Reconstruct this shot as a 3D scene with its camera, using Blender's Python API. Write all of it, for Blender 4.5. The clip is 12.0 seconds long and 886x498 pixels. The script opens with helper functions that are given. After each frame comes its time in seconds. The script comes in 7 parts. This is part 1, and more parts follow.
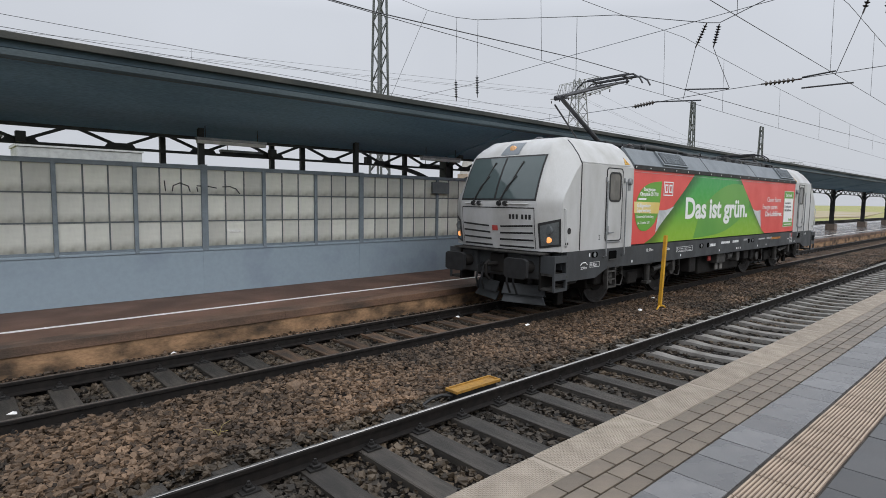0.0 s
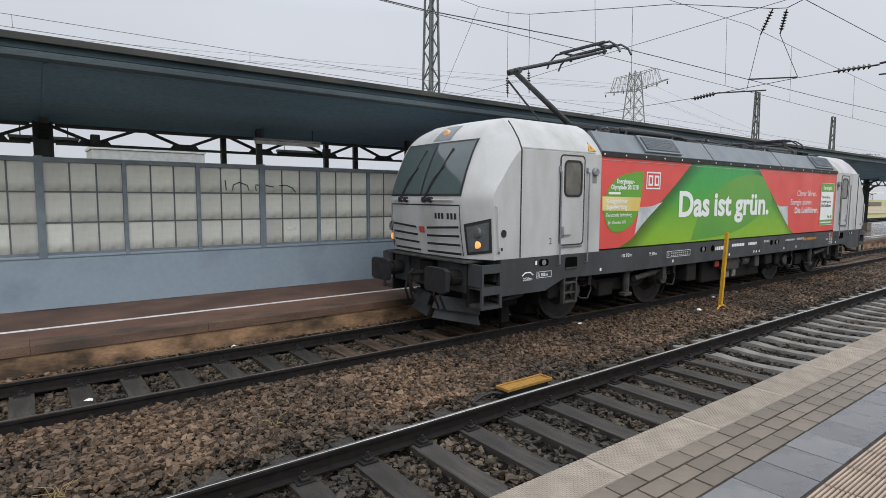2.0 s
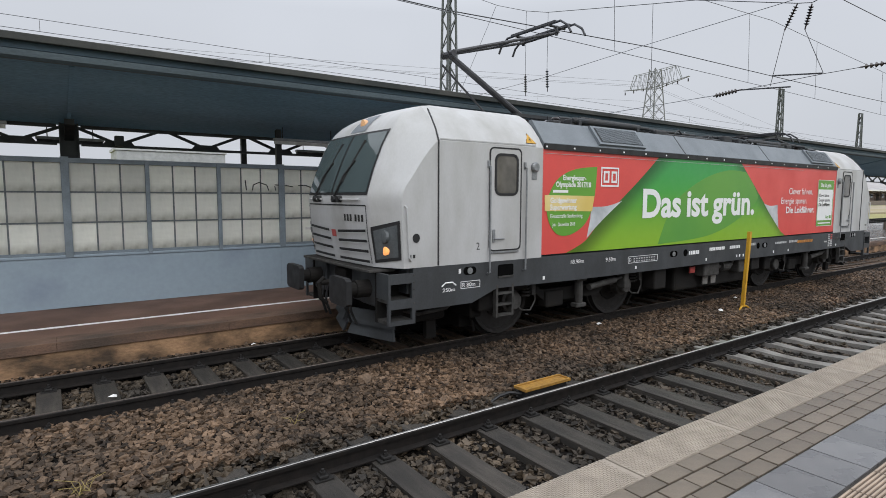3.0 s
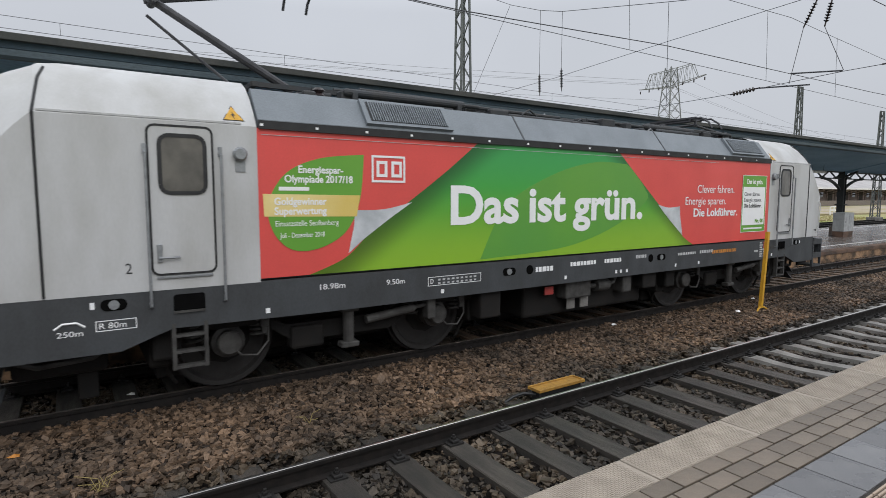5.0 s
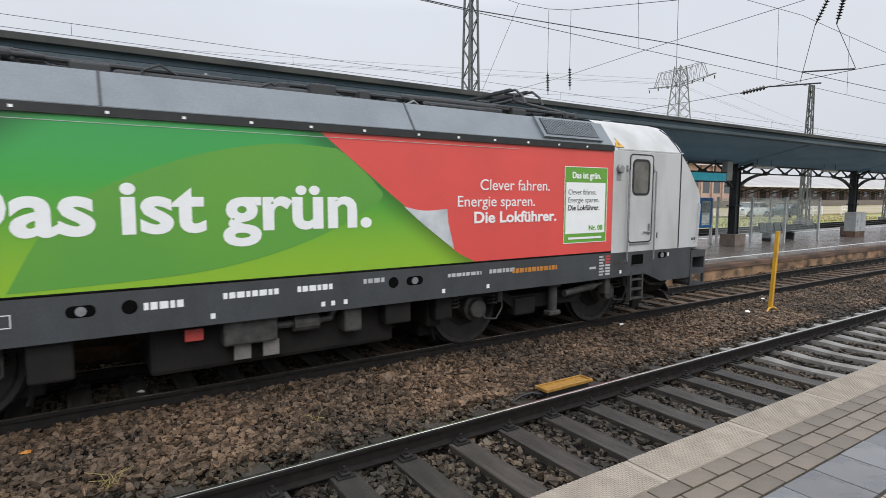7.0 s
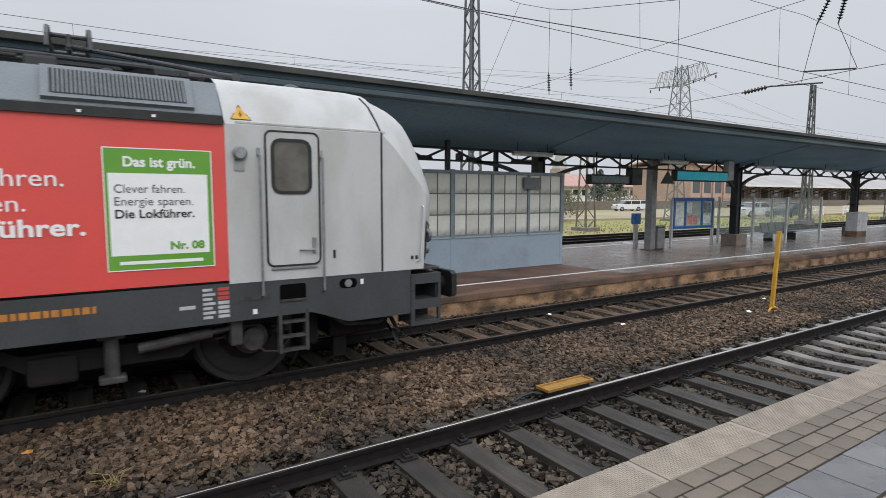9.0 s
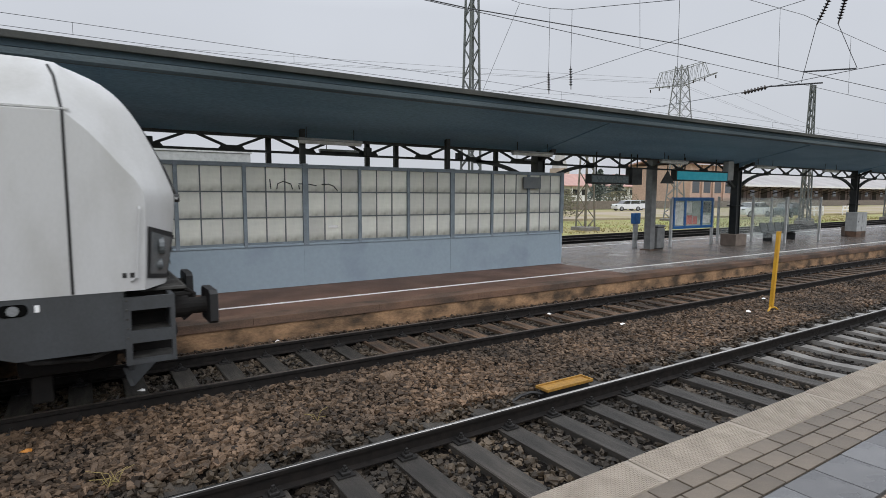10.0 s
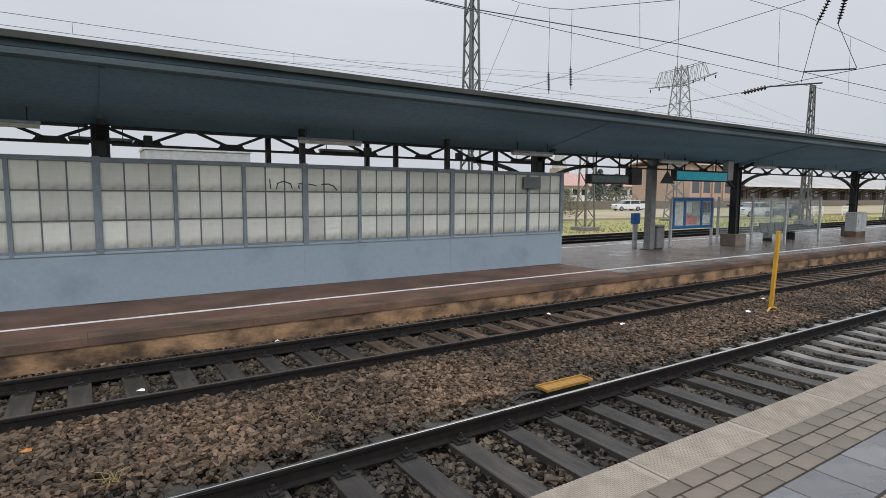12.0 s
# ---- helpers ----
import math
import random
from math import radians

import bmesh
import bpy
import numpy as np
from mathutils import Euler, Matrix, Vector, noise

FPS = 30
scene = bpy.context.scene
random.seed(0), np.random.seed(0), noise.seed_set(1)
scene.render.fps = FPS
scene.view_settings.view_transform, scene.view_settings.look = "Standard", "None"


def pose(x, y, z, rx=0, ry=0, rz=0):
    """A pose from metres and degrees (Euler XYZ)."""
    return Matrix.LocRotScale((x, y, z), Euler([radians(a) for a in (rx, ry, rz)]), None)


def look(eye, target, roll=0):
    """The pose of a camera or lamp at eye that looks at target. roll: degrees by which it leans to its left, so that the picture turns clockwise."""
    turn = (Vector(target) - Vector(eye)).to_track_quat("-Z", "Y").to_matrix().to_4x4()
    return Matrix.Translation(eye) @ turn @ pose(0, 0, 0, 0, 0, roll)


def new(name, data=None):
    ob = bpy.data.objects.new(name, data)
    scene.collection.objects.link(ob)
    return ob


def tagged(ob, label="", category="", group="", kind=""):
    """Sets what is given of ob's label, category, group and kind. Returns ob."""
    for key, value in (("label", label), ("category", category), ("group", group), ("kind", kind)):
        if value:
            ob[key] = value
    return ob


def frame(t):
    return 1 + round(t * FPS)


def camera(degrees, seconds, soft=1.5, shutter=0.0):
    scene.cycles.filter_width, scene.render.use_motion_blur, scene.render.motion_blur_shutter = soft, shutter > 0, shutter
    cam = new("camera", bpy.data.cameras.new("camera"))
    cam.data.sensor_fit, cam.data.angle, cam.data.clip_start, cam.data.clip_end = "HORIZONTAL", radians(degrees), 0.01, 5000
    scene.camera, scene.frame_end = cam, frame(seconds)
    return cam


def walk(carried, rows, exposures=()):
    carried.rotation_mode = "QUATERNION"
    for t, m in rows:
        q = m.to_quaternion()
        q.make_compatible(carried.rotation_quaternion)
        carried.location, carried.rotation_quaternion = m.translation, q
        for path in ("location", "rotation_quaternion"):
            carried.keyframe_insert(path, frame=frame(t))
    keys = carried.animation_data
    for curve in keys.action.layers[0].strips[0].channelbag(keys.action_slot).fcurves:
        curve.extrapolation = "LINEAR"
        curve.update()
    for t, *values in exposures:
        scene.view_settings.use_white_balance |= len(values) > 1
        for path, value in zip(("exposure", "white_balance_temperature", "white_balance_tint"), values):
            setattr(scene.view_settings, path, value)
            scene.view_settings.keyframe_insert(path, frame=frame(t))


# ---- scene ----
cam = camera(76.94, 12.0, soft=0.65, shutter=0.2)
EYE = Vector((0.0, 0.0, 2.39))
# seconds, heading from the tracks' normal, tilt, lean: a hand-held pan from one spot
PAN = [
    (0.0, 42.32, -5.01, 0.75),
    (0.5, 41.03, -5.14, 0.59),
    (1.0, 39.75, -5.12, 0.35),
    (1.5, 38.46, -5.22, 0.31),
    (2.0, 37.08, -5.35, 0.34),
    (2.5, 36.02, -5.36, 0.24),
    (3.0, 35.26, -5.42, 0.21),
    (5.0, 33.85, -5.40, 0.10),
    (5.5, 33.84, -5.39, 0.08),
    (6.0, 33.83, -5.40, 0.10),
    (6.5, 33.38, -5.49, 0.13),
    (7.0, 33.07, -5.49, 0.15),
    (9.0, 32.96, -5.49, 0.13),
    (9.5, 32.98, -5.53, 0.18),
    (10.0, 33.00, -5.55, 0.23),
    (10.5, 33.01, -5.55, 0.23),
    (11.0, 33.02, -5.56, 0.26),
    (11.5, 33.02, -5.56, 0.26),
    (12.0, 33.02, -5.56, 0.26),
]


def aim(yaw, tilt, lean):
    a, b = radians(yaw), radians(tilt)
    return look(EYE, EYE + Vector((math.sin(a) * math.cos(b), math.cos(a) * math.cos(b), math.sin(b))), lean)


walk(cam, [(t, aim(a, b, c)) for t, a, b, c in PAN], [(t, v, 6250, 9) for t, v in ((0, 0), (1.5, 0.08), (3, 0.05), (5, -0.06), (5.5, -0.03), (6, 0.04), (6.5, 0.15), (7, 0.23), (9, 0.04), (10, 0.0), (11.5, 0.05), (12, 0.05))])

# ---------------------------------------------------------------- light
world = bpy.data.worlds.new("overcast_sky")
scene.world = world
world.use_nodes = True
wn, wl = world.node_tree.nodes, world.node_tree.links
wn.clear()
w_out, w_bg = wn.new("ShaderNodeOutputWorld"), wn.new("ShaderNodeBackground")
w_sky = wn.new("ShaderNodeTexSky")
w_sky.sky_type, w_sky.sun_disc = "NISHITA", False
w_sky.sun_elevation, w_sky.sun_rotation, w_sky.dust_density = radians(38), radians(150), 6.0
w_grey = wn.new("ShaderNodeHueSaturation")
w_grey.inputs["Saturation"].default_value, w_grey.inputs["Value"].default_value = 0.1, 0.05
w_tc, w_sep = wn.new("ShaderNodeTexCoord"), wn.new("ShaderNodeSeparateXYZ")
w_ramp = wn.new("ShaderNodeValToRGB")
w_ramp.color_ramp.elements[0].position, w_ramp.color_ramp.elements[0].color = 0.0, (0.66, 0.67, 0.70, 1)
w_ramp.color_ramp.elements[1].position, w_ramp.color_ramp.elements[1].color = 1.0, (1.8, 1.83, 1.9, 1)
for spot, tone in ((0.3, (0.70, 0.715, 0.76, 1)), (0.6, (1.5, 1.52, 1.58, 1))):
    w_ramp.color_ramp.elements.new(spot).color = tone
w_cloud = wn.new("ShaderNodeTexNoise")
w_cloud.inputs["Scale"].default_value, w_cloud.inputs["Detail"].default_value = 2.2, 4
w_cr = wn.new("ShaderNodeMapRange")
w_cr.inputs["To Min"].default_value, w_cr.inputs["To Max"].default_value = 0.9, 1.1
w_mul = wn.new("ShaderNodeVectorMath")
w_mul.operation = "SCALE"
w_mix = wn.new("ShaderNodeMix")
w_mix.data_type = "RGBA"
w_mix.inputs["Factor"].default_value = 0.88
wl.new(w_sky.outputs[0], w_grey.inputs["Color"])
wl.new(w_tc.outputs["Generated"], w_sep.inputs[0])
wl.new(w_sep.outputs["Z"], w_ramp.inputs[0])
wl.new(w_tc.outputs["Generated"], w_cloud.inputs["Vector"])
wl.new(w_cloud.outputs["Fac"], w_cr.inputs["Value"])
wl.new(w_ramp.outputs["Color"], w_mul.inputs[0])
wl.new(w_cr.outputs["Result"], w_mul.inputs["Scale"])
wl.new(w_grey.outputs["Color"], w_mix.inputs["A"])
wl.new(w_mul.outputs["Vector"], w_mix.inputs["B"])
wl.new(w_mix.outputs["Result"], w_bg.inputs["Color"])
wl.new(w_bg.outputs[0], w_out.inputs["Surface"])
w_bg.inputs["Strength"].default_value = 1.0
sun = new("sun", bpy.data.lights.new("sun", "SUN"))
sun.data.energy, sun.data.angle, sun.data.color = 1.0, radians(35), (1.0, 0.97, 0.93)
sun.matrix_world = look((-6, -40, 40), (6, 8, 0))
scene.view_settings.exposure = 0.0


# ---------------------------------------------------------------- materials
def material(name, colour, rough=0.6, metal=0.0, second=None, scale=6.0, grain=60.0, bump=0.15, spread=0.12, island=0.0, each=0.0, spec=0.5, streak=(1, 1, 1), rough2=None, depth=0.02, lo=0.35, hi=0.65):
    """A surface with stains at one scale and grain at a finer one."""
    m = bpy.data.materials.new(name)
    m.use_nodes = True
    n, l = m.node_tree.nodes, m.node_tree.links
    b = n["Principled BSDF"]
    tc, mp = n.new("ShaderNodeTexCoord"), n.new("ShaderNodeMapping")
    mp.inputs["Scale"].default_value = streak
    l.new(tc.outputs["Object"], mp.inputs["Vector"])
    big, fine = n.new("ShaderNodeTexNoise"), n.new("ShaderNodeTexNoise")
    big.inputs["Scale"].default_value, big.inputs["Detail"].default_value = scale, 5
    fine.inputs["Scale"].default_value, fine.inputs["Detail"].default_value = grain, 4
    l.new(mp.outputs[0], big.inputs["Vector"])
    l.new(mp.outputs[0], fine.inputs["Vector"])
    ramp = n.new("ShaderNodeMapRange")
    ramp.inputs["From Min"].default_value, ramp.inputs["From Max"].default_value = lo, hi
    l.new(big.outputs["Fac"], ramp.inputs["Value"])
    mix = n.new("ShaderNodeMix")
    mix.data_type = "RGBA"
    second = second or tuple(c * (1 - 2 * spread) for c in colour)
    mix.inputs["A"].default_value, mix.inputs["B"].default_value = (*colour, 1), (*second, 1)
    l.new(ramp.outputs[0], mix.inputs["Factor"])
    vary = n.new("ShaderNodeMapRange")
    vary.inputs["From Min"].default_value, vary.inputs["From Max"].default_value = 0.3, 0.7
    vary.inputs["To Min"].default_value, vary.inputs["To Max"].default_value = 1 - spread, 1 + spread
    l.new(fine.outputs["Fac"], vary.inputs["Value"])
    value = vary.outputs[0]
    for amount, node, socket in ((island, "ShaderNodeNewGeometry", "Random Per Island"), (each, "ShaderNodeObjectInfo", "Random")):
        if amount:
            src, mr, mu = n.new(node), n.new("ShaderNodeMapRange"), n.new("ShaderNodeMath")
            mr.inputs["To Min"].default_value, mr.inputs["To Max"].default_value = 1 - amount, 1 + amount
            mu.operation = "MULTIPLY"
            l.new(src.outputs[socket], mr.inputs["Value"])
            l.new(mr.outputs[0], mu.inputs[0])
            l.new(value, mu.inputs[1])
            value = mu.outputs[0]
    sc = n.new("ShaderNodeVectorMath")
    sc.operation = "SCALE"
    l.new(mix.outputs["Result"], sc.inputs[0])
    l.new(value, sc.inputs["Scale"])
    l.new(sc.outputs["Vector"], b.inputs["Base Color"])
    rr = n.new("ShaderNodeMapRange")
    rr.inputs["To Min"].default_value = rough
    rr.inputs["To Max"].default_value = min(1, rough + 0.15) if rough2 is None else rough2
    l.new(ramp.outputs[0], rr.inputs["Value"])
    l.new(rr.outputs[0], b.inputs["Roughness"])
    b.inputs["Metallic"].default_value, b.inputs["Specular IOR Level"].default_value = metal, spec
    if bump:
        bp = n.new("ShaderNodeBump")
        bp.inputs["Strength"].default_value, bp.inputs["Distance"].default_value = bump, depth
        l.new(fine.outputs["Fac"], bp.inputs["Height"])
        l.new(bp.outputs[0], b.inputs["Normal"])
    return m


def glow(name, colour, strength):
    m = material(name, colour, 0.3, bump=0)
    b = m.node_tree.nodes["Principled BSDF"]
    b.inputs["Emission Color"].default_value, b.inputs["Emission Strength"].default_value = (*colour, 1), strength
    return m


def clear(name, colour, rough=0.02, through_light=0.9):
    m = material(name, colour, rough, bump=0, spread=0.02, rough2=rough + 0.02)
    m.node_tree.nodes["Principled BSDF"].inputs["Transmission Weight"].default_value = through_light
    m.node_tree.nodes["Principled BSDF"].inputs["IOR"].default_value = 1.1
    return m


M = {
    # near-black bed colour paints the shade in the gaps between stones
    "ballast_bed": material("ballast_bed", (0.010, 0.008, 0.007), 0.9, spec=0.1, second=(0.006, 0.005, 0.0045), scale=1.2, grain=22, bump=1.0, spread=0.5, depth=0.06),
    "stones": material("ballast_stone", (0.124, 0.080, 0.050), 0.5, second=(0.048, 0.035, 0.025), scale=0.6, grain=45, bump=0.3, spread=0.25, island=0.8, rough2=0.7, spec=0.3),
    "stones_grey": material("grey_ballast_stone", (0.064, 0.047, 0.031), 0.5, second=(0.027, 0.022, 0.017), scale=0.7, grain=45, bump=0.3, spread=0.25, island=0.8, rough2=0.65, spec=0.35),
    "rail_side": material("rusty_rail", (0.013, 0.010, 0.0085), 0.65, 0.0, spec=0.25, second=(0.007, 0.006, 0.0055), scale=9, grain=90, spread=0.25),
    "rail_top": material("polished_rail_head", (0.40, 0.385, 0.37), 0.25, 1.0, rough2=0.36, scale=8, grain=120, bump=0.0, streak=(0.1, 1, 1)),
    "rail_dull": material("dull_rail_head", (0.14, 0.115, 0.10), 0.35, 0.7, scale=8, grain=120, bump=0.05, streak=(0.1, 1, 1)),
    "sleeper_wood": material("weathered_timber", (0.054, 0.046, 0.038), 0.5, second=(0.025, 0.022, 0.019), scale=3, grain=40, bump=0.5, spread=0.25, each=0.25, streak=(4, 0.6, 4)),
    "sleeper_rust": material("rust_stained_timber", (0.15, 0.088, 0.050), 0.65, second=(0.045, 0.032, 0.023), scale=3, grain=40, bump=0.5, spread=0.25, each=0.5, streak=(4, 0.6, 4)),
    "sleeper_concrete": material("sleeper_concrete", (0.2, 0.19, 0.175), 0.6, second=(0.13, 0.12, 0.11), scale=4, grain=60, spread=0.15, each=0.12),
    "iron": material("dark_iron", (0.028, 0.026, 0.025), 0.5, 0.4, scale=12, grain=120),
    "edge_slab": material("pale_edge_slab", (0.35, 0.30, 0.245), 0.55, second=(0.28, 0.24, 0.195), scale=5, grain=130, bump=0.25, each=0.06, spread=0.1),
    "paver": material("grey_paver", (0.148, 0.118, 0.088), 0.45, second=(0.105, 0.085, 0.065), scale=6, grain=120, each=0.18, bump=0.2, rough2=0.5),
    "plate": material("dark_slab", (0.088, 0.088, 0.092), 0.24, second=(0.135, 0.132, 0.134), scale=4, grain=110, each=0.3, bump=0.1, rough2=0.35),
    "plate_dark": material("dark_wet_slab", (0.034, 0.035, 0.037), 0.32, second=(0.06, 0.059, 0.06), scale=4, grain=110, each=0.3, bump=0.1, rough2=0.45),
    "tactile": material("ribbed_tactile_tile", (0.37, 0.285, 0.215), 0.55, second=(0.30, 0.235, 0.18), scale=5, grain=130, each=0.07),
    "groove": material("dirty_tile_groove", (0.10, 0.07, 0.052), 0.7, second=(0.06, 0.043, 0.034), scale=6, grain=90),
    "joint": material("dirt_joint", (0.045, 0.038, 0.032), 0.8, scale=8, grain=90),
    "asphalt": material("damp_brown_asphalt", (0.168, 0.088, 0.056), 0.5, second=(0.105, 0.060, 0.042), scale=1.1, grain=70, bump=0.3, spread=0.22, rough2=0.62, depth=0.006, spec=0.3),
    # wet and glossy; its base is also lifted to carry reflected sky
    "asphalt_wet": material("rain_wet_asphalt", (0.25, 0.21, 0.185), 0.05, second=(0.14, 0.115, 0.10), scale=1.1, grain=16, bump=1.0, spread=0.35, rough2=0.25, depth=0.05, spec=0.9),
    "kerb": material("worn_concrete_edge", (0.165, 0.094, 0.060), 0.6, second=(0.062, 0.042, 0.030), scale=2.5, grain=60, bump=0.35, spread=0.2, streak=(0.5, 1, 1)),
    "edge_wall": material("stained_platform_wall", (0.36, 0.215, 0.115), 0.75, second=(0.06, 0.04, 0.025), scale=2.2, grain=16, bump=0.6, spread=0.2, streak=(0.8, 1, 1.5), lo=0.36, hi=0.64),
    "plinth": material("grey_brown_plinth_concrete", (0.21, 0.165, 0.135), 0.7, second=(0.15, 0.12, 0.10), scale=3, grain=50, bump=0.25),
    "white_line": material("worn_white_paint", (0.84, 0.84, 0.83), 0.6, second=(0.7, 0.68, 0.66), scale=14, grain=90, bump=0.2),
    "canopy": material("blue_green_paint", (0.215, 0.37, 0.51), 0.6, second=(0.165, 0.295, 0.42), scale=0.9, grain=40, streak=(0.25, 1, 1), spread=0.2),
    # gutter paled as a lit ledge, fascia darkened as shade below the roof edge
    "gutter": material("pale_grey_gutter", (0.075, 0.10, 0.115), 0.5, second=(0.045, 0.065, 0.078), scale=1.2, grain=50, streak=(0.3, 1, 1), spread=0.2),
    "fascia": material("weathered_teal_fascia", (0.019, 0.043, 0.060), 0.6, second=(0.014, 0.03, 0.043), scale=1.2, grain=50, streak=(0.3, 1, 1), spread=0.2),
    "felt": material("mossy_roofing_felt", (0.060, 0.060, 0.055), 0.85, second=(0.038, 0.042, 0.041), scale=1.2, grain=30, bump=0.2),
    "steel_dark": material("dark_painted_steel", (0.016, 0.019, 0.021), 0.5, scale=6, grain=60),
    "shelter_blue": material("pale_blue_paint", (0.275, 0.34, 0.395), 0.4, second=(0.19, 0.235, 0.30), scale=0.9, grain=12, bump=0.06, spread=0.04, lo=0.52, hi=0.85),
    "shelter_frame": material("blue_grey_frame_paint", (0.2, 0.24, 0.275), 0.45, second=(0.15, 0.18, 0.205), scale=4, grain=60, bump=0.1),
    "frost": material("frosted_wired_glass", (0.88, 0.88, 0.83), 0.3, second=(0.68, 0.69, 0.65), scale=0.9, grain=4, bump=0.05, spread=0.05, each=0.12, lo=0.3, hi=0.75),
    "yellow": material("yellow_paint", (0.60, 0.33, 0.02), 0.45, second=(0.5, 0.26, 0.02), scale=7, grain=80),
    "yellow_lid": material("dirty_yellow_plastic", (0.36, 0.19, 0.03), 0.5, second=(0.25, 0.135, 0.03), scale=14, grain=80),
    "galv": material("galvanised_steel", (0.33, 0.34, 0.35), 0.45, 0.6, scale=6, grain=70),
    "bar": material("grey_glazing_bar_paint", (0.10, 0.115, 0.125), 0.5, second=(0.14, 0.15, 0.155), scale=6, grain=60, bump=0.1),
    "wire": material("dark_cable", (0.075, 0.075, 0.082), 0.5, 0.5, bump=0),
    "insulator": material("brown_insulator", (0.03, 0.02, 0.02), 0.25, bump=0),
    "grass": material("meadow_ground", (0.23, 0.27, 0.065), 0.9, second=(0.31, 0.26, 0.13), scale=0.12, grain=6, bump=0.5, spread=0.3),
}


def let_through(m, share, colour):
    """Adds light that shines through from behind, as frosted glass does."""
    n, l = m.node_tree.nodes, m.node_tree.links
    tr_, mx = n.new("ShaderNodeBsdfTranslucent"), n.new("ShaderNodeMixShader")
    tr_.inputs["Color"].default_value, mx.inputs["Fac"].default_value = (*colour, 1), share
    out = n["Material Output"]
    tint = n.new("ShaderNodeVectorMath")
    tint.operation, tint.inputs[1].default_value = "MULTIPLY", colour
    l.new(n["Principled BSDF"].inputs["Base Color"].links[0].from_socket, tint.inputs[0])
    l.new(tint.outputs[0], tr_.inputs["Color"])
    l.new(n["Principled BSDF"].outputs[0], mx.inputs[1])
    l.new(tr_.outputs[0], mx.inputs[2])
    l.new(mx.outputs[0], out.inputs["Surface"])


def grime(m, tone):
    """Dirt that has settled along the lower edge and in the corners of a pane of unit size."""
    n, l = m.node_tree.nodes, m.node_tree.links
    b = n["Principled BSDF"]
    tc, sep, nz = n.new("ShaderNodeTexCoord"), n.new("ShaderNodeSeparateXYZ"), n.new("ShaderNodeTexNoise")
    l.new(tc.outputs["Object"], sep.inputs[0])
    nz.inputs["Scale"].default_value = 3.0
    l.new(tc.outputs["Object"], nz.inputs["Vector"])
    low = n.new("ShaderNodeMapRange")
    low.inputs["From Min"].default_value, low.inputs["From Max"].default_value = 0.34, 0.0
    l.new(sep.outputs["Z"], low.inputs["Value"])
    mu = n.new("ShaderNodeMath")
    mu.operation = "MULTIPLY"
    l.new(low.outputs[0], mu.inputs[0])
    l.new(nz.outputs["Fac"], mu.inputs[1])
    mx = n.new("ShaderNodeMix")
    mx.data_type = "RGBA"
    mx.inputs["B"].default_value = (*tone, 1)
    l.new(b.inputs["Base Color"].links[0].from_socket, mx.inputs["A"])
    l.new(mu.outputs[0], mx.inputs["Factor"])
    l.new(mx.outputs["Result"], b.inputs["Base Color"])


grime(M["frost"], (0.16, 0.15, 0.10))
let_through(M["frost"], 0.38, (1.15, 1.15, 1.13))


# ---------------------------------------------------------------- mesh helpers
def part(name, bm, mat, parent=None, label="", smooth=False):
    """Links a bmesh as one mesh object, under a thing or a part."""
    me = bpy.data.meshes.new(name)
    bmesh.ops.recalc_face_normals(bm, faces=bm.faces)
    bm.to_mesh(me)
    bm.free()
    if smooth:
        for p in me.polygons:
            p.use_smooth = True
    me.materials.append(mat)
    ob = new(name, me)
    ob.parent = parent
    return tagged(ob, label)


def thing(name, label, category, at=(0, 0, 0), group="", kind=""):
    ob = new(name)
    ob.location = at
    return tagged(ob, label, category, group, kind)


def bx(bm, x0, x1, y0, y1, z0, z1, bevel=0.0):
    v = [bm.verts.new((x, y, z)) for x in (x0, x1) for y in (y0, y1) for z in (z0, z1)]
    fs = [bm.faces.new([v[i] for i in f]) for f in ((0, 1, 3, 2), (4, 6, 7, 5), (0, 4, 5, 1), (2, 3, 7, 6), (0, 2, 6, 4), (1, 5, 7, 3))]
    if bevel:
        bmesh.ops.bevel(bm, geom=list({e for f in fs for e in f.edges}), offset=bevel, segments=2, affect="EDGES", profile=0.5)
    return bm


def box(x0, x1, y0, y1, z0, z1, bevel=0.0):
    return bx(bmesh.new(), x0, x1, y0, y1, z0, z1, bevel)


def beam(bm, p, q, w, h=None, up=(0, 0, 1)):
    """A bar of w by h from p to q."""
    p, q = Vector(p), Vector(q)
    d = (q - p).normalized()
    u = Vector(up)
    if abs(d.dot(u)) > 0.98:
        u = Vector((1, 0, 0))
    s = d.cross(u).normalized()
    u = s.cross(d)
    h = w if h is None else h
    v = [bm.verts.new(c + s * (a * w / 2) + u * (b * h / 2)) for c in (p, q) for a, b in ((-1, -1), (1, -1), (1, 1), (-1, 1))]
    for f in ((3, 2, 1, 0), (4, 5, 6, 7), (0, 1, 5, 4), (1, 2, 6, 5), (2, 3, 7, 6), (3, 0, 4, 7)):
        bm.faces.new([v[i] for i in f])
    return bm


def rod(bm, p, q, r, n=8, r2=None, caps=True):
    p, q = Vector(p), Vector(q)
    d = (q - p).normalized()
    s = d.orthogonal().normalized()
    u = d.cross(s)
    r2 = r if r2 is None else r2
    rings = [[bm.verts.new(c + (s * math.cos(2 * math.pi * i / n) + u * math.sin(2 * math.pi * i / n)) * k) for i in range(n)] for c, k in ((p, r), (q, r2))]
    for i in range(n):
        bm.faces.new((rings[0][i], rings[0][(i + 1) % n], rings[1][(i + 1) % n], rings[1][i]))
    if caps:
        bm.faces.new(rings[0][::-1])
        bm.faces.new(rings[1])
    return bm


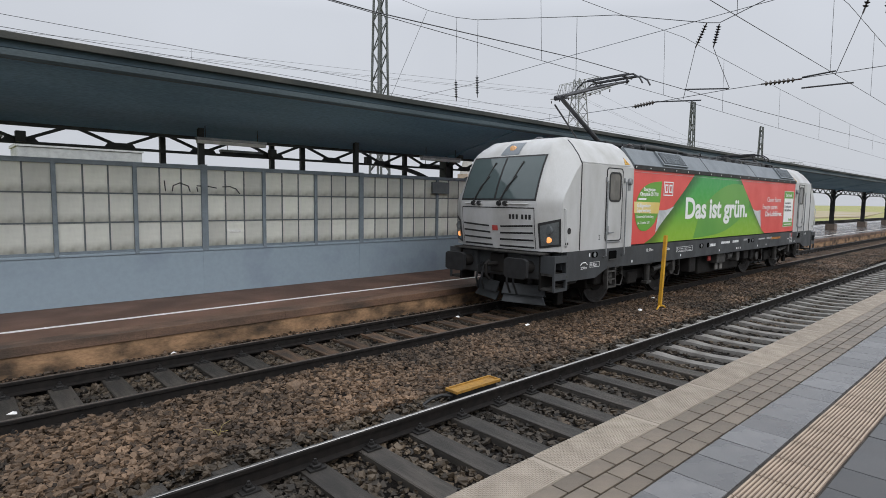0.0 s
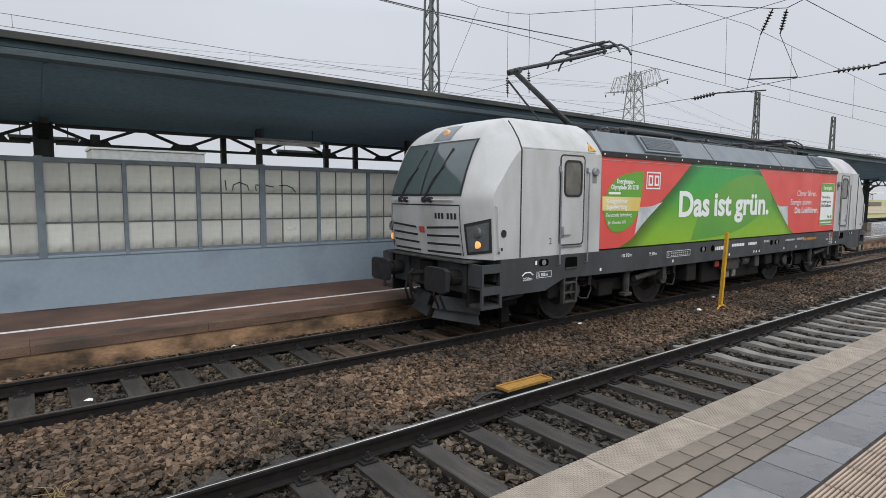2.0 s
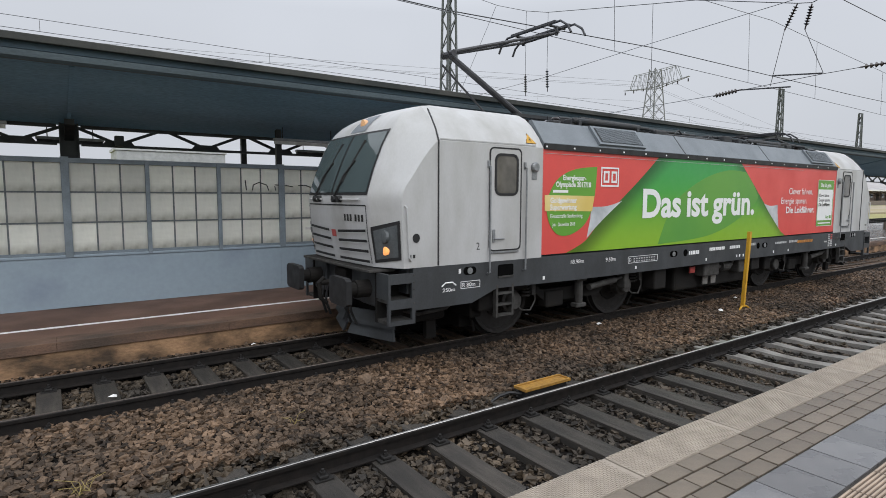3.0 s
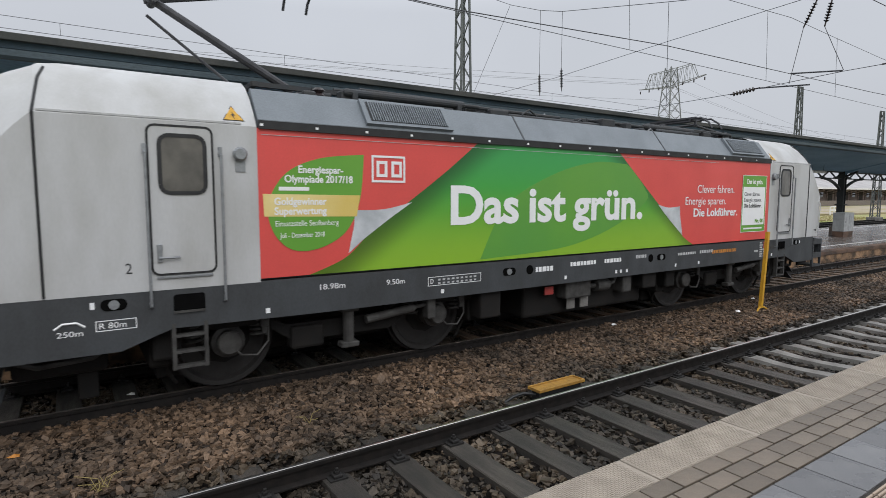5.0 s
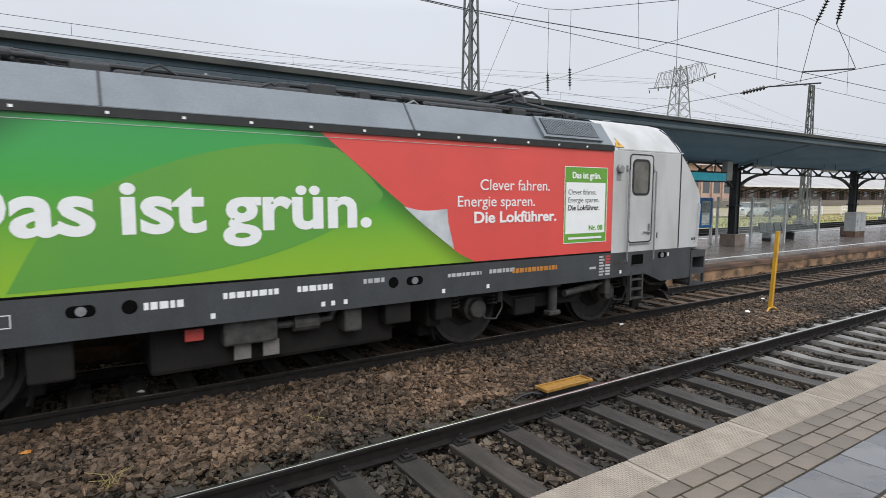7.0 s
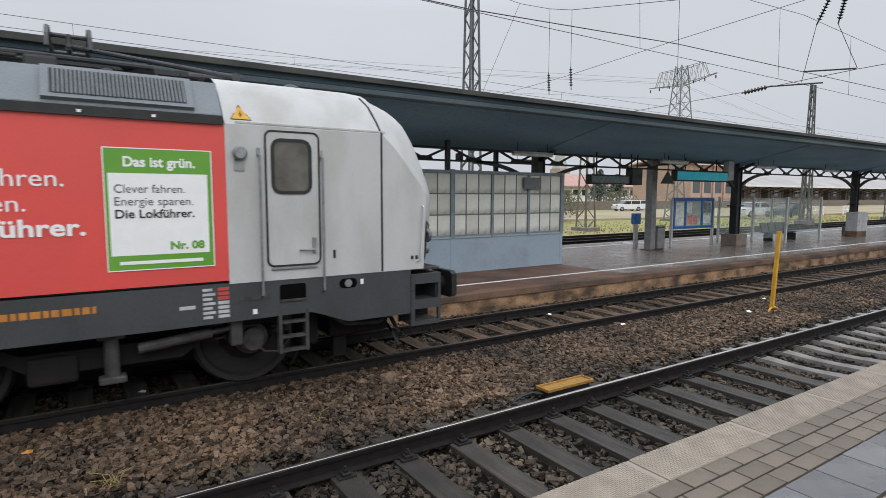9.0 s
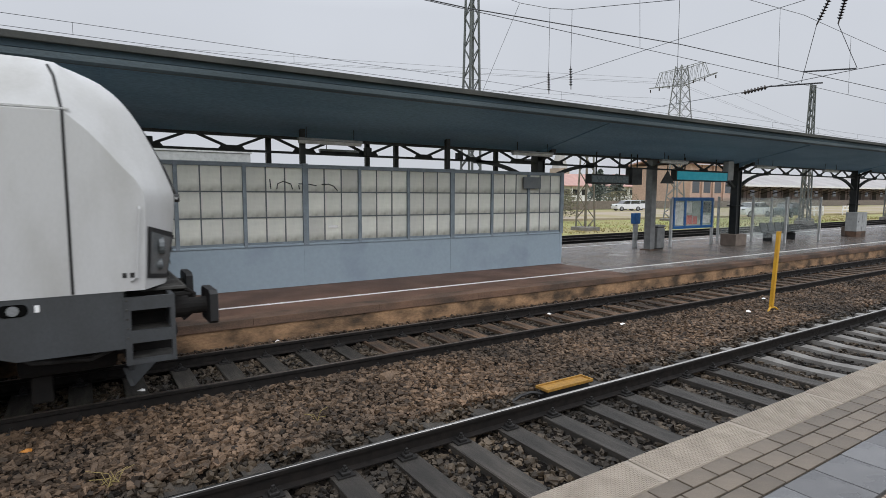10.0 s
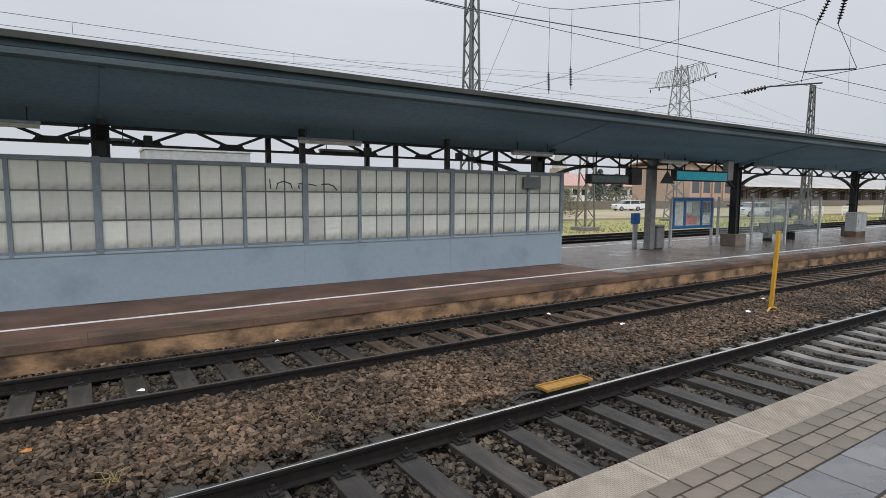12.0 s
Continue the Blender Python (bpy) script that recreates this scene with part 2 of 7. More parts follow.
def tube(bm, pts, r, n=6):
    """One bent tube through points."""
    pts = [Vector(q) for q in pts]
    rings = []
    side = (pts[1] - pts[0]).orthogonal().normalized()
    for i, q in enumerate(pts):
        d = (pts[min(i + 1, len(pts) - 1)] - pts[max(i - 1, 0)]).normalized()
        side = (side - d * side.dot(d)).normalized()
        u = d.cross(side)
        rings.append([bm.verts.new(q + (side * math.cos(2 * math.pi * k / n) + u * math.sin(2 * math.pi * k / n)) * r) for k in range(n)])
    for a, b in zip(rings, rings[1:]):
        for k in range(n):
            bm.faces.new((a[k], a[(k + 1) % n], b[(k + 1) % n], b[k]))
    bm.faces.new(rings[0][::-1])
    bm.faces.new(rings[-1])
    return bm


def prism(bm, outline, axis, a, b):
    """Extrudes an outline of 2D points along an axis from a to b."""
    def put(p, k):
        return {"x": (k, p[0], p[1]), "y": (p[0], k, p[1]), "z": (p[0], p[1], k)}[axis]
    lo, hi = [bm.verts.new(put(p, a)) for p in outline], [bm.verts.new(put(p, b)) for p in outline]
    bm.faces.new(lo)
    bm.faces.new(hi[::-1])
    for i in range(len(outline)):
        j = (i + 1) % len(outline)
        bm.faces.new((lo[i], lo[j], hi[j], hi[i]))
    return bm


def lathe(bm, profile, centre, axis="y", n=20):
    """Turns (radius, along) points round an axis through centre."""
    c = Vector(centre)
    rings = []
    for r, k in profile:
        ring = []
        for i in range(n):
            a, b = r * math.cos(2 * math.pi * i / n), r * math.sin(2 * math.pi * i / n)
            ring.append(bm.verts.new(c + Vector({"x": (k, a, b), "y": (a, k, b), "z": (a, b, k)}[axis])))
        rings.append(ring)
    for p, q in zip(rings, rings[1:]):
        for i in range(n):
            bm.faces.new((p[i], p[(i + 1) % n], q[(i + 1) % n], q[i]))
    bm.faces.new(rings[0][::-1])
    bm.faces.new(rings[-1])
    return bm


def sag(p, q, drop, n=14):
    p, q = Vector(p), Vector(q)
    return [p.lerp(q, i / n) - Vector((0, 0, 4 * drop * (i / n) * (1 - i / n))) for i in range(n + 1)]


def flat_text(words, size, bold, slant, depth):
    """A mesh of the words in the built-in font, lying in x and y."""
    cu = bpy.data.curves.new("text", "FONT")
    cu.body, cu.size, cu.extrude, cu.resolution_u, cu.offset, cu.shear = words, size, depth / 2, 4, bold, slant
    tmp = bpy.data.objects.new("text", cu)
    scene.collection.objects.link(tmp)
    bpy.context.view_layer.update()
    me = bpy.data.meshes.new_from_object(tmp.evaluated_get(bpy.context.evaluated_depsgraph_get()))
    bpy.data.objects.remove(tmp)
    return me, min(v.co.x for v in me.vertices), max(v.co.x for v in me.vertices)


def lettering(name, words, x, z, height, mat, parent, y, bold=0.0, width=None, label="", depth=0.002, slant=0.0):
    """Flat words on a side wall that faces -y, from x to the right, standing on z, each word a part; height is that of a capital."""
    style = (height / 0.69, bold, slant, depth)
    _, left, right = flat_text(words, *style)
    k = width / (right - left) if width else 1.0
    said = []
    for word in words.split():
        said.append(word)
        _, _, end = flat_text(" ".join(said), *style)
        me, a, b = flat_text(word, *style)
        for v in me.vertices:
            v.co = Vector((x + (end - left - (b - v.co.x)) * k, y - v.co.z, z + v.co.y))
        me.name = name
        me.materials.clear()
        me.materials.append(mat)
        ob = new(name, me)
        ob.parent = parent
        tagged(ob, label)


# ---------------------------------------------------------------- ground and tracks
Y1, Y2 = 3.93, 8.09            # the two track centres
bed = -0.24                    # foot of the ballast
g = bmesh.new()
ys = [-3000, -400, 2.3, 10, 17, 25.2, 27, 60, 600, 3000]
zs = [-0.5, -0.5, -0.5, -0.5, -0.5, -0.15, -0.05, 0.15, 0.2, 0.2]
xs = [-3000, -300, -40, -10, 0, 10, 20, 40, 80, 300, 3000]
grid = [[g.verts.new((x, y, z)) for y, z in zip(ys, zs)] for x in xs]
for a, b in zip(grid, grid[1:]):
    for i in range(len(ys) - 1):
        g.faces.new((a[i], b[i], b[i + 1], a[i + 1]))
ground = tagged(part("ground", g, M["grass"]), "wide flat railway ground with grass and gravel", "ground", kind="structure")
b = bmesh.new()
prof = [(2.2, -0.25), (5.15, -0.25), (5.45, -0.19), (5.9, -0.14), (6.5, -0.15), (6.75, -0.21), (6.95, -0.24), (9.0, -0.24), (9.2, -0.2), (9.9, -0.18)]
rows_ = [[b.verts.new((x, y, z)) for y, z in prof] for x in (-60, -20, 0, 20, 60, 200)]
for p, q in zip(rows_, rows_[1:]):
    for i in range(len(prof) - 1):
        b.faces.new((p[i], q[i], q[i + 1], p[i + 1]))
tagged(part("ballast_bed", b, M["ballast_bed"]), "track bed between the platforms, near-black for shade between its stones", "ballast", kind="structure")

RAIL = [(-0.07, -0.172), (0.07, -0.172), (0.07, -0.160), (0.014, -0.140), (0.008, -0.05), (0.036, -0.038), (0.036, -0.006), (0.028, -0.001), (-0.028, -0.001), (-0.036, -0.006), (-0.036, -0.038), (-0.008, -0.05), (-0.014, -0.140), (-0.07, -0.160)]


def rail(y, head, label, z=0.0):
    t = thing("rail", label, "rail", (0, y, z), "rails", kind="structure")
    part("rail_profile", prism(bmesh.new(), RAIL, "x", -70, 220), M["rail_side"], t)
    crown = [(0.006 + 0.02 * a / 4, 0.002 - 0.00003 * a * a) for a in range(-4, 5, 2)]
    part("rail_head", prism(bmesh.new(), crown + [(0.026, -0.008), (-0.014, -0.008)], "x", -70, 220), head, t, "worn running surface", True)
    return t


for y, z in ((Y1 - 0.785, -0.015), (Y1 + 0.7535, 0.0)):
    rail(y, M["rail_top"], "rusty steel rail with a shiny worn head", z)
for y in (Y2 - 0.7535, Y2 + 0.7535):
    rail(y, M["rail_dull"], "rusty steel rail with a dull brown head")


def sleeper_mesh(kind, seed):
    rnd = random.Random(seed)
    bm = bmesh.new()
    if kind == "wood":
        bx(bm, -0.13, 0.13, -1.3, 1.3, -0.33, -0.172, 0.008)
        for v in bm.verts:
            v.co.z += rnd.uniform(-0.004, 0.004)
            v.co.x += rnd.uniform(-0.006, 0.006)
        for k in (-0.035, 0.045):
            for e in (-1, 1):
                bx(bm, k - 0.003, k + 0.003, e * 1.301 - 0.004, e * 1.301 + 0.004, -0.3, -0.18)
    else:
        sect = [(-1.3, 0.11, -0.19), (-1.25, 0.115, -0.176), (-0.95, 0.118, -0.172), (-0.55, 0.115, -0.173), (-0.4, 0.108, -0.18), (-0.2, 0.1, -0.192), (0, 0.097, -0.196), (0.2, 0.1, -0.192), (0.4, 0.108, -0.18), (0.55, 0.115, -0.173), (0.95, 0.118, -0.172), (1.25, 0.115, -0.176), (1.3, 0.11, -0.19)]
        rings = [[bm.verts.new(p) for p in ((-w - 0.03, y, -0.36), (w + 0.03, y, -0.36), (w, y, z), (-w, y, z))] for y, w, z in sect]
        for p, q in zip(rings, rings[1:]):
            for i in range(4):
                bm.faces.new((p[i], p[(i + 1) % 4], q[(i + 1) % 4], q[i]))
        bm.faces.new(rings[0])
        bm.faces.new(rings[-1][::-1])
    me = bpy.data.meshes.new("sleeper")
    bmesh.ops.recalc_face_normals(bm, faces=bm.faces)
    bm.to_mesh(me)
    bm.free()
    return me


def fastening_mesh():
    bm = bmesh.new()
    for e in (-1, 1):
        y = e * 0.7535
        bx(bm, -0.085, 0.085, y - 0.17, y + 0.17, -0.174, -0.155)
        for s in (-1, 1):
            bx(bm, -0.045, 0.045, y + s * 0.105 - 0.045, y + s * 0.105 + 0.045, -0.156, -0.125, 0.008)
            rod(bm, (0, y + s * 0.105, -0.13), (0, y + s * 0.105, -0.075), 0.016, 6)
            rod(bm, (0, y + s * 0.105, -0.12), (0, y + s * 0.105, -0.098), 0.028, 6)
    me = bpy.data.meshes.new("fastening")
    bmesh.ops.recalc_face_normals(bm, faces=bm.faces)
    bm.to_mesh(me)
    bm.free()
    me.materials.append(M["iron"])
    return me


FAST = fastening_mesh()


def sleepers(y, first, last, x0, step, kind, mat, label):
    meshes = [sleeper_mesh(kind, i) for i in range(4)]
    for me in meshes:
        me.materials.append(mat)
    i = 0
    x = x0 + math.ceil((first - x0) / step) * step
    while x < last:
        s = tagged(new("sleeper", meshes[i % 4]), label, "sleeper", "sleepers", "structure")
        s.location = (x, y, 0)
        f = new("fastening", FAST)
        f.parent = s
        x, i = x + step, i + 1


sleepers(Y1, -6, 8.9, 3.86, 0.65, "wood", M["sleeper_wood"], "weathered dark timber sleeper bedded in gravel")
sleepers(Y1, 8.95, 90, 3.86, 0.65, "concrete", M["sleeper_concrete"], "pale concrete sleeper narrowed in the middle")
sleepers(Y2, -12, 4.0, 1.11, 0.613, "wood", M["sleeper_wood"], "weathered dark timber sleeper bedded in gravel")
sleepers(Y2, 4.05, 90, 1.11, 0.613, "wood", M["sleeper_rust"], "rust-stained timber sleeper bedded in gravel")


def stones(name, mat, label, boxes, size, seed):
    """Many small angular stones in one mesh."""
    rng = np.random.default_rng(seed)
    base = np.array([(x, y, z) for x in (-1, 1) for y in (-1, 1) for z in (-1, 1)]) * 0.62
    quad_ = ((0, 1, 3, 2), (4, 6, 7, 5), (0, 4, 5, 1), (2, 3, 7, 6), (0, 2, 6, 4), (1, 5, 7, 3))
    tri = np.array([t for q in quad_ for t in ((q[0], q[1], q[2]), (q[0], q[2], q[3]))])
    vs, n = [], 0
    for x0, x1, y0, y1, z0, z1, count in boxes:
        pos = np.stack([rng.uniform(x0, x1, count), rng.uniform(y0, y1, count), rng.uniform(z0, z1, count)], 1)
        yaw, lean, way = rng.uniform(0, 6.283, count), rng.normal(0, 0.42, count), rng.uniform(0, 6.283, count)
        cy, sy, cl, sl = np.cos(yaw), np.sin(yaw), np.cos(lean), np.sin(lean)
        turn_z = np.stack([np.stack([cy, -sy, 0 * cy], 1), np.stack([sy, cy, 0 * cy], 1), np.stack([0 * cy, 0 * cy, 1 + 0 * cy], 1)], 1)
        tip_x = np.stack([np.stack([1 + 0 * cl, 0 * cl, 0 * cl], 1), np.stack([0 * cl, cl, -sl], 1), np.stack([0 * cl, sl, cl], 1)], 1)
        cw, sw = np.cos(way), np.sin(way)
        spin = np.stack([np.stack([cw, -sw, 0 * cw], 1), np.stack([sw, cw, 0 * cw], 1), np.stack([0 * cw, 0 * cw, 1 + 0 * cw], 1)], 1)
        rot = turn_z @ tip_x @ spin
        shape = (base[None] + rng.uniform(-0.34, 0.34, (count, 8, 3))) * np.array([1.25, 0.9, 0.62]) * (size * rng.uniform(0.5, 1.5, (count, 1, 1)))
        vs.append((np.einsum("nij,nkj->nki", rot, shape) + pos[:, None]).reshape(-1, 3))
        n += count
    v = np.concatenate(vs)
    faces = (tri[None] + 8 * np.arange(n)[:, None, None]).reshape(-1, 3)
    me = bpy.data.meshes.new(name)
    me.from_pydata(v.tolist(), [], faces.tolist())
    me.materials.append(mat)
    return tagged(new(name, me), label, "ballast", kind="stuff")


stones("ballast", M["stones"], "brown crushed stones between the two tracks", [
    (-3, 8, 5.35, 7.25, -0.18, -0.12, 23000), (8, 16, 5.35, 7.25, -0.175, -0.12, 12000), (16, 40, 5.35, 7.25, -0.16, -0.12, 20000),
    (-3, 14, 8.9, 9.65, -0.2, -0.15, 3500), (14, 40, 8.9, 9.65, -0.2, -0.15, 2500)], 0.032, 3)
stones("ballast", M["stones_grey"], "grey crushed stones between the sleepers", [
    (-2, 9, 2.5, 4.65, -0.28, -0.22, 13000), (9, 30, 2.5, 4.65, -0.265, -0.23, 8000), (-3, 9, 4.7, 5.2, -0.24, -0.215, 3400), (9, 30, 4.7, 5.2, -0.24, -0.215, 3400), (-3, 9, 5.15, 5.5, -0.205, -0.155, 2200), (9, 30, 5.15, 5.5, -0.205, -0.155, 2200), (-3, 14, 7.35, 8.8, -0.25, -0.215, 10500), (14, 40, 7.35, 8.8, -0.235, -0.2, 10000)], 0.034, 4)

# ---------------------------------------------------------------- near platform
NP, NE = 0.70, 2.235           # its height and the line of its edge
tagged(part("platform_near_body", box(-60, 200, -5.0, NE - 0.02, -0.3, NP - 0.07), M["edge_wall"]), "concrete body of the platform", "platform", kind="structure")
tagged(part("platform_near_floor", box(-60, 200, -5.0, NE - 0.03, NP - 0.07, NP - 0.012), M["joint"]), "dirt joints between the platform slabs", "platform", kind="structure")
# ---------------------------------------------------------------- far platform
FP, FE = 0.26, 9.66
tagged(part("platform_far_wall", box(-60, 200, FE + 0.03, FE + 0.42, -0.3, FP - 0.12), M["edge_wall"]), "low stained concrete platform wall", "platform wall", kind="structure")
tagged(part("platform_far_floor", box(-60, 12.5, FE + 0.42, 17.4, -0.3, FP), M["asphalt"]), "damp brown asphalt platform surface beside the shelter", "platform", kind="structure")
tagged(part("platform_far_floor_wet", box(12.5, 200, FE + 0.42, 17.4, -0.3, FP), M["asphalt_wet"]), "rain-wet asphalt platform surface, paler for its sheen", "platform", kind="structure")
k = thing("platform_edge", "worn brown concrete edge slabs of the platform", "platform edge", kind="structure")
for i in range(-8, 40):
    part("edge_slab", box(i * 2.4 + 0.001, i * 2.4 + 2.399, FE, FE + 0.42, FP - 0.14, FP + 0.004, 0.006), M["kerb"], k)
lb = bmesh.new()
for i in range(-40, 400):
    j = random.uniform(-0.014, 0.014)
    prism(lb, [(i * 0.3, 10.73 + j), (i * 0.3 + 0.3, 10.73 - j), (i * 0.3 + 0.3, 10.84 + j), (i * 0.3, 10.84 - j)], "z", FP + 0.001, FP + 0.004)
tagged(part("safety_line", lb, M["white_line"]), "worn white painted safety line on the platform", "line marking", kind="structure")


# ---------------------------------------------------------------- shelter on the far platform
SY, SX1, BAY, NB = 12.54, 12.48, 1.355, 12
SX0 = SX1 - NB * BAY
TOP, SILL = 3.07, 1.27


def pane_mesh():
    bm = box(0, 1, -0.006, 0.006, 0, 1)
    me = bpy.data.meshes.new("pane")
    bm.to_mesh(me)
    bm.free()
    me.materials.append(M["frost"])
    return me


PANE = pane_mesh()


def glass_wall(name, label, x0, bays, y, turn=0.0):
    """A wall of small frosted panes over a solid painted base; x0 is its start, along x."""
    t = thing(name, label, "shelter wall", (x0, y, 0), "shelter walls", "structure")
    t.rotation_euler.z = radians(turn)
    n = len(bays)
    length = sum(bays)
    part("base_panel", box(0, length, -0.03, 0.03, FP + 0.015, SILL - 0.05), M["shelter_blue"], t, "pale blue painted base panel")
    for k in range(0, n + 1, 3):
        part("cover_strip", box(k * BAY - 0.05, k * BAY + 0.05, -0.037, -0.03, FP + 0.015, SILL - 0.05), M["shelter_blue"], t)
    part("sill", box(0, length, -0.055, 0.05, SILL - 0.05, SILL - 0.005, 0.006), M["shelter_blue"], t)
    part("top_rail", box(0, length, -0.05, 0.05, TOP - 0.09, TOP, 0.006), M["shelter_frame"], t)
    part("bottom_rail", box(0, length, -0.03, 0.03, SILL - 0.005, SILL + 0.05), M["shelter_frame"], t)
    x = 0
    hs = [SILL + 0.05, SILL + 0.60, SILL + 1.17, TOP - 0.09]
    for i in range(n + 1):
        w = 0.065 if i % 3 == 0 else 0.038
        z1 = TOP + (0.0 if i % 3 != 0 else 0.02)
        part("post", box(x - w, x + w, -0.062, 0.062, SILL - 0.04, z1, 0.004), M["shelter_frame"], t)
        if i < n:
            bay = bays[i]
            xa, xb = x + 0.04, x + bay - 0.04
            third = (xb - xa) / 3
            for c in (1, 2):
                part("glazing_bar", box(xa + c * third - 0.014, xa + c * third + 0.014, -0.018, 0.018, hs[0], hs[3]), M["bar"], t)
            for r in (1, 2):
                part("glazing_bar", box(xa, xb, -0.02, 0.02, hs[r] - 0.015, hs[r] + 0.015), M["bar"], t)
            for c in range(3):
                for r in range(3):
                    p = new("pane", PANE)
                    p.parent = t
                    p.location = (xa + c * third, 0, hs[r])
                    p.scale = (third, 1, hs[r + 1] - hs[r])
            x += bay
    return t


glass_wall("shelter_wall", "platform shelter wall of frosted panes over a pale blue base", SX0, [BAY] * NB, SY)
gr = thing("graffiti", "black scrawled spray paint on the frosted panes", "graffiti", (0, SY - 0.022, 0))
for pts in ([(3.55, 2.72), (3.57, 2.5)], [(3.7, 2.5), (3.72, 2.62), (3.85, 2.68), (4.02, 2.62), (4.06, 2.5)], [(4.2, 2.6), (4.22, 2.5)], [(4.2, 2.63), (4.45, 2.62), (4.62, 2.59)], [(4.75, 2.62), (4.92, 2.63), (5.05, 2.58), (5.14, 2.47)]):
    part("stroke", tube(bmesh.new(), [(x, 0, z) for x, z in pts], 0.012, 5), M["wire"], gr)
for (x, z, w, h) in ((11.2, 2.75, 0.66, 0.34),):
    b = thing("small_monitor", "dark flat information box behind the shelter glass", "monitor", (x, SY - 0.09, z))
    part("casing", box(-w / 2, w / 2, -0.04, 0.04, -h / 2, h / 2, 0.01), M["bar"], b)
st = thing("paper_notice", "small pale paper notice stuck on the glass", "notice", (5.02, SY - 0.02, 1.63))
part("sheet", box(-0.12, 0.12, -0.003, 0.003, -0.03, 0.03), M["white_line"], st)

# ---------------------------------------------------------------- canopy
CY, CE = 13.4, 10.3
c = bmesh.new()
up_, low_ = 4.69, 4.42
prism(c, [(CE, low_ + 0.03), (CE + 0.05, low_), (CY, 3.75), (2 * CY - CE, low_), (2 * CY - CE, up_ - 0.02), (CY, 4.05), (CE, up_ - 0.02)], "x", -40, 160)
tagged(part("canopy_ceiling", c, M["canopy"]), "dark blue-green boarded underside of the platform canopy", "canopy", kind="structure")
f = thing("canopy_fascia", "weathered teal fascia, darkened as shade, with a gutter along the canopy", "fascia", kind="structure")
part("fascia_board", box(-40, 160, CE - 0.05, CE - 0.004, low_ + 0.06, up_ - 0.06, 0.006), M["fascia"], f)
part("gutter", prism(bmesh.new(), [(CE - 0.16, low_ - 0.06), (CE - 0.12, low_ - 0.1), (CE - 0.05, low_ - 0.1), (CE - 0.01, low_ - 0.06), (CE - 0.01, low_ + 0.05), (CE - 0.17, low_ + 0.03)], "x", -40, 160), M["gutter"], f, "grey gutter paled as a lit ledge")
part("roof_edge", box(-40, 160, CE - 0.13, CE + 0.35, up_ - 0.105, up_ + 0.005, 0.012), M["felt"], f, "mossy roofing felt edge")
for x in (-22.8, -11.2, 0.41, 12.3, 23.75, 35.4, 47.0, 58.6, 70.2, 81.8):
    r = thing("canopy_rafter", "dark steel cantilever rafter under the canopy", "rafter", (x, 0, 0), "rafters", "structure")
    part("web", prism(bmesh.new(), [(CE + 0.25, low_ - 0.07), (12.6, 3.90), (CY, 3.55), (CY, 3.78), (CE + 0.25, low_ + 0.02)], "x", -0.03, 0.03), M["canopy"], r)
    part("gusset", prism(bmesh.new(), [(12.7, 3.70), (CY, 3.40), (CY, 3.50), (12.7, 3.80)], "x", -0.08, 0.08), M["steel_dark"], r)

PILLARS = [0.41 - 11.6 * 2, 0.41 - 11.6, 0.41, 12.3, 23.75, 35.4, 47.0, 58.6, 70.2, 81.8]


def pillar(x):
    t = thing("canopy_pillar", "dark steel canopy pillar on a concrete plinth", "pillar", (x, CY, 0), "canopy pillars", "structure")
    bm = bmesh.new()
    bx(bm, -0.16, -0.13, -0.15, 0.15, FP + 0.5, 3.8)
    bx(bm, 0.13, 0.16, -0.15, 0.15, FP + 0.5, 3.8)
    bx(bm, -0.13, 0.13, -0.1, 0.1, FP + 0.5, 3.8)
    part("shaft", bm, M["steel_dark"], t)
    part("collar", box(-0.3, 0.3, -0.2, 0.2, 1.95, 2.0, 0.015), M["steel_dark"], t)
    part("plinth", box(-0.42, 0.42, -0.35, 0.35, FP, FP + 0.5, 0.02), M["plinth"], t, "grey-brown concrete plinth")
    for s in (-1, 1) if x > 12 else ():
        b = bmesh.new()
        n = 9
        arc = [(s * (0.2 + 2.3 * (k / n) ** 1.0), 2.75 + 0.62 * math.sin(math.pi / 2 * min(1, (k / n) * 1.05)) ** 0.8) for k in range(n + 1)]
        for (xa, za), (xb, zb) in zip(arc, arc[1:]):
            beam(b, (xa, 0, za), (xb, 0, zb), 0.12, 0.1)
        part("bracket", b, M["steel_dark"], t, "curved arch bracket")
    return t


for x in PILLARS:
    pillar(x)


def girder(x0, x1):
    t = thing("lattice_girder", "dark riveted lattice girder between the pillars", "girder", (x0, CY, 0), "girders", "structure")
    L = x1 - x0
    part("bottom_chord", box(0.2, L - 0.2, -0.06, 0.06, 3.36, 3.41), M["steel_dark"], t)
    part("top_chord", box(0.2, L - 0.2, -0.06, 0.06, 3.7, 3.78), M["steel_dark"], t)
    n = 7
    step = L / n
    for i in range(n):
        a = i * step
        d = bmesh.new()
        beam(d, (a + 0.08, 0, 3.74), (a + step / 2, 0, 3.42), 0.05, 0.06)
        beam(d, (a + step / 2, 0, 3.42), (a + step - 0.08, 0, 3.74), 0.05, 0.06)
        part("diagonal", d, M["steel_dark"], t)
        part("gusset", prism(bmesh.new(), [(a + step / 2 - 0.3, 3.4), (a + step / 2 + 0.3, 3.4), (a + step / 2 + 0.22, 3.5), (a + step / 2 - 0.22, 3.5)], "y", -0.02, 0.02), M["steel_dark"], t)
    return t


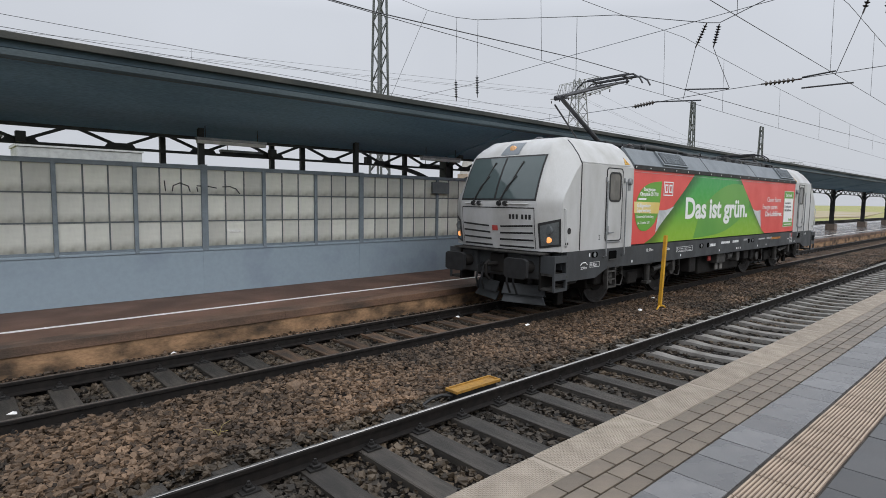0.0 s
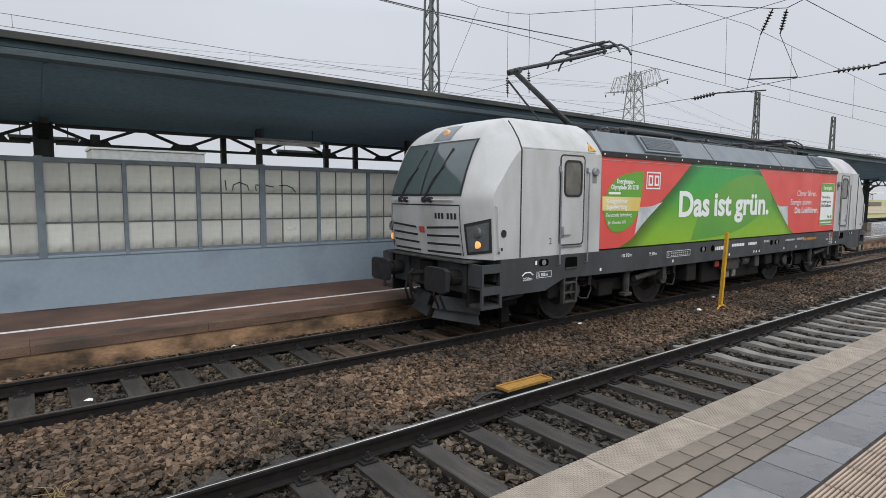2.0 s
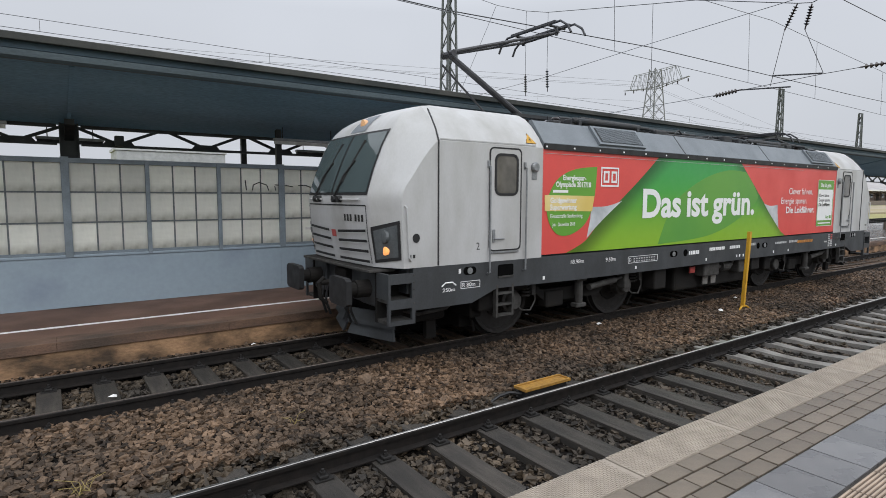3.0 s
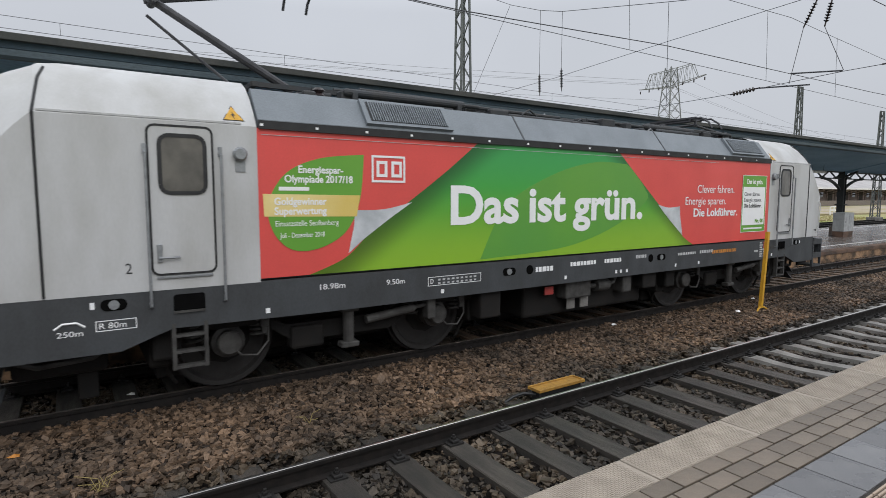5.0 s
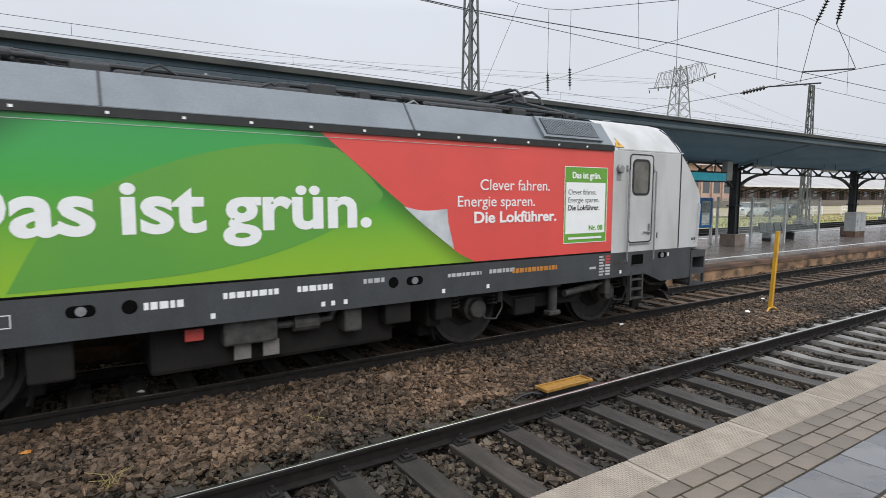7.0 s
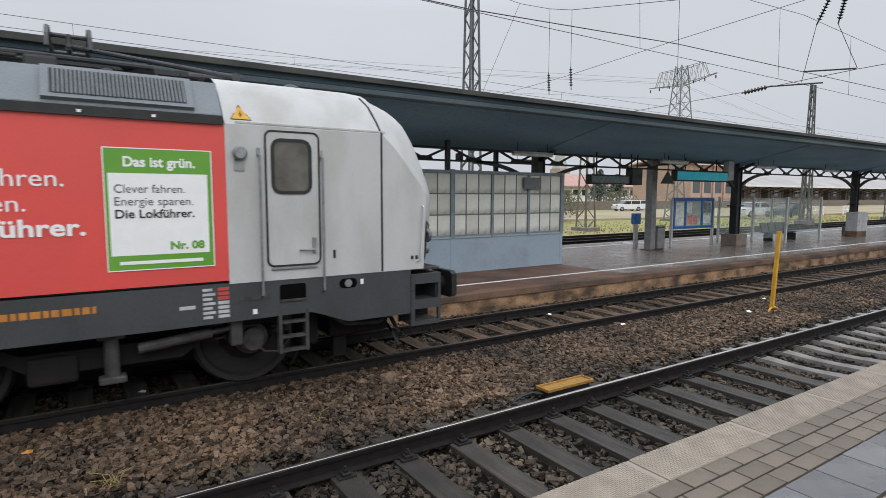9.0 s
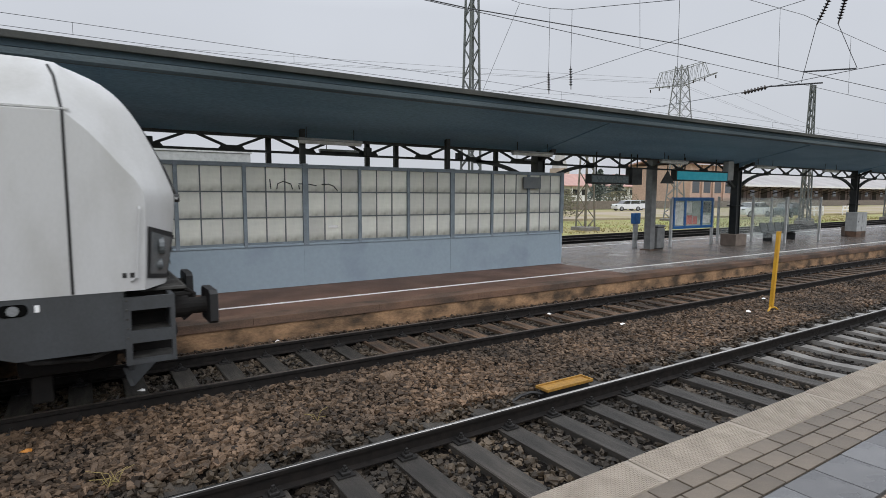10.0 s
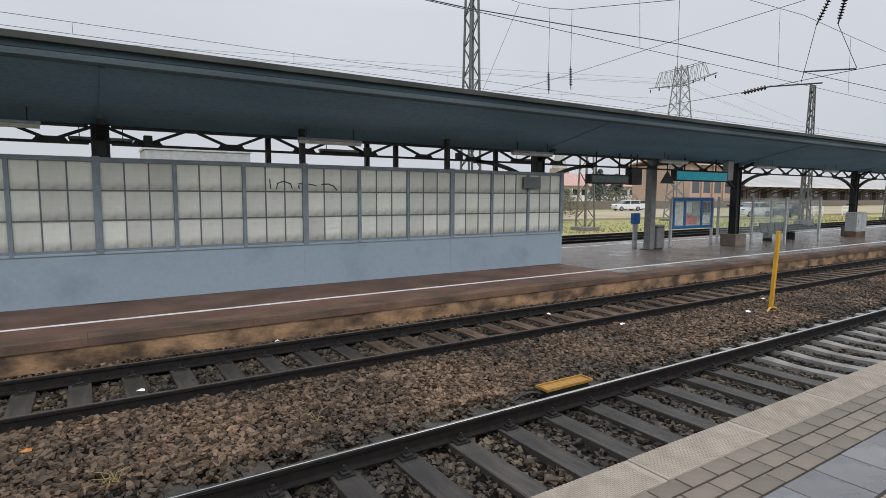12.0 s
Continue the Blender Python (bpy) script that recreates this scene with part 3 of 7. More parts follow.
for a, b in zip(PILLARS, PILLARS[1:]):
    girder(a, b)
for x, dy in ((4.4, -0.6), (3.95, 0.6), (8.44, -0.6), (7.5, 0.6), (-3.7, -0.6), (10.9, 0.4), (6.9, 1.2)):
    s = thing("roof_post", "slim dark steel post between shelter and canopy", "post", (x, CY + dy, 0), "roof posts", "structure")
    part("shaft", box(-0.06, 0.06, -0.06, 0.06, FP, 4.0, 0.005), M["steel_dark"], s)


def tube_lamp(x, y, z, length, mat):
    t = thing("strip_light", "long white strip light hung below the canopy, unlit", "strip light", (x, y, z), "strip lights")
    part("housing", box(0, length, -0.07, 0.07, 0.02, 0.08, 0.01), M["galv"], t)
    part("diffuser", prism(bmesh.new(), [(-0.06, 0.02), (0.06, 0.02), (0.04, -0.05), (-0.04, -0.05)], "x", 0.02, length - 0.02), mat, t, "milky plastic diffuser")
    for k in (0.2, length - 0.2):
        part("hanger", rod(bmesh.new(), (k, 0, 0.08), (k, 0, 0.6), 0.01), M["iron"], t)
    return t


M["milky"] = material("milky_plastic", (0.66, 0.67, 0.66), 0.4, scale=5, bump=0.03)
for x in (4.23, 10.55, 17.4, 23.7, 29.7, -2.1):
    tube_lamp(x, 12.6, 3.6, 1.58, M["milky"])
for x in (-0.14, 5.34, 11.9):
    tube_lamp(x, 14.2, 3.5, 1.2, M["steel_dark"])
for x in (1.25, 6.25, 9.1):
    sp = thing("loudspeaker", "dark box loudspeaker on the girder", "loudspeaker", (x, CY - 0.2, 3.38), "loudspeakers")
    part("bracket", box(-0.03, 0.03, 0.07, 0.16, 0.0, 0.028), M["steel_dark"], sp)
    part("cabinet", box(-0.08, 0.08, -0.1, 0.08, 0, 0.2, 0.015), M["steel_dark"], sp)


# ---------------------------------------------------------------- locomotive
M.update({
    "loco_white": material("dirty_white_coach_paint", (0.475, 0.475, 0.475), 0.42, spec=0.3, second=(0.33, 0.32, 0.30), scale=1.9, grain=50, bump=0.03, spread=0.03, streak=(1, 1, 0.35), lo=0.45, hi=0.85),
    "loco_grey": material("dark_grey_frame_paint", (0.047, 0.051, 0.055), 0.5, second=(0.034, 0.036, 0.038), scale=2.5, grain=60, bump=0.06, streak=(1, 1, 0.5)),
    "roof_grey": material("blue_grey_roof_paint", (0.168, 0.188, 0.208), 0.5, second=(0.152, 0.17, 0.188), scale=2, grain=60, bump=0.04),
    "roof_dark": material("sooty_roof_equipment", (0.022, 0.026, 0.031), 0.6, second=(0.038, 0.037, 0.038), scale=4, grain=60, bump=0.2),
    "red": material("red_vinyl_wrap", (0.66, 0.075, 0.065), 0.32, second=(0.6, 0.07, 0.06), scale=1.2, grain=40, bump=0.02, spread=0.03),
    "black": material("black_rubber", (0.014, 0.014, 0.015), 0.5, bump=0.05),
    # near-black bogie and tyre carry underbody shade; bogie_lit is their lit tone
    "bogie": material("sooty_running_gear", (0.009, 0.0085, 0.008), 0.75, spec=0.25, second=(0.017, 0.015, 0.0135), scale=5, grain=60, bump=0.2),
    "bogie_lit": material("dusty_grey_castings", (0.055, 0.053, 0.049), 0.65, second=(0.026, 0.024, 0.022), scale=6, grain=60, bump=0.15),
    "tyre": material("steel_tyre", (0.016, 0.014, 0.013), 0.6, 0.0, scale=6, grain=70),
    "lamp_dim": glow("dim_marker_lamp", (0.8, 0.45, 0.22), 0.2),
    "glass_dark": material("tinted_cab_glass", (0.025, 0.03, 0.034), 0.04, bump=0, spread=0.02, rough2=0.06, spec=0.8),
    "windscreen": material("laminated_windscreen_glass", (0.075, 0.098, 0.10), 0.03, bump=0, spread=0.02, rough2=0.06, spec=0.5),
    "void": material("unlit_opening", (0.006, 0.006, 0.006), 0.95, spec=0.0, bump=0),
    "lens": material("clear_lamp_lens", (0.11, 0.12, 0.125), 0.08, bump=0, spec=0.8),
    "lamp": glow("lit_headlamp", (1.0, 0.42, 0.13), 0.75),
    "decal_white": material("white_vinyl_lettering", (0.8, 0.8, 0.8), 0.35, bump=0, spread=0.02),
    "decal_grey": material("pale_grey_stencil", (0.5, 0.5, 0.5), 0.5, bump=0),
    "decal_black": material("black_vinyl", (0.02, 0.02, 0.02), 0.4, bump=0),
    "decal_green": material("leaf_green_vinyl", (0.11, 0.30, 0.03), 0.35, second=(0.13, 0.33, 0.035), scale=1, bump=0.01, spread=0.02),
    "decal_gold": material("gold_vinyl_band", (0.62, 0.45, 0.10), 0.3, second=(0.75, 0.62, 0.28), scale=0.8, bump=0, spread=0.02),
    "decal_red": material("logo_red_vinyl", (0.5, 0.07, 0.06), 0.35, bump=0),
    "orange": material("orange_stencil", (0.5, 0.2, 0.03), 0.5, bump=0),
    "handrail": material("dull_steel_handrail", (0.30, 0.31, 0.32), 0.4, 0.6, scale=9, grain=80),
})


def shaded_green():
    """The printed green picture: yellow-green below, deep green above, its print darker beside the curled edges."""
    m = material("printed_green_wrap", (0.1, 0.3, 0.03), 0.32, bump=0.02, spread=0.03)
    n, l = m.node_tree.nodes, m.node_tree.links
    tc, sep = n.new("ShaderNodeTexCoord"), n.new("ShaderNodeSeparateXYZ")
    l.new(tc.outputs["Object"], sep.inputs[0])

    def calc(op, a, b):
        q = n.new("ShaderNodeMath")
        q.operation = op
        for i, v in enumerate((a, b)):
            if isinstance(v, (int, float)):
                q.inputs[i].default_value = v
            else:
                l.new(v, q.inputs[i])
        return q.outputs[0]

    def ranged(value, lo, hi, a, b):
        q = n.new("ShaderNodeMapRange")
        q.interpolation_type = "SMOOTHSTEP"
        for k, v in (("From Min", lo), ("From Max", hi), ("To Min", a), ("To Max", b)):
            q.inputs[k].default_value = v
        l.new(value, q.inputs["Value"])
        return q.outputs[0]

    ramp = n.new("ShaderNodeValToRGB")
    ramp.color_ramp.elements[0].color, ramp.color_ramp.elements[1].color = (0.23, 0.42, 0.025, 1), (0.045, 0.31, 0.075, 1)
    ramp.color_ramp.elements.new(0.4).color = (0.10, 0.33, 0.03, 1)
    ramp.color_ramp.elements.new(0.7).color = (0.055, 0.33, 0.05, 1)
    l.new(ranged(sep.outputs["Z"], 1.42, 3.17, 0.0, 1.0), ramp.inputs[0])
    drop = calc("MULTIPLY", calc("SUBTRACT", 3.17, sep.outputs["Z"]), 1.36)
    from_left = calc("SUBTRACT", calc("ADD", sep.outputs["X"], drop), -2.75)
    from_right = calc("SUBTRACT", calc("ADD", drop, 0.41), sep.outputs["X"])
    tone = calc("MULTIPLY", ranged(from_left, 0.0, 0.75, 0.35, 1.0), ranged(from_right, 0.0, 0.6, 0.45, 1.0))
    sc = n.new("ShaderNodeVectorMath")
    sc.operation = "SCALE"
    l.new(ramp.outputs[0], sc.inputs[0])
    l.new(tone, sc.inputs["Scale"])
    l.new(sc.outputs["Vector"], n["Principled BSDF"].inputs["Base Color"])
    return m


M["windscreen"].node_tree.nodes["Principled BSDF"].inputs["IOR"].default_value = 1.5
# brown-grey base paints the light seen through the cab behind the glass
M["door_glass"] = material("smoky_door_glass", (0.13, 0.12, 0.10), 0.04, bump=0, spread=0.03, rough2=0.08, second=(0.07, 0.065, 0.055), scale=3)
M["glass_dark"].node_tree.nodes["Principled BSDF"].inputs["IOR"].default_value = 1.7
M["green"] = shaded_green()
M["green_bow"] = material("printed_lighter_green_bow", (0.115, 0.315, 0.04), 0.32, second=(0.085, 0.28, 0.045), scale=0.5, bump=0.01, spread=0.03)
M["curl"] = material("printed_paper_curl", (0.62, 0.64, 0.66), 0.35, second=(0.35, 0.37, 0.39), scale=2.2, bump=0.01, spread=0.03)

loco = thing("locomotive", "white electric locomotive with a red and green side advertisement", "locomotive", (17.9, Y2, 0))
SIDE, CABX, ZS, ZR = 1.5, 5.95, 1.42, 3.17
REAR, FRONT, NOSE = -0.2, -0.05, -0.30  # shifts of the rear cab, the front cab and the rear nose along the body


# mid body
part("body_side_core", box(-CABX, CABX + REAR, -SIDE + 0.004, SIDE - 0.004, ZS, ZR), M["red"], loco, "body with red wrapped sides")


def decal(name, outline, mat, lift, label="", parent=None):
    """A thin sheet on the near side, and its twin turned round on the far side."""
    ob = part(name, prism(bmesh.new(), outline, "y", -SIDE - lift, -SIDE - lift + 0.003), mat, parent or loco, label)
    return ob


def curve_through(pts, n=8):
    """A smooth open line through points."""
    out = []
    P = [pts[0], *pts, pts[-1]]
    for i in range(1, len(P) - 2):
        for k in range(n):
            t = k / n
            out.append(tuple(0.5 * (2 * P[i][a] + (P[i + 1][a] - P[i - 1][a]) * t + (2 * P[i - 1][a] - 5 * P[i][a] + 4 * P[i + 1][a] - P[i + 2][a]) * t * t + (3 * P[i][a] - P[i - 1][a] - 3 * P[i + 1][a] + P[i + 2][a]) * t ** 3) for a in (0, 1)))
    return out + [tuple(pts[-1])]


left_edge = curve_through([(-2.75, ZR), (-3.3, 2.75), (-3.95, 2.3), (-4.45, 1.98), (-4.85, 1.62), (-5.35, ZS)])
right_edge = curve_through([(2.78, ZS), (2.42, 1.60), (2.0, 1.95), (1.5, 2.32), (0.95, 2.75), (0.41, ZR)])
decal("green_picture", left_edge + right_edge, M["green"], 0.0, "printed green advertising picture")
bow = curve_through([(-2.7, 1.45), (-2.2, 2.25), (-1.2, 2.75), (-0.2, 2.98), (0.62, 2.97)]) + curve_through([(0.75, 2.9), (1.15, 2.55), (1.2, 2.3), (0.3, 1.85), (-0.9, 1.55), (-2.6, 1.45)])
decal("green_bow", bow, M["green_bow"], 0.002, "paler green printed bow")
decal("paper_curl", curve_through([(-3.88, 2.31), (-4.3, 2.22), (-4.73, 2.21)], 5) + curve_through([(-4.75, 2.0), (-4.83, 1.66)], 4) + curve_through([(-4.62, 1.83), (-4.25, 2.08), (-3.88, 2.31)], 5)[:-1], M["curl"], 0.004, "grey curled paper corner in print")
decal("paper_curl", curve_through([(1.58, 2.24), (1.9, 2.18), (2.28, 2.2)], 5) + curve_through([(2.3, 2.0), (2.4, 1.62)], 4) + curve_through([(2.15, 1.8), (1.85, 2.02), (1.58, 2.24)], 5)[:-1], M["curl"], 0.004, "grey curled paper corner in print")
leaf = curve_through([(-4.60, 2.92), (-5.2, 2.85), (-5.62, 2.66), (-5.84, 2.3), (-5.78, 1.95), (-5.55, 1.74), (-5.2, 1.75), (-4.85, 1.95), (-4.66, 2.35), (-4.60, 2.92)])[:-1]
decal("leaf_badge", leaf, M["decal_green"], 0.003, "green leaf-shaped award badge")
decal("gold_band", [(-5.9, 2.415), (-4.66, 2.40), (-4.71, 2.13), (-5.89, 2.15)], M["decal_gold"], 0.006, "gold band across the badge")
Yd = -SIDE - 0.006
W_, K_ = M["decal_white"], M["decal_black"]
for words, x, w in (("Das", -3.24, 1.29), ("ist", -1.73, 0.82), ("grün.", -0.74, 1.84)):
    lettering("slogan", words, x, 2.0, 0.53, W_, loco, Yd, bold=0.022, width=w, label="large white lettering of the slogan")
lettering("slogan_line", "Clever fahren.", 2.86, 2.47, 0.16, W_, loco, Yd, width=1.38, label="thin white lettering")
lettering("slogan_line", "Energie sparen.", 2.46, 2.23, 0.155, W_, loco, Yd, width=1.47, label="thin white lettering")
lettering("slogan_line", "Die Lokführer.", 2.75, 1.99, 0.16, W_, loco, Yd, bold=0.006, width=1.65, label="bold white lettering")
for words, x, z, w, h in (("Energiespar-", -5.47, 2.67, 0.58, 0.085), ("Olympiade 2017/18", -5.64, 2.555, 0.88, 0.085)):
    lettering("badge_line", words, x, z, h, W_, loco, Yd, bold=0.003, width=w)
for words, x, z, w, h in (("Goldgewinner", -5.77, 2.285, 0.65, 0.085), ("Superwertung", -5.77, 2.17, 0.65, 0.085)):
    lettering("badge_line", words, x, z, h, W_, loco, Yd - 0.004, bold=0.003, width=w)
lettering("badge_line", "Einsatzstelle Senftenberg", -5.76, 2.03, 0.065, W_, loco, Yd, width=0.80)
lettering("badge_line", "Juli - Dezember 2018", -5.71, 1.89, 0.06, W_, loco, Yd, width=0.56)
decal("badge_bar", [(-5.71, 2.455), (-5.34, 2.455), (-5.34, 2.50), (-5.71, 2.50)], W_, 0.006)


def frame_strip(bm, x0, x1, z0, z1, w, y, t=0.003):
    for a in ((x0, x1, z0, z0 + w), (x0, x1, z1 - w, z1), (x0, x0 + w, z0 + w, z1 - w), (x1 - w, x1, z0 + w, z1 - w)):
        bx(bm, a[0], a[1], y - t, y, a[2], a[3])
    return bm


logo = bmesh.new()
frame_strip(logo, -4.49, -3.99, 2.57, 2.92, 0.028, -SIDE - 0.002)
for x in (-4.42, -4.2):
    frame_strip(logo, x, x + 0.16, 2.64, 2.85, 0.04, -SIDE - 0.002)
part("logo_shape", logo, W_, loco, "white framed logo shape")
sg = part("poster_sheet", prism(bmesh.new(), [(4.58, 1.61), (5.59, 1.61), (5.59, 2.86), (4.58, 2.86)], "y", -SIDE - 0.004, -SIDE - 0.001), M["decal_green"], loco, "small green and white poster with slogan")
part("poster_rim", frame_strip(bmesh.new(), 4.57, 5.60, 1.60, 2.87, 0.010, -SIDE - 0.004, 0.002), W_, sg)
part("poster_field", prism(bmesh.new(), [(4.61, 1.76), (5.55, 1.76), (5.55, 2.61), (4.61, 2.61)], "y", -SIDE - 0.006, -SIDE - 0.003), W_, sg)
lettering("poster_line", "Das ist grün.", 4.75, 2.68, 0.10, W_, sg, -SIDE - 0.006, bold=0.004, width=0.68)
for words, z, bo in (("Clever fahren.", 2.41, 0.0), ("Energie sparen.", 2.28, 0.0), ("Die Lokführer.", 2.15, 0.003)):
    lettering("poster_line", words, 4.66, z, 0.085, M["loco_grey"] if not bo else K_, sg, -SIDE - 0.008, bold=bo, width=0.75 if bo else (0.66 if "C" in words else 0.74))
lettering("poster_line", "Nr. 08", 5.16, 1.81, 0.08, M["decal_green"], sg, -SIDE - 0.008, bold=0.005, width=0.34)
part("poster_bar", box(4.68, 5.48, -SIDE - 0.008, -SIDE - 0.005, 1.665, 1.70), W_, sg)

# roof of the mid body
RZ, RY = 3.66, 1.2
roof = bmesh.new()
sect = [(-SIDE + 0.005, ZR), (-SIDE + 0.005, ZR + 0.10), (-RY, RZ), (-RY + 0.06, RZ), (-RY + 0.12, 3.5), (RY - 0.12, 3.5), (RY - 0.06, RZ), (RY, RZ), (SIDE - 0.005, ZR + 0.10), (SIDE - 0.005, ZR)]
prism(roof, sect, "x", -CABX + 0.02, CABX + REAR - 0.02)
part("roof_cowl", roof, M["roof_grey"], loco, "blue-grey sloping roof cowl")
for s in (-1, 1):
    part("roof_gutter", box(-CABX + 0.02, CABX + REAR - 0.02, s * SIDE - 0.03, s * SIDE + 0.012, ZR - 0.01, ZR + 0.085), M["black"], loco)
    for x0, x1 in ((-5.9, -1.9), (-1.8, 1.7), (1.8, 5.7)):
        n = round((x1 - x0) / 0.69)
        for i in range(n):
            a_, w_ = x0 + i * (x1 - x0) / n, (x1 - x0) / n
            part("gutter_cover", box(a_ + 0.09, a_ + w_ - 0.09, s * (SIDE + 0.018) - 0.008, s * (SIDE + 0.018) + 0.008, ZR + 0.012, ZR + 0.078), M["loco_grey"], loco)
            part("gutter_bolt", box(a_ - 0.018, a_ + 0.018, s * (SIDE + 0.022) - 0.012, s * (SIDE + 0.022) + 0.012, ZR + 0.02, ZR + 0.048), M["decal_white"], loco)
part("wrap_edge", box(-CABX + 0.05, 3.6, -SIDE - 0.005, -SIDE - 0.001, ZR - 0.075, ZR - 0.069), M["decal_grey"], loco, "pale seam line of the vinyl wrap")


def sloped(bm, x0, x1, f0, f1, lift, thick, s):
    """A slab on the sloping cowl between two heights of it."""
    a, b = Vector((s * (SIDE - 0.005), ZR + 0.10)), Vector((s * RY, RZ))
    nrm = Vector((s * (b - a).y, abs((b - a).x))).normalized()
    p0, p1 = a.lerp(b, f0) + nrm * lift, a.lerp(b, f1) + nrm * lift
    q1, q0 = p1 + nrm * thick, p0 + nrm * thick
    prism(bm, [tuple(p0), tuple(p1), tuple(q1), tuple(q0)], "x", x0, x1)
    return bm


for s in (-1, 1):
    for x0, x1 in ((-4.55, -3.2), (4.1, 5.45)):
        v = part("roof_grille", sloped(bmesh.new(), x0, x1, 0.06, 0.94, 0.0, 0.05, s), M["roof_grey"], loco, "roof air inlet")
        part("grille_field", sloped(bmesh.new(), x0 + 0.07, x1 - 0.07, 0.16, 0.84, 0.05, 0.004, s), M["black"], v)
        k = x0 + 0.1
        while k < x1 - 0.09:
            part("grille_bar", sloped(bmesh.new(), k, k + 0.014, 0.16, 0.84, 0.052, 0.016, s), M["roof_grey"], v)
            k += 0.036
    for x in (-1.85, 1.75):
        part("cowl_seam", sloped(bmesh.new(), x - 0.015, x + 0.015, 0.0, 1.0, 0.0, 0.006, s), M["loco_grey"], loco)


# cab shells
SEAM = 7.985  # where the nose joins the cab; the front nose is a little shorter than the rear one
NOSE_Z = [1.38, 1.9, 2.30, 2.41, 2.57, 2.79, 3.11, 3.31, 3.45, 3.55, 3.65, 3.74, 3.80, 3.83]
NOSE_X = [8.94, 9.03, 9.06, 9.05, 8.99, 8.90, 8.74, 8.61, 8.49, 8.38, 8.22, 8.0, 7.58, 6.60]
CREASE_Z = [1.38, 2.30, 2.40, 2.53, 2.68, 2.86, 3.02, 3.12, 3.18, 3.4]
CREASE_X = [8.62, 8.66, 8.65, 8.58, 8.45, 8.31, 8.17, 8.06, 7.99, 7.97]


def cab_half(z):
    return float(np.interp(z, [1.38, 3.18, 3.35, 3.55, 3.68, 3.77, 3.83], [1.5, 1.5, 1.39, 1.22, 1.06, 0.88, 0.55]))


def face_half(z):
    """Half the width of the flat front face."""
    return min(1.09, 0.8 * cab_half(z))


def cab_front(y, z):
    """How far forward the cab's skin stands: a flat face, then a facet that falls back to the crease on the side wall."""
    w, f, y = cab_half(z), face_half(z), abs(y)
    s = float(np.interp(z, NOSE_Z, NOSE_X))
    c = min(float(np.interp(z, CREASE_Z, CREASE_X)), s - 0.08)
    belly = float(np.interp(z, [2.3, 3.3], [0.07, 0.05]))
    face = s - belly * (y / f) ** 2
    edge = s - belly
    facet = edge + (c - edge) * (y - f) / (w - f)
    k = 0.012
    low = min(face, facet)
    return low - k * math.log(math.exp(-(face - low) / k) + math.exp(-(facet - low) / k))


def cab_shell(bm, back):
    zs_ = [1.38, 1.6, 1.8, 2.0, 2.15, 2.25, 2.30, 2.35, 2.40, 2.46, 2.53, 2.6, 2.68, 2.77, 2.86, 2.94, 3.02, 3.08, 3.13, 3.18, 3.26, 3.35, 3.45, 3.55, 3.62, 3.68, 3.73, 3.765, 3.80, 3.83]
    rows = []
    for z in zs_:
        w, f = cab_half(z), face_half(z)
        ys = [0, 0.3 * f, 0.6 * f, 0.82 * f, f - 0.07, f - 0.04, f - 0.02, f, f + 0.02, f + 0.04, f + 0.07, 0.5 * (f + w) + 0.03, w - 0.05, w]
        line = [(cab_front(y, z), y) for y in ys]
        line[-1] = (min(line[-1][0], line[-2][0]), w)
        both_ = [(x, -y) for x, y in line[:0:-1]] + line
        rows.append([bm.verts.new((back, -w, z))] + [bm.verts.new((x, y, z)) for x, y in both_] + [bm.verts.new((back, w, z))])
    for a, b in zip(rows, rows[1:]):
        for i in range(len(a) - 1):
            bm.faces.new((a[i], a[i + 1], b[i + 1], b[i]))
    bm.faces.new(rows[-1])
    bm.faces.new(rows[0][::-1])
    return bm


def skin(bm, outline, lift=0.006, rows=8, cols=10):
    """A patch that follows the cab's front; outline(u, v) gives (y, z) for u, v from 0 to 1."""
    g_ = []
    for j in range(rows + 1):
        r = []
        for i in range(cols + 1):
            y, z = outline(i / cols, j / rows)
            r.append(bm.verts.new((cab_front(y, z) + lift, y * (1 + lift / 3), z + (lift if z > 3.3 else 0))))
        g_.append(r)
    for a, b in zip(g_, g_[1:]):
        for i in range(cols):
            bm.faces.new((a[i], a[i + 1], b[i + 1], b[i]))
    return bm


def quad(y00, z00, y10, z10, y11, z11, y01, z01):
    def fn(u, v):
        a = (y00 + (y10 - y00) * u, z00 + (z10 - z00) * u)
        b = (y01 + (y11 - y01) * u, z01 + (z11 - z01) * u)
        return a[0] + (b[0] - a[0]) * v, a[1] + (b[1] - a[1]) * v
    return fn


def on_end(name, bm, mat, e, parent, label="", smooth=False):
    """Links a cab part for the end e (1 or -1): the cab is drawn at +x and turned half round for the other end."""
    if e < 0:
        bmesh.ops.rotate(bm, verts=bm.verts, cent=(0, 0, 0), matrix=Matrix.Rotation(math.pi, 3, "Z"))
    bmesh.ops.translate(bm, verts=bm.verts, vec=(REAR if e > 0 else FRONT, 0, 0))
    return part(name, bm, mat, parent, label, smooth)


def on_nose(name, bm, mat, e, parent, label="", smooth=False):
    """The same for what sits on the nose, ahead of the seam."""
    if e > 0:
        bmesh.ops.translate(bm, verts=bm.verts, vec=(NOSE - REAR, 0, 0))
    else:
        for v in bm.verts:
            if v.co.x > SEAM:
                v.co.x = SEAM + (v.co.x - SEAM) * 0.91
    return on_end(name, bm, mat, e, parent, label, smooth)


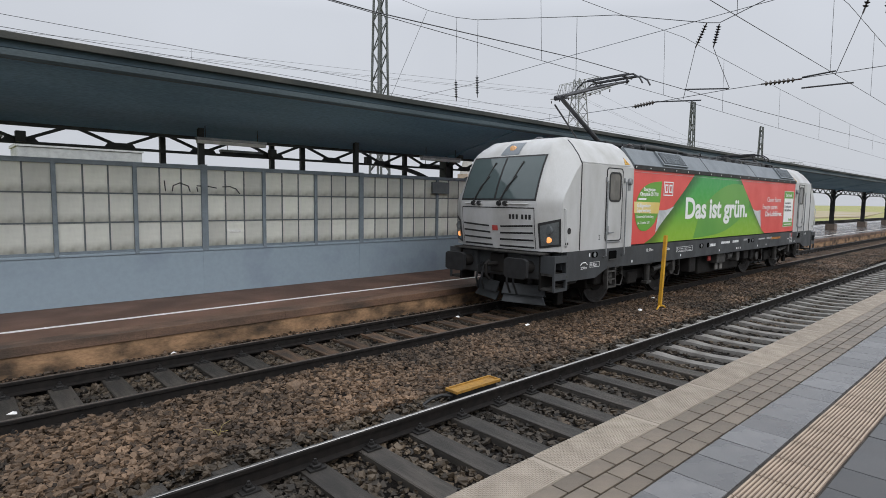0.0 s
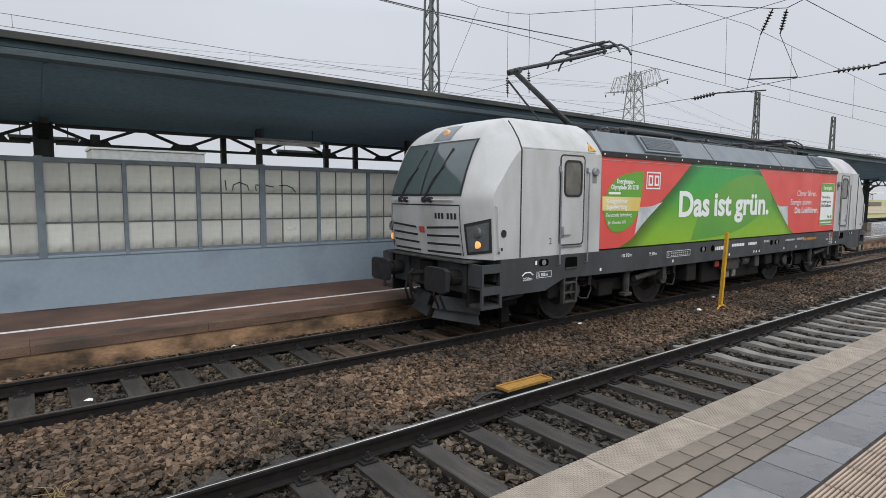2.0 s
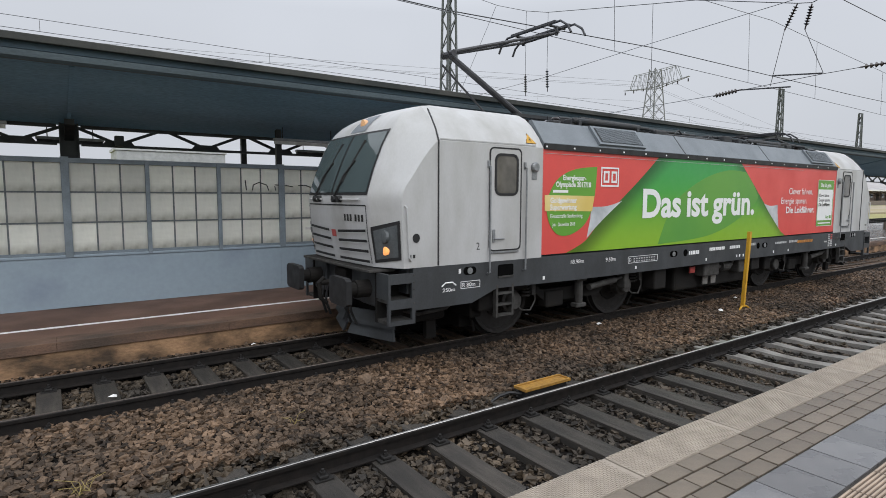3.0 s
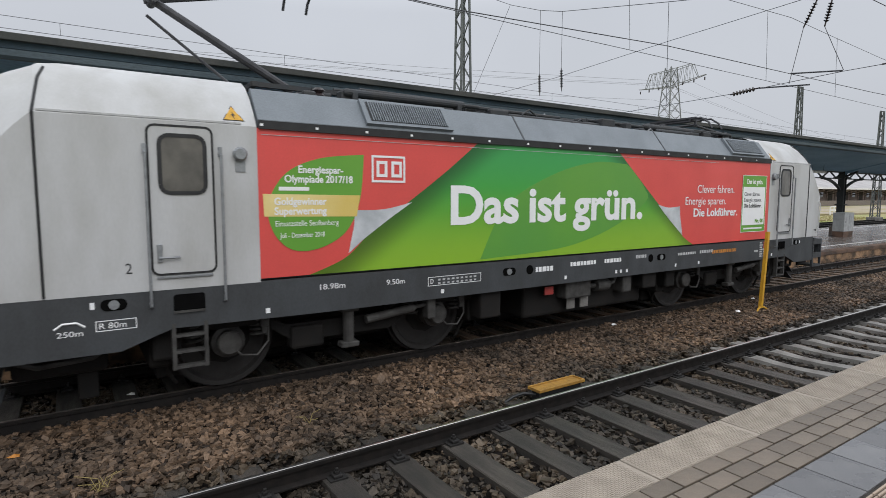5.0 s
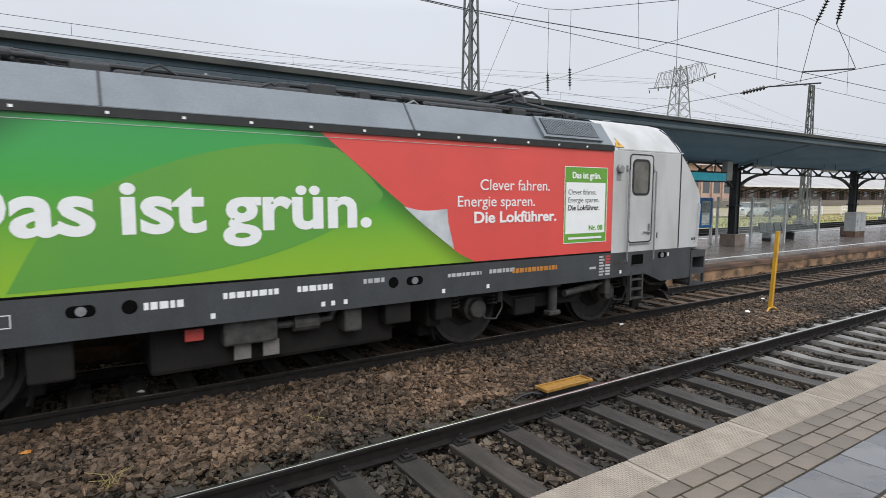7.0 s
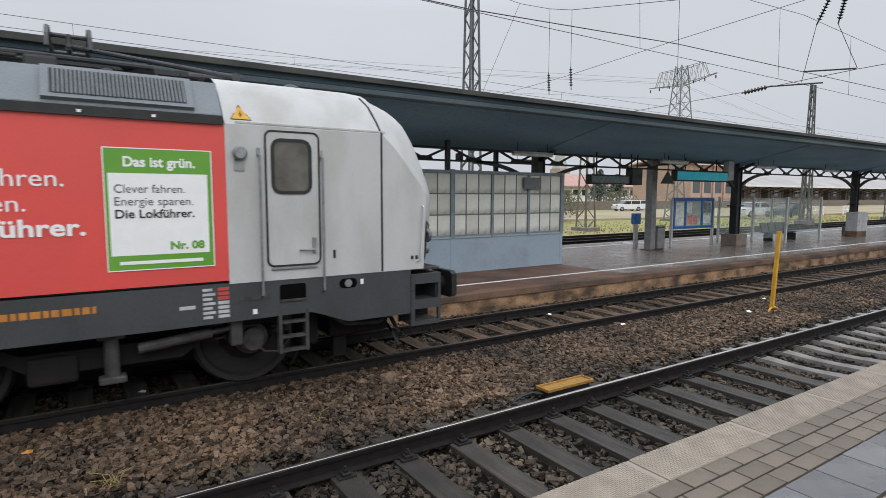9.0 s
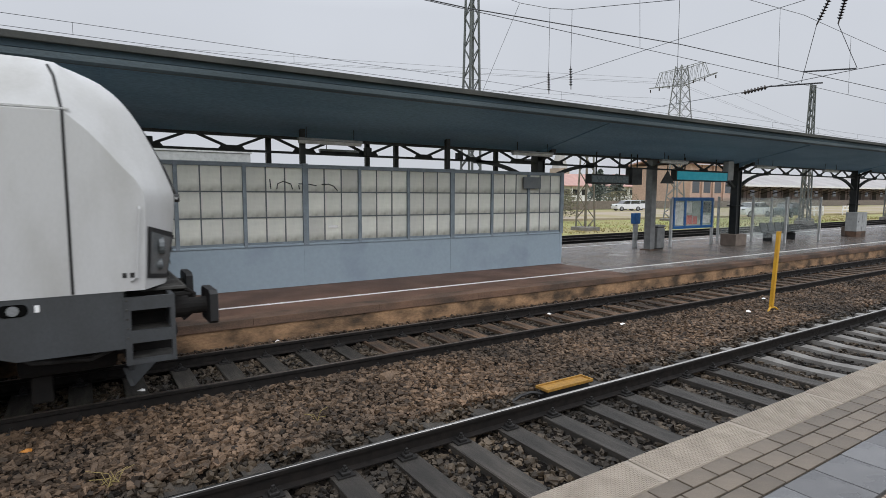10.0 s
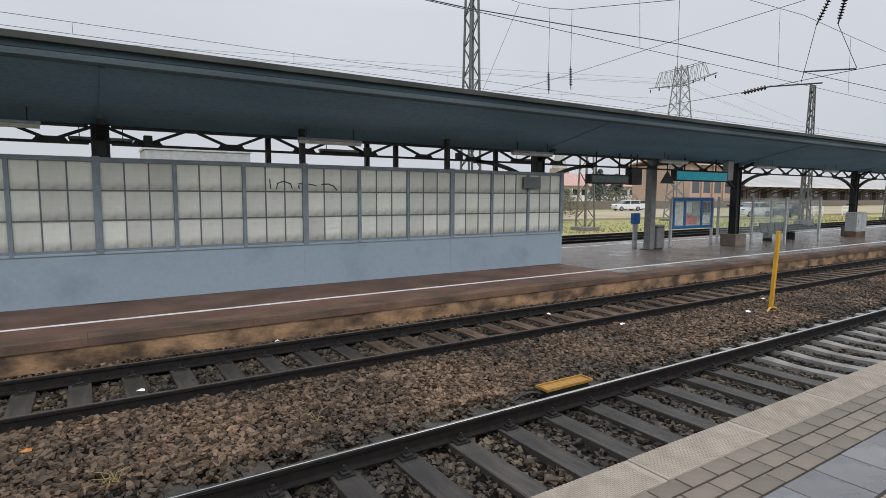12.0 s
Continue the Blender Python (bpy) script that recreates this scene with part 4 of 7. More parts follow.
def side_frame(bm, x0, x1, z0, z1, w, y, t, r=0.06):
    """A rounded frame on a side wall, built of bars."""
    pts = []
    for cx, cz, a0 in ((x1 - r, z1 - r, 0), (x0 + r, z1 - r, 90), (x0 + r, z0 + r, 180), (x1 - r, z0 + r, 270)):
        for k in range(4):
            a = radians(a0 + 30 * k)
            pts.append((cx + r * math.cos(a), cz + r * math.sin(a)))
    for (xa, za), (xb, zb) in zip(pts, pts[1:] + pts[:1]):
        beam(bm, (xa, y, za), (xb, y, zb), w, t, up=(0, 1, 0))
    return bm


def rounded(x0, x1, z0, z1, r=0.06):
    pts = []
    for cx, cz, a0 in ((x1 - r, z1 - r, 0), (x0 + r, z1 - r, 90), (x0 + r, z0 + r, 180), (x1 - r, z0 + r, 270)):
        for k in range(4):
            a = radians(a0 + 30 * k)
            pts.append((cx + r * math.cos(a), cz + r * math.sin(a)))
    return pts


def cab(e):
    lit = e < 0
    shell = on_nose("cab", cab_shell(bmesh.new(), 5.90 if e < 0 else 6.05), M["loco_white"], e, loco, "white rounded driver's cab with rain streaks", smooth=True)
    mod = shell.modifiers.new("edges", "EDGE_SPLIT")
    mod.split_angle = radians(24)
    on_nose("windscreen_seal", skin(bmesh.new(), quad(-1.06, 2.40, 1.06, 2.40, 1.03, 3.35, -1.03, 3.35), 0.006, 10, 16), M["black"], e, shell)
    for s in (-1, 1):
        on_nose("windscreen", skin(bmesh.new(), quad(s * 0.025, 2.44, s * 1.02, 2.44, s * 0.995, 3.31, s * 0.025, 3.31), 0.012, 10, 8), M["windscreen"], e, shell, "tinted windscreen pane", True)
    on_nose("brow_panel", skin(bmesh.new(), quad(-0.26, 3.38, 0.26, 3.38, 0.22, 3.66, -0.22, 3.66), 0.006, 6, 4), M["roof_grey"], e, shell, "grey panel above the windscreen")
    tl = bmesh.new()
    lathe(tl, [(0.075, -0.02), (0.075, 0.05), (0.03, 0.06)], (cab_front(0, 3.52) - 0.01, 0, 3.52), "x", 12)
    on_nose("top_lamp", tl, M["lamp_dim"] if lit else M["lens"], e, shell)
    for s in (-1, 1):
        for k in range(4):
            z = 1.835 - k * 0.137
            on_nose("grille_slat", skin(bmesh.new(), quad(s * (0.16 - 0.02 * k), z, s * 0.985, z + 0.04 - 0.012 * k, s * 0.985, z + 0.078 - 0.012 * k, s * (0.16 - 0.02 * k), z + 0.038), 0.010, 1, 8), M["black"], e, shell)
            on_nose("grille_lip", skin(bmesh.new(), quad(s * (0.18 - 0.02 * k), z - 0.014, s * 0.985, z + 0.026 - 0.012 * k, s * 0.985, z + 0.04 - 0.012 * k, s * (0.18 - 0.02 * k), z), 0.022, 1, 8), M["loco_white"], e, shell)
        on_nose("lamp_frame", skin(bmesh.new(), quad(s * 1.10, 1.44, s * 1.475, 1.50, s * 1.475, 2.05, s * 1.10, 1.95), 0.010, 6, 8), M["black"], e, shell, "black headlamp surround")
        on_nose("lamp_glass", skin(bmesh.new(), quad(s * 1.135, 1.49, s * 1.44, 1.54, s * 1.44, 1.99, s * 1.135, 1.90), 0.016, 6, 8), M["lens"], e, shell, "clear headlamp cover")
        for zz, r, mt in ((1.62, 0.062, M["lamp"] if lit else M["lens"]), (1.82, 0.095, M["lens"])):
            lb_ = bmesh.new()
            yy = 1.27
            lathe(lb_, [(r, 0), (r, 0.05), (r * 0.6, 0.058)], (cab_front(yy, zz) - 0.02, s * yy, zz), "x", 14)
            on_nose("headlamp", lb_, mt, e, shell)
        wp = bmesh.new()
        y0 = 0.15 if s > 0 else -0.62
        tube(wp, [(cab_front(y0, 2.38) + 0.05, y0, 2.36), (cab_front(y0 + 0.1, 2.7) + 0.04, y0 + 0.14, 2.7), (cab_front(y0 + 0.25, 2.95) + 0.04, y0 + 0.3, 2.92)], 0.018, 6)
        beam(wp, (cab_front(y0, 2.62) + 0.03, y0 + 0.12, 2.60), (cab_front(y0 + 0.3, 3.22) + 0.03, y0 + 0.36, 3.22), 0.03, 0.03)
        for k in (0.0, 0.17):
            rod(wp, (cab_front(y0, 2.35) - 0.02, y0 + k, 2.34), (cab_front(y0, 2.35) + 0.07, y0 + k, 2.34), 0.05, 8)
        on_nose("wiper", wp, M["black"], e, shell)
        on_nose("front_handrail", tube(bmesh.new(), [(8.60, s * 1.50, 2.25), (8.60, s * 1.545, 2.23), (8.55, s * 1.545, 1.52), (8.50, s * 1.50, 1.48)], 0.013, 6), M["loco_white"], e, shell)
        on_nose("nose_rail", tube(bmesh.new(), [(cab_front(a, 2.33) + 0.03, s * a, 2.335) for a in (0.35, 0.6, 0.9)], 0.014, 6), M["loco_white"], e, shell)
        on_nose("panel_seam", skin(bmesh.new(), quad(s * 1.015, 1.42, s * 1.03, 1.42, s * 1.03, 2.25, s * 1.015, 2.25), 0.004, 6, 1), M["black"], e, shell)
    on_nose("nose_seam", skin(bmesh.new(), quad(-1.02, 2.242, 1.02, 2.242, 1.02, 2.262, -1.02, 2.262), 0.004, 1, 24), M["black"], e, shell)
    for k in range(6):
        y0 = 0.40 + k * 0.088 + (0.05 if k > 2 else 0)
        on_nose("number_bar", skin(bmesh.new(), quad(y0, 2.02, y0 + 0.055, 2.02, y0 + 0.055, 2.12, y0, 2.12), 0.006, 1, 1), M["decal_black"], e, shell)
    on_nose("nose_logo", skin(bmesh.new(), quad(-0.08, 1.76, 0.08, 1.76, 0.08, 1.87, -0.08, 1.87), 0.006, 1, 2), M["decal_red"], e, shell, "small red logo shape")
    for s in (-1, 1):
        for k in (0.0, 0.07):
            on_nose("side_mark", box(8.42 + k, 8.46 + k, s * 1.502 - 0.003, s * 1.502 + 0.003, 1.52, 1.57), M["decal_black"], e, shell)
    # side seams, doors, windows
    for s in (-1, 1):
        y = s * SIDE
        on_nose("cab_seam", tube(bmesh.new(), [(7.985, s * cab_half(z), z) for z in (1.39, 2.0, 2.6, 3.18)] + [(7.96, s * cab_half(3.35), 3.35), (7.93, s * cab_half(3.55), 3.55), (7.88, s * cab_half(3.68), 3.68)], 0.015, 6), M["black"], e, shell)
        if e < 0:
            on_nose("side_port", lathe(bmesh.new(), [(0.065, -0.05 * s), (0.065, s * 0.025)], (8.40, s * 1.485, 1.80), "y", 14), M["black"], e, shell)
        on_end("roof_seam", box(CABX + 0.12, 7.95, s * (cab_half(3.2)) - 0.012, s * (cab_half(3.2)) + 0.012, 3.195, 3.215), M["decal_grey"], e, shell)
        door = on_end("cab_door", prism(bmesh.new(), rounded(6.40, 7.02, 1.56, 3.12, 0.07), "y", y - 0.008, y + 0.008), M["loco_white"], e, shell, "white cab door")
        on_end("door_seal", side_frame(bmesh.new(), 6.39, 7.03, 1.55, 3.13, 0.022, y + s * 0.006, 0.014, 0.07), M["black"], e, door)
        on_end("door_window", prism(bmesh.new(), rounded(6.48, 6.91, 2.43, 3.02, 0.09), "y", y + s * 0.004 - 0.008, y + s * 0.004 + 0.008), M["door_glass"], e, door, "dark door window")
        on_end("window_seal", side_frame(bmesh.new(), 6.47, 6.92, 2.42, 3.03, 0.04, y + s * 0.012, 0.014, 0.09), M["black"], e, door)
        hd = bmesh.new()
        bx(hd, 6.93, 6.98, y + s * 0.02 - 0.012, y + s * 0.02 + 0.012, 1.68, 1.88, 0.008)
        rod(hd, (6.76, y + s * 0.045, 1.73), (6.96, y + s * 0.045, 1.73), 0.012)
        on_end("door_handle", hd, M["handrail"], e, door, "steel lever handle")
        for x in (6.31, 7.06):
            rl = bmesh.new()
            tube(rl, [(x, y, 2.86), (x, y + s * 0.06, 2.84), (x, y + s * 0.06, 1.22), (x, y, 1.20)], 0.015, 8)
            bx(rl, x - 0.02, x + 0.02, y - 0.004, y + s * 0.02 + 0.004, 2.82, 2.93)
            on_end("grab_rail", rl, M["handrail"], e, shell)
        on_end("door_sill", box(6.43, 6.99, y + s * 0.012 - 0.012, y + s * 0.012 + 0.012, 1.505, 1.53, 0.003), M["handrail"], e, shell)
        on_end("tail_socket", lathe(bmesh.new(), [(0.075, 0), (0.08, s * 0.05), (0.06, s * 0.07)], (6.10, y, 2.86), "y", 14), M["handrail"], e, shell)
        on_end("socket_plate", box(6.04, 6.15, y - 0.012, y + 0.012, 2.66, 2.84, 0.004), M["handrail"], e, shell)
        for grow, lift, mt, nm in ((0.0, 0.006, "decal_black", "warning_rim"), (0.014, 0.009, "yellow", "warning_triangle")):
            tri = bmesh.new()
            z0, z1 = 3.235 + grow * 0.6, 3.42 - grow * 1.2
            tri.faces.new([tri.verts.new((x, s * (cab_half(z) + lift), z)) for x, z in ((6.02 + grow, z0), (6.26 - grow, z0), (6.14, z1))])
            on_end(nm, tri, M[mt], e, shell)
        bolt = bmesh.new()
        bolt.faces.new([bolt.verts.new((6.14 + x, s * (cab_half(3.29 + z) + 0.012), 3.29 + z)) for x, z in ((0.012, 0.055), (-0.022, 0.008), (-0.002, 0.008), (-0.014, -0.035), (0.022, 0.02), (0.002, 0.02))])
        on_end("warning_bolt", bolt, M["decal_black"], e, shell)
    # roof lid and horn
    on_end("roof_dome", lathe(bmesh.new(), [(0.16, 3.78), (0.15, 3.86), (0.05, 3.91)], (7.1, -0.3, 0), "z", 14), M["loco_grey"], e, shell)


for e in (-1, 1):
    cab(e)
lettering("cab_number", "2", -7.33, 1.58, 0.11, K_, loco, -SIDE - 0.002, width=0.06)
lettering("cab_number", "1", 7.00, 1.60, 0.11, K_, loco, -SIDE - 0.002, width=0.035)

# underframe skirt: one plate a side, cut away over the bogies
skirt = [(-8.46, 1.39), (8.12, 1.39), (8.12, 0.77), (7.20, 0.77), (6.85, 0.90), (6.7, 0.95), (5.0, 0.93), (-5.2, 0.93), (-6.9, 0.95), (-7.05, 0.90), (-7.40, 0.77), (-8.46, 0.77)]
for s in (-1, 1):
    part("frame_skirt", prism(bmesh.new(), skirt, "y", s * 1.40, s * 1.495), M["loco_grey"], loco, "dark grey frame side with white stencils")
part("underframe", box(-8.5, 8.15, -1.39, 1.39, 1.0, ZS), M["loco_grey"], loco)
for e in (-1, 1):
    on_nose("draw_gear", box(7.45, 8.36, -0.95, 0.95, 0.44, 1.0, 0.06), M["bogie"], e, loco, "draw gear and air tanks, near-black for underbody shade")
    for s in (-1, 1):
        on_nose("air_pipe", tube(bmesh.new(), [(7.3, s * 1.12, 0.86), (7.6, s * 1.15, 0.66), (8.1, s * 1.12, 0.62), (8.4, s * 1.0, 0.70)], 0.03, 7), M["bogie_lit"], e, loco)
        on_nose("rail_guard", box(7.55, 7.75, s * 0.78 - 0.05, s * 0.78 + 0.05, 0.12, 0.5, 0.02), M["bogie"], e, loco)
    hb = bmesh.new()
    bx(hb, 8.38, 8.80, -1.12, 1.12, 0.78, 1.30, 0.03)
    for y in (-0.875, 0.875):
        bx(hb, 8.78, 8.88, y - 0.24, y + 0.24, 0.80, 1.28, 0.02)
    on_nose("headstock", hb, M["loco_grey"], e, loco, "dark grey buffer beam")
    tread = box(8.60, 9.06, -1.22, 1.22, 1.315, 1.355, 0.01)
    for k in range(37):
        bx(tread, 8.64, 9.03, -1.18 + k * 0.064, -1.16 + k * 0.064, 1.352, 1.363)
    on_nose("footboard", tread, M["bogie_lit"], e, loco, "ribbed steel tread plate over the buffers")
    pl = bmesh.new()
    for s in (-1, 1):
        top_, toe = (8.45, s * 0.9), (8.74, s * 0.08)
        for off, z0, z1, out in ((0.0, 0.40, 0.62, 0.0), (0.0, 0.22, 0.40, 0.09)):
            v = [pl.verts.new(q) for q in ((top_[0], top_[1], z1), (toe[0], toe[1], z1), (toe[0] + 0.10, toe[1], z0), (top_[0] + 0.06, top_[1] + s * 0.12, z0), (top_[0] - 0.04, top_[1], z1), (toe[0] - 0.04, toe[1], z1), (toe[0] + 0.06, toe[1], z0), (top_[0] + 0.02, top_[1] + s * 0.12, z0))]
            for f_ in ((0, 1, 2, 3), (7, 6, 5, 4), (0, 4, 5, 1), (1, 5, 6, 2), (2, 6, 7, 3), (3, 7, 4, 0)):
                pl.faces.new([v[i] for i in f_])
        bx(pl, 8.36, 8.44, s * 0.55 - 0.05, s * 0.55 + 0.05, 0.5, 0.8)
    on_nose("snow_plough", pl, M["loco_grey"], e, loco, "dark grey rail guard plough")
    ck = bmesh.new()
    bx(ck, 8.78, 8.92, -0.2, 0.2, 0.86, 1.26, 0.02)
    rod(ck, (8.82, 0, 1.05), (9.28, 0, 1.05), 0.045, 8)
    tube(ck, [(9.22, 0, 1.12), (9.32, 0, 1.05), (9.28, 0, 0.8), (9.17, 0, 0.72)], 0.035, 8)
    on_nose("coupling_hook", ck, M["bogie"], e, loco, "coupling hook with screw link")
    for y in (-0.35, -0.5, 0.35, 0.52):
        hs_ = bmesh.new()
        tube(hs_, [(8.80, y, 1.0), (8.98, y, 0.95), (9.02, y * 1.05, 0.68), (8.92, y * 1.1, 0.45)], 0.024, 7)
        on_nose("brake_hose", hs_, M["black"], e, loco)
    for s in (-1, 1):
        bf = bmesh.new()
        lathe(bf, [(0.15, 8.80), (0.15, 8.86), (0.13, 8.86), (0.13, 9.12), (0.10, 9.12), (0.10, 9.32)], (0, s * 0.875, 1.05), "x", 16)
        b_ = on_nose("buffer", bf, M["bogie"], e, loco, "dark steel buffer", False)
        pt = bmesh.new()
        prism(pt, [(-0.29, -0.16), (-0.22, -0.2), (0.22, -0.2), (0.29, -0.16), (0.29, 0.16), (0.22, 0.2), (-0.22, 0.2), (-0.29, 0.16)], "x", 9.32, 9.41)
        bmesh.ops.translate(pt, verts=pt.verts, vec=(0, s * 0.875, 1.05))
        on_nose("buffer_plate", pt, M["black"], e, b_)
        sb = bmesh.new()
        for x0, x1, z0, z1 in ((8.42, 8.90, 1.17, 1.31), (8.42, 8.90, 0.82, 0.95), (8.42, 8.90, 0.59, 0.645), (8.42, 8.48, 0.645, 0.82), (8.86, 8.90, 0.645, 0.82), (8.42, 8.48, 0.95, 1.17), (8.86, 8.90, 0.95, 1.17)):
            prism(sb, [(x0, z0), (x1, z0), (x1, z1), (x0, z1)], "y", s * 1.46, s * 1.508)
        box_ = on_nose("step_box", sb, M["loco_grey"], e, loco, "dark grey shunter's step box with two openings")
        lo_, hi_ = min(s * 1.16, s * 1.46), max(s * 1.16, s * 1.46)
        for z in (0.60, 0.90, 1.19):
            on_nose("step_tread", box(8.44, 8.88, lo_, hi_, z, z + 0.045), M["bogie_lit"], e, box_)
        on_nose("box_back", box(8.42, 8.90, s * 1.14 - 0.02, s * 1.14 + 0.02, 0.59, 1.31), M["bogie"], e, box_)
        on_nose("box_front", box(8.85, 8.898, lo_, hi_, 0.95, 1.31), M["loco_grey"], e, box_)
        for k in range(5):
            on_nose("rivet", lathe(bmesh.new(), [(0.013, 0.0), (0.011, s * 0.008)], (8.445, s * 1.508, 0.88 + k * 0.1), "y", 8), M["bogie_lit"], e, box_)
        lad = bmesh.new()
        for x in (6.52, 6.85):
            bx(lad, x - 0.02, x + 0.02, s * 1.42, s * 1.5, 0.48, 1.0)
        for z in (0.49, 0.66, 0.84):
            bx(lad, 6.52, 6.85, s * 1.40, s * 1.5, z, z + 0.03)
        on_end("ladder", lad, M["bogie_lit"], e, loco, "grey cab access step")
        on_end("step_recess", prism(bmesh.new(), rounded(6.52, 6.84, 1.12, 1.32, 0.03), "y", s * 1.497 - 0.005, s * 1.497 + 0.005), M["void"], e, loco)
        on_end("step_shelf", box(6.52, 6.84, s * 1.505 - 0.012, s * 1.505 + 0.012, 1.115, 1.14), M["bogie_lit"], e, loco)
        on_end("lid_recess", prism(bmesh.new(), rounded(7.28, 7.52, 1.21, 1.33, 0.055), "y", s * 1.497 - 0.005, s * 1.497 + 0.005), M["void"], e, loco)
        on_end("lid", lathe(bmesh.new(), [(0.05, 0), (0.05, s * 0.012)], (7.4, s * 1.497, 1.27), "y", 12), M["handrail"], e, loco)
        on_end("marker", box(7.57, 7.61, s * 1.497 - 0.004, s * 1.497 + 0.004, 1.24, 1.31), M["decal_white"], e, loco)

# stencils and holes on the near skirt
YK = -1.495
for x, r in ((-1.69, 0.075), (1.42, 0.075)):
    part("skirt_hole", lathe(bmesh.new(), [(r, -0.004), (r, 0.0)], (x, YK, 1.22), "y", 18), M["void"], loco)
for x in (-2.12, 1.75):
    part("lid_recess", prism(bmesh.new(), rounded(x - 0.13, x + 0.13, 1.16, 1.28, 0.055), "y", YK - 0.004, YK), M["void"], loco)
    part("lid", lathe(bmesh.new(), [(0.05, -0.012), (0.05, 0)], (x, YK, 1.22), "y", 12), M["handrail"], loco)
lettering("length_stencil", "18.98m", -5.22, 1.22, 0.07, M["decal_white"], loco, YK - 0.002, width=0.34)
lettering("length_stencil", "9.50m", -4.28, 1.20, 0.07, M["decal_white"], loco, YK - 0.002, width=0.28)
for x0, x1, z0, z1, mt in ((-1.56, -1.15, 1.17, 1.25, "decal_white"), (-0.76, -0.13, 1.21, 1.28, "decal_white"), (0.1, 0.55, 1.21, 1.28, "decal_white"), (0.98, 1.3, 1.24, 1.30, "decal_grey"), (2.3, 2.9, 1.22, 1.27, "decal_grey"), (3.05, 3.55, 1.22, 1.28, "decal_grey"), (3.5, 4.45, 1.19, 1.26, "orange")):
    k, n = x0, 0
    while k < x1 - 0.01:
        w = min(x1 - k, 0.045 + 0.02 * ((n * 7) % 3))
        part("stencil_bar", box(k, k + w, YK - 0.003, YK, z0, z1), M[mt], loco)
        k, n = k + w + 0.02, n + 1
for i in range(7):
    z = 1.345 - i * 0.052
    part("stencil_bar", box(5.46, 5.56 + 0.03 * (i % 2), YK - 0.003, YK, z - 0.03, z), M["decal_grey"], loco)
    part("stencil_bar", box(5.62, 5.74, YK - 0.003, YK, z - 0.032, z + 0.004), M["decal_red"] if i < 3 else M["decal_grey"], loco)
part("stencil_bar", box(5.22, 5.38, YK - 0.003, YK, 1.13, 1.17), M["decal_grey"], loco)
part("maker_plate", box(5.86, 6.20, YK - 0.006, YK, 1.17, 1.24), M["bogie_lit"], loco)
lettering("curve_stencil", "250m", -7.95, 0.985, 0.055, M["decal_white"], loco, YK - 0.002, width=0.22)
part("curve_sign", tube(bmesh.new(), [(-7.97, YK - 0.002, 1.07), (-7.9, YK - 0.002, 1.12), (-7.78, YK - 0.002, 1.12), (-7.71, YK - 0.002, 1.07)], 0.012, 5), M["decal_white"], loco)
lettering("brake_stencil", "R   80m", -7.59, 1.03, 0.06, M["decal_white"], loco, YK - 0.002, width=0.30)
part("stencil_frame", frame_strip(bmesh.new(), -7.62, -7.25, 1.005, 1.115, 0.008, YK), M["decal_white"], loco)
lettering("brake_stencil", "D", -3.58, 1.155, 0.065, M["decal_white"], loco, YK - 0.002, width=0.05)
for i in range(9):
    for z in (1.14, 1.19):
        part("stencil_bar", box(-3.45 + i * 0.08, -3.41 + i * 0.08, YK - 0.003, YK, z, z + 0.025), M["decal_grey"], loco)
part("stencil_frame", frame_strip(bmesh.new(), -3.62, -2.68, 1.12, 1.25, 0.008, YK), M["decal_white"], loco)
for x in (-5.9, -3.4, -0.9, 0.4, 0.53, 0.7, 2.2, 3.0, 6.0):
    part("marker", box(x, x + 0.05, YK - 0.003, YK, 1.0, 1.06), M["decal_white"], loco)

# bogies
wheels = []


def wheelset(parent, x):
    ax = new("wheelset")
    ax.parent = parent
    ax.location = (x, 0, 0.625)
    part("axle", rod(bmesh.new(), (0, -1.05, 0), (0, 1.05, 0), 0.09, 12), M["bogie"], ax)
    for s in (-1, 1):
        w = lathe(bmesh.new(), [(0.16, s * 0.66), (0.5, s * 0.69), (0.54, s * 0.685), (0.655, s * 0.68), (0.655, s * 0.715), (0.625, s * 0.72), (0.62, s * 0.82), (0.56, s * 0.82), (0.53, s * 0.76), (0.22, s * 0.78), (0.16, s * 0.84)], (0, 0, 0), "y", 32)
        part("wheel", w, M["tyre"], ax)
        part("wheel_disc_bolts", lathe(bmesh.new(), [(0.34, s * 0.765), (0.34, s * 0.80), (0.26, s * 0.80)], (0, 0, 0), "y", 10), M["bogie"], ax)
    wheels.append(ax)


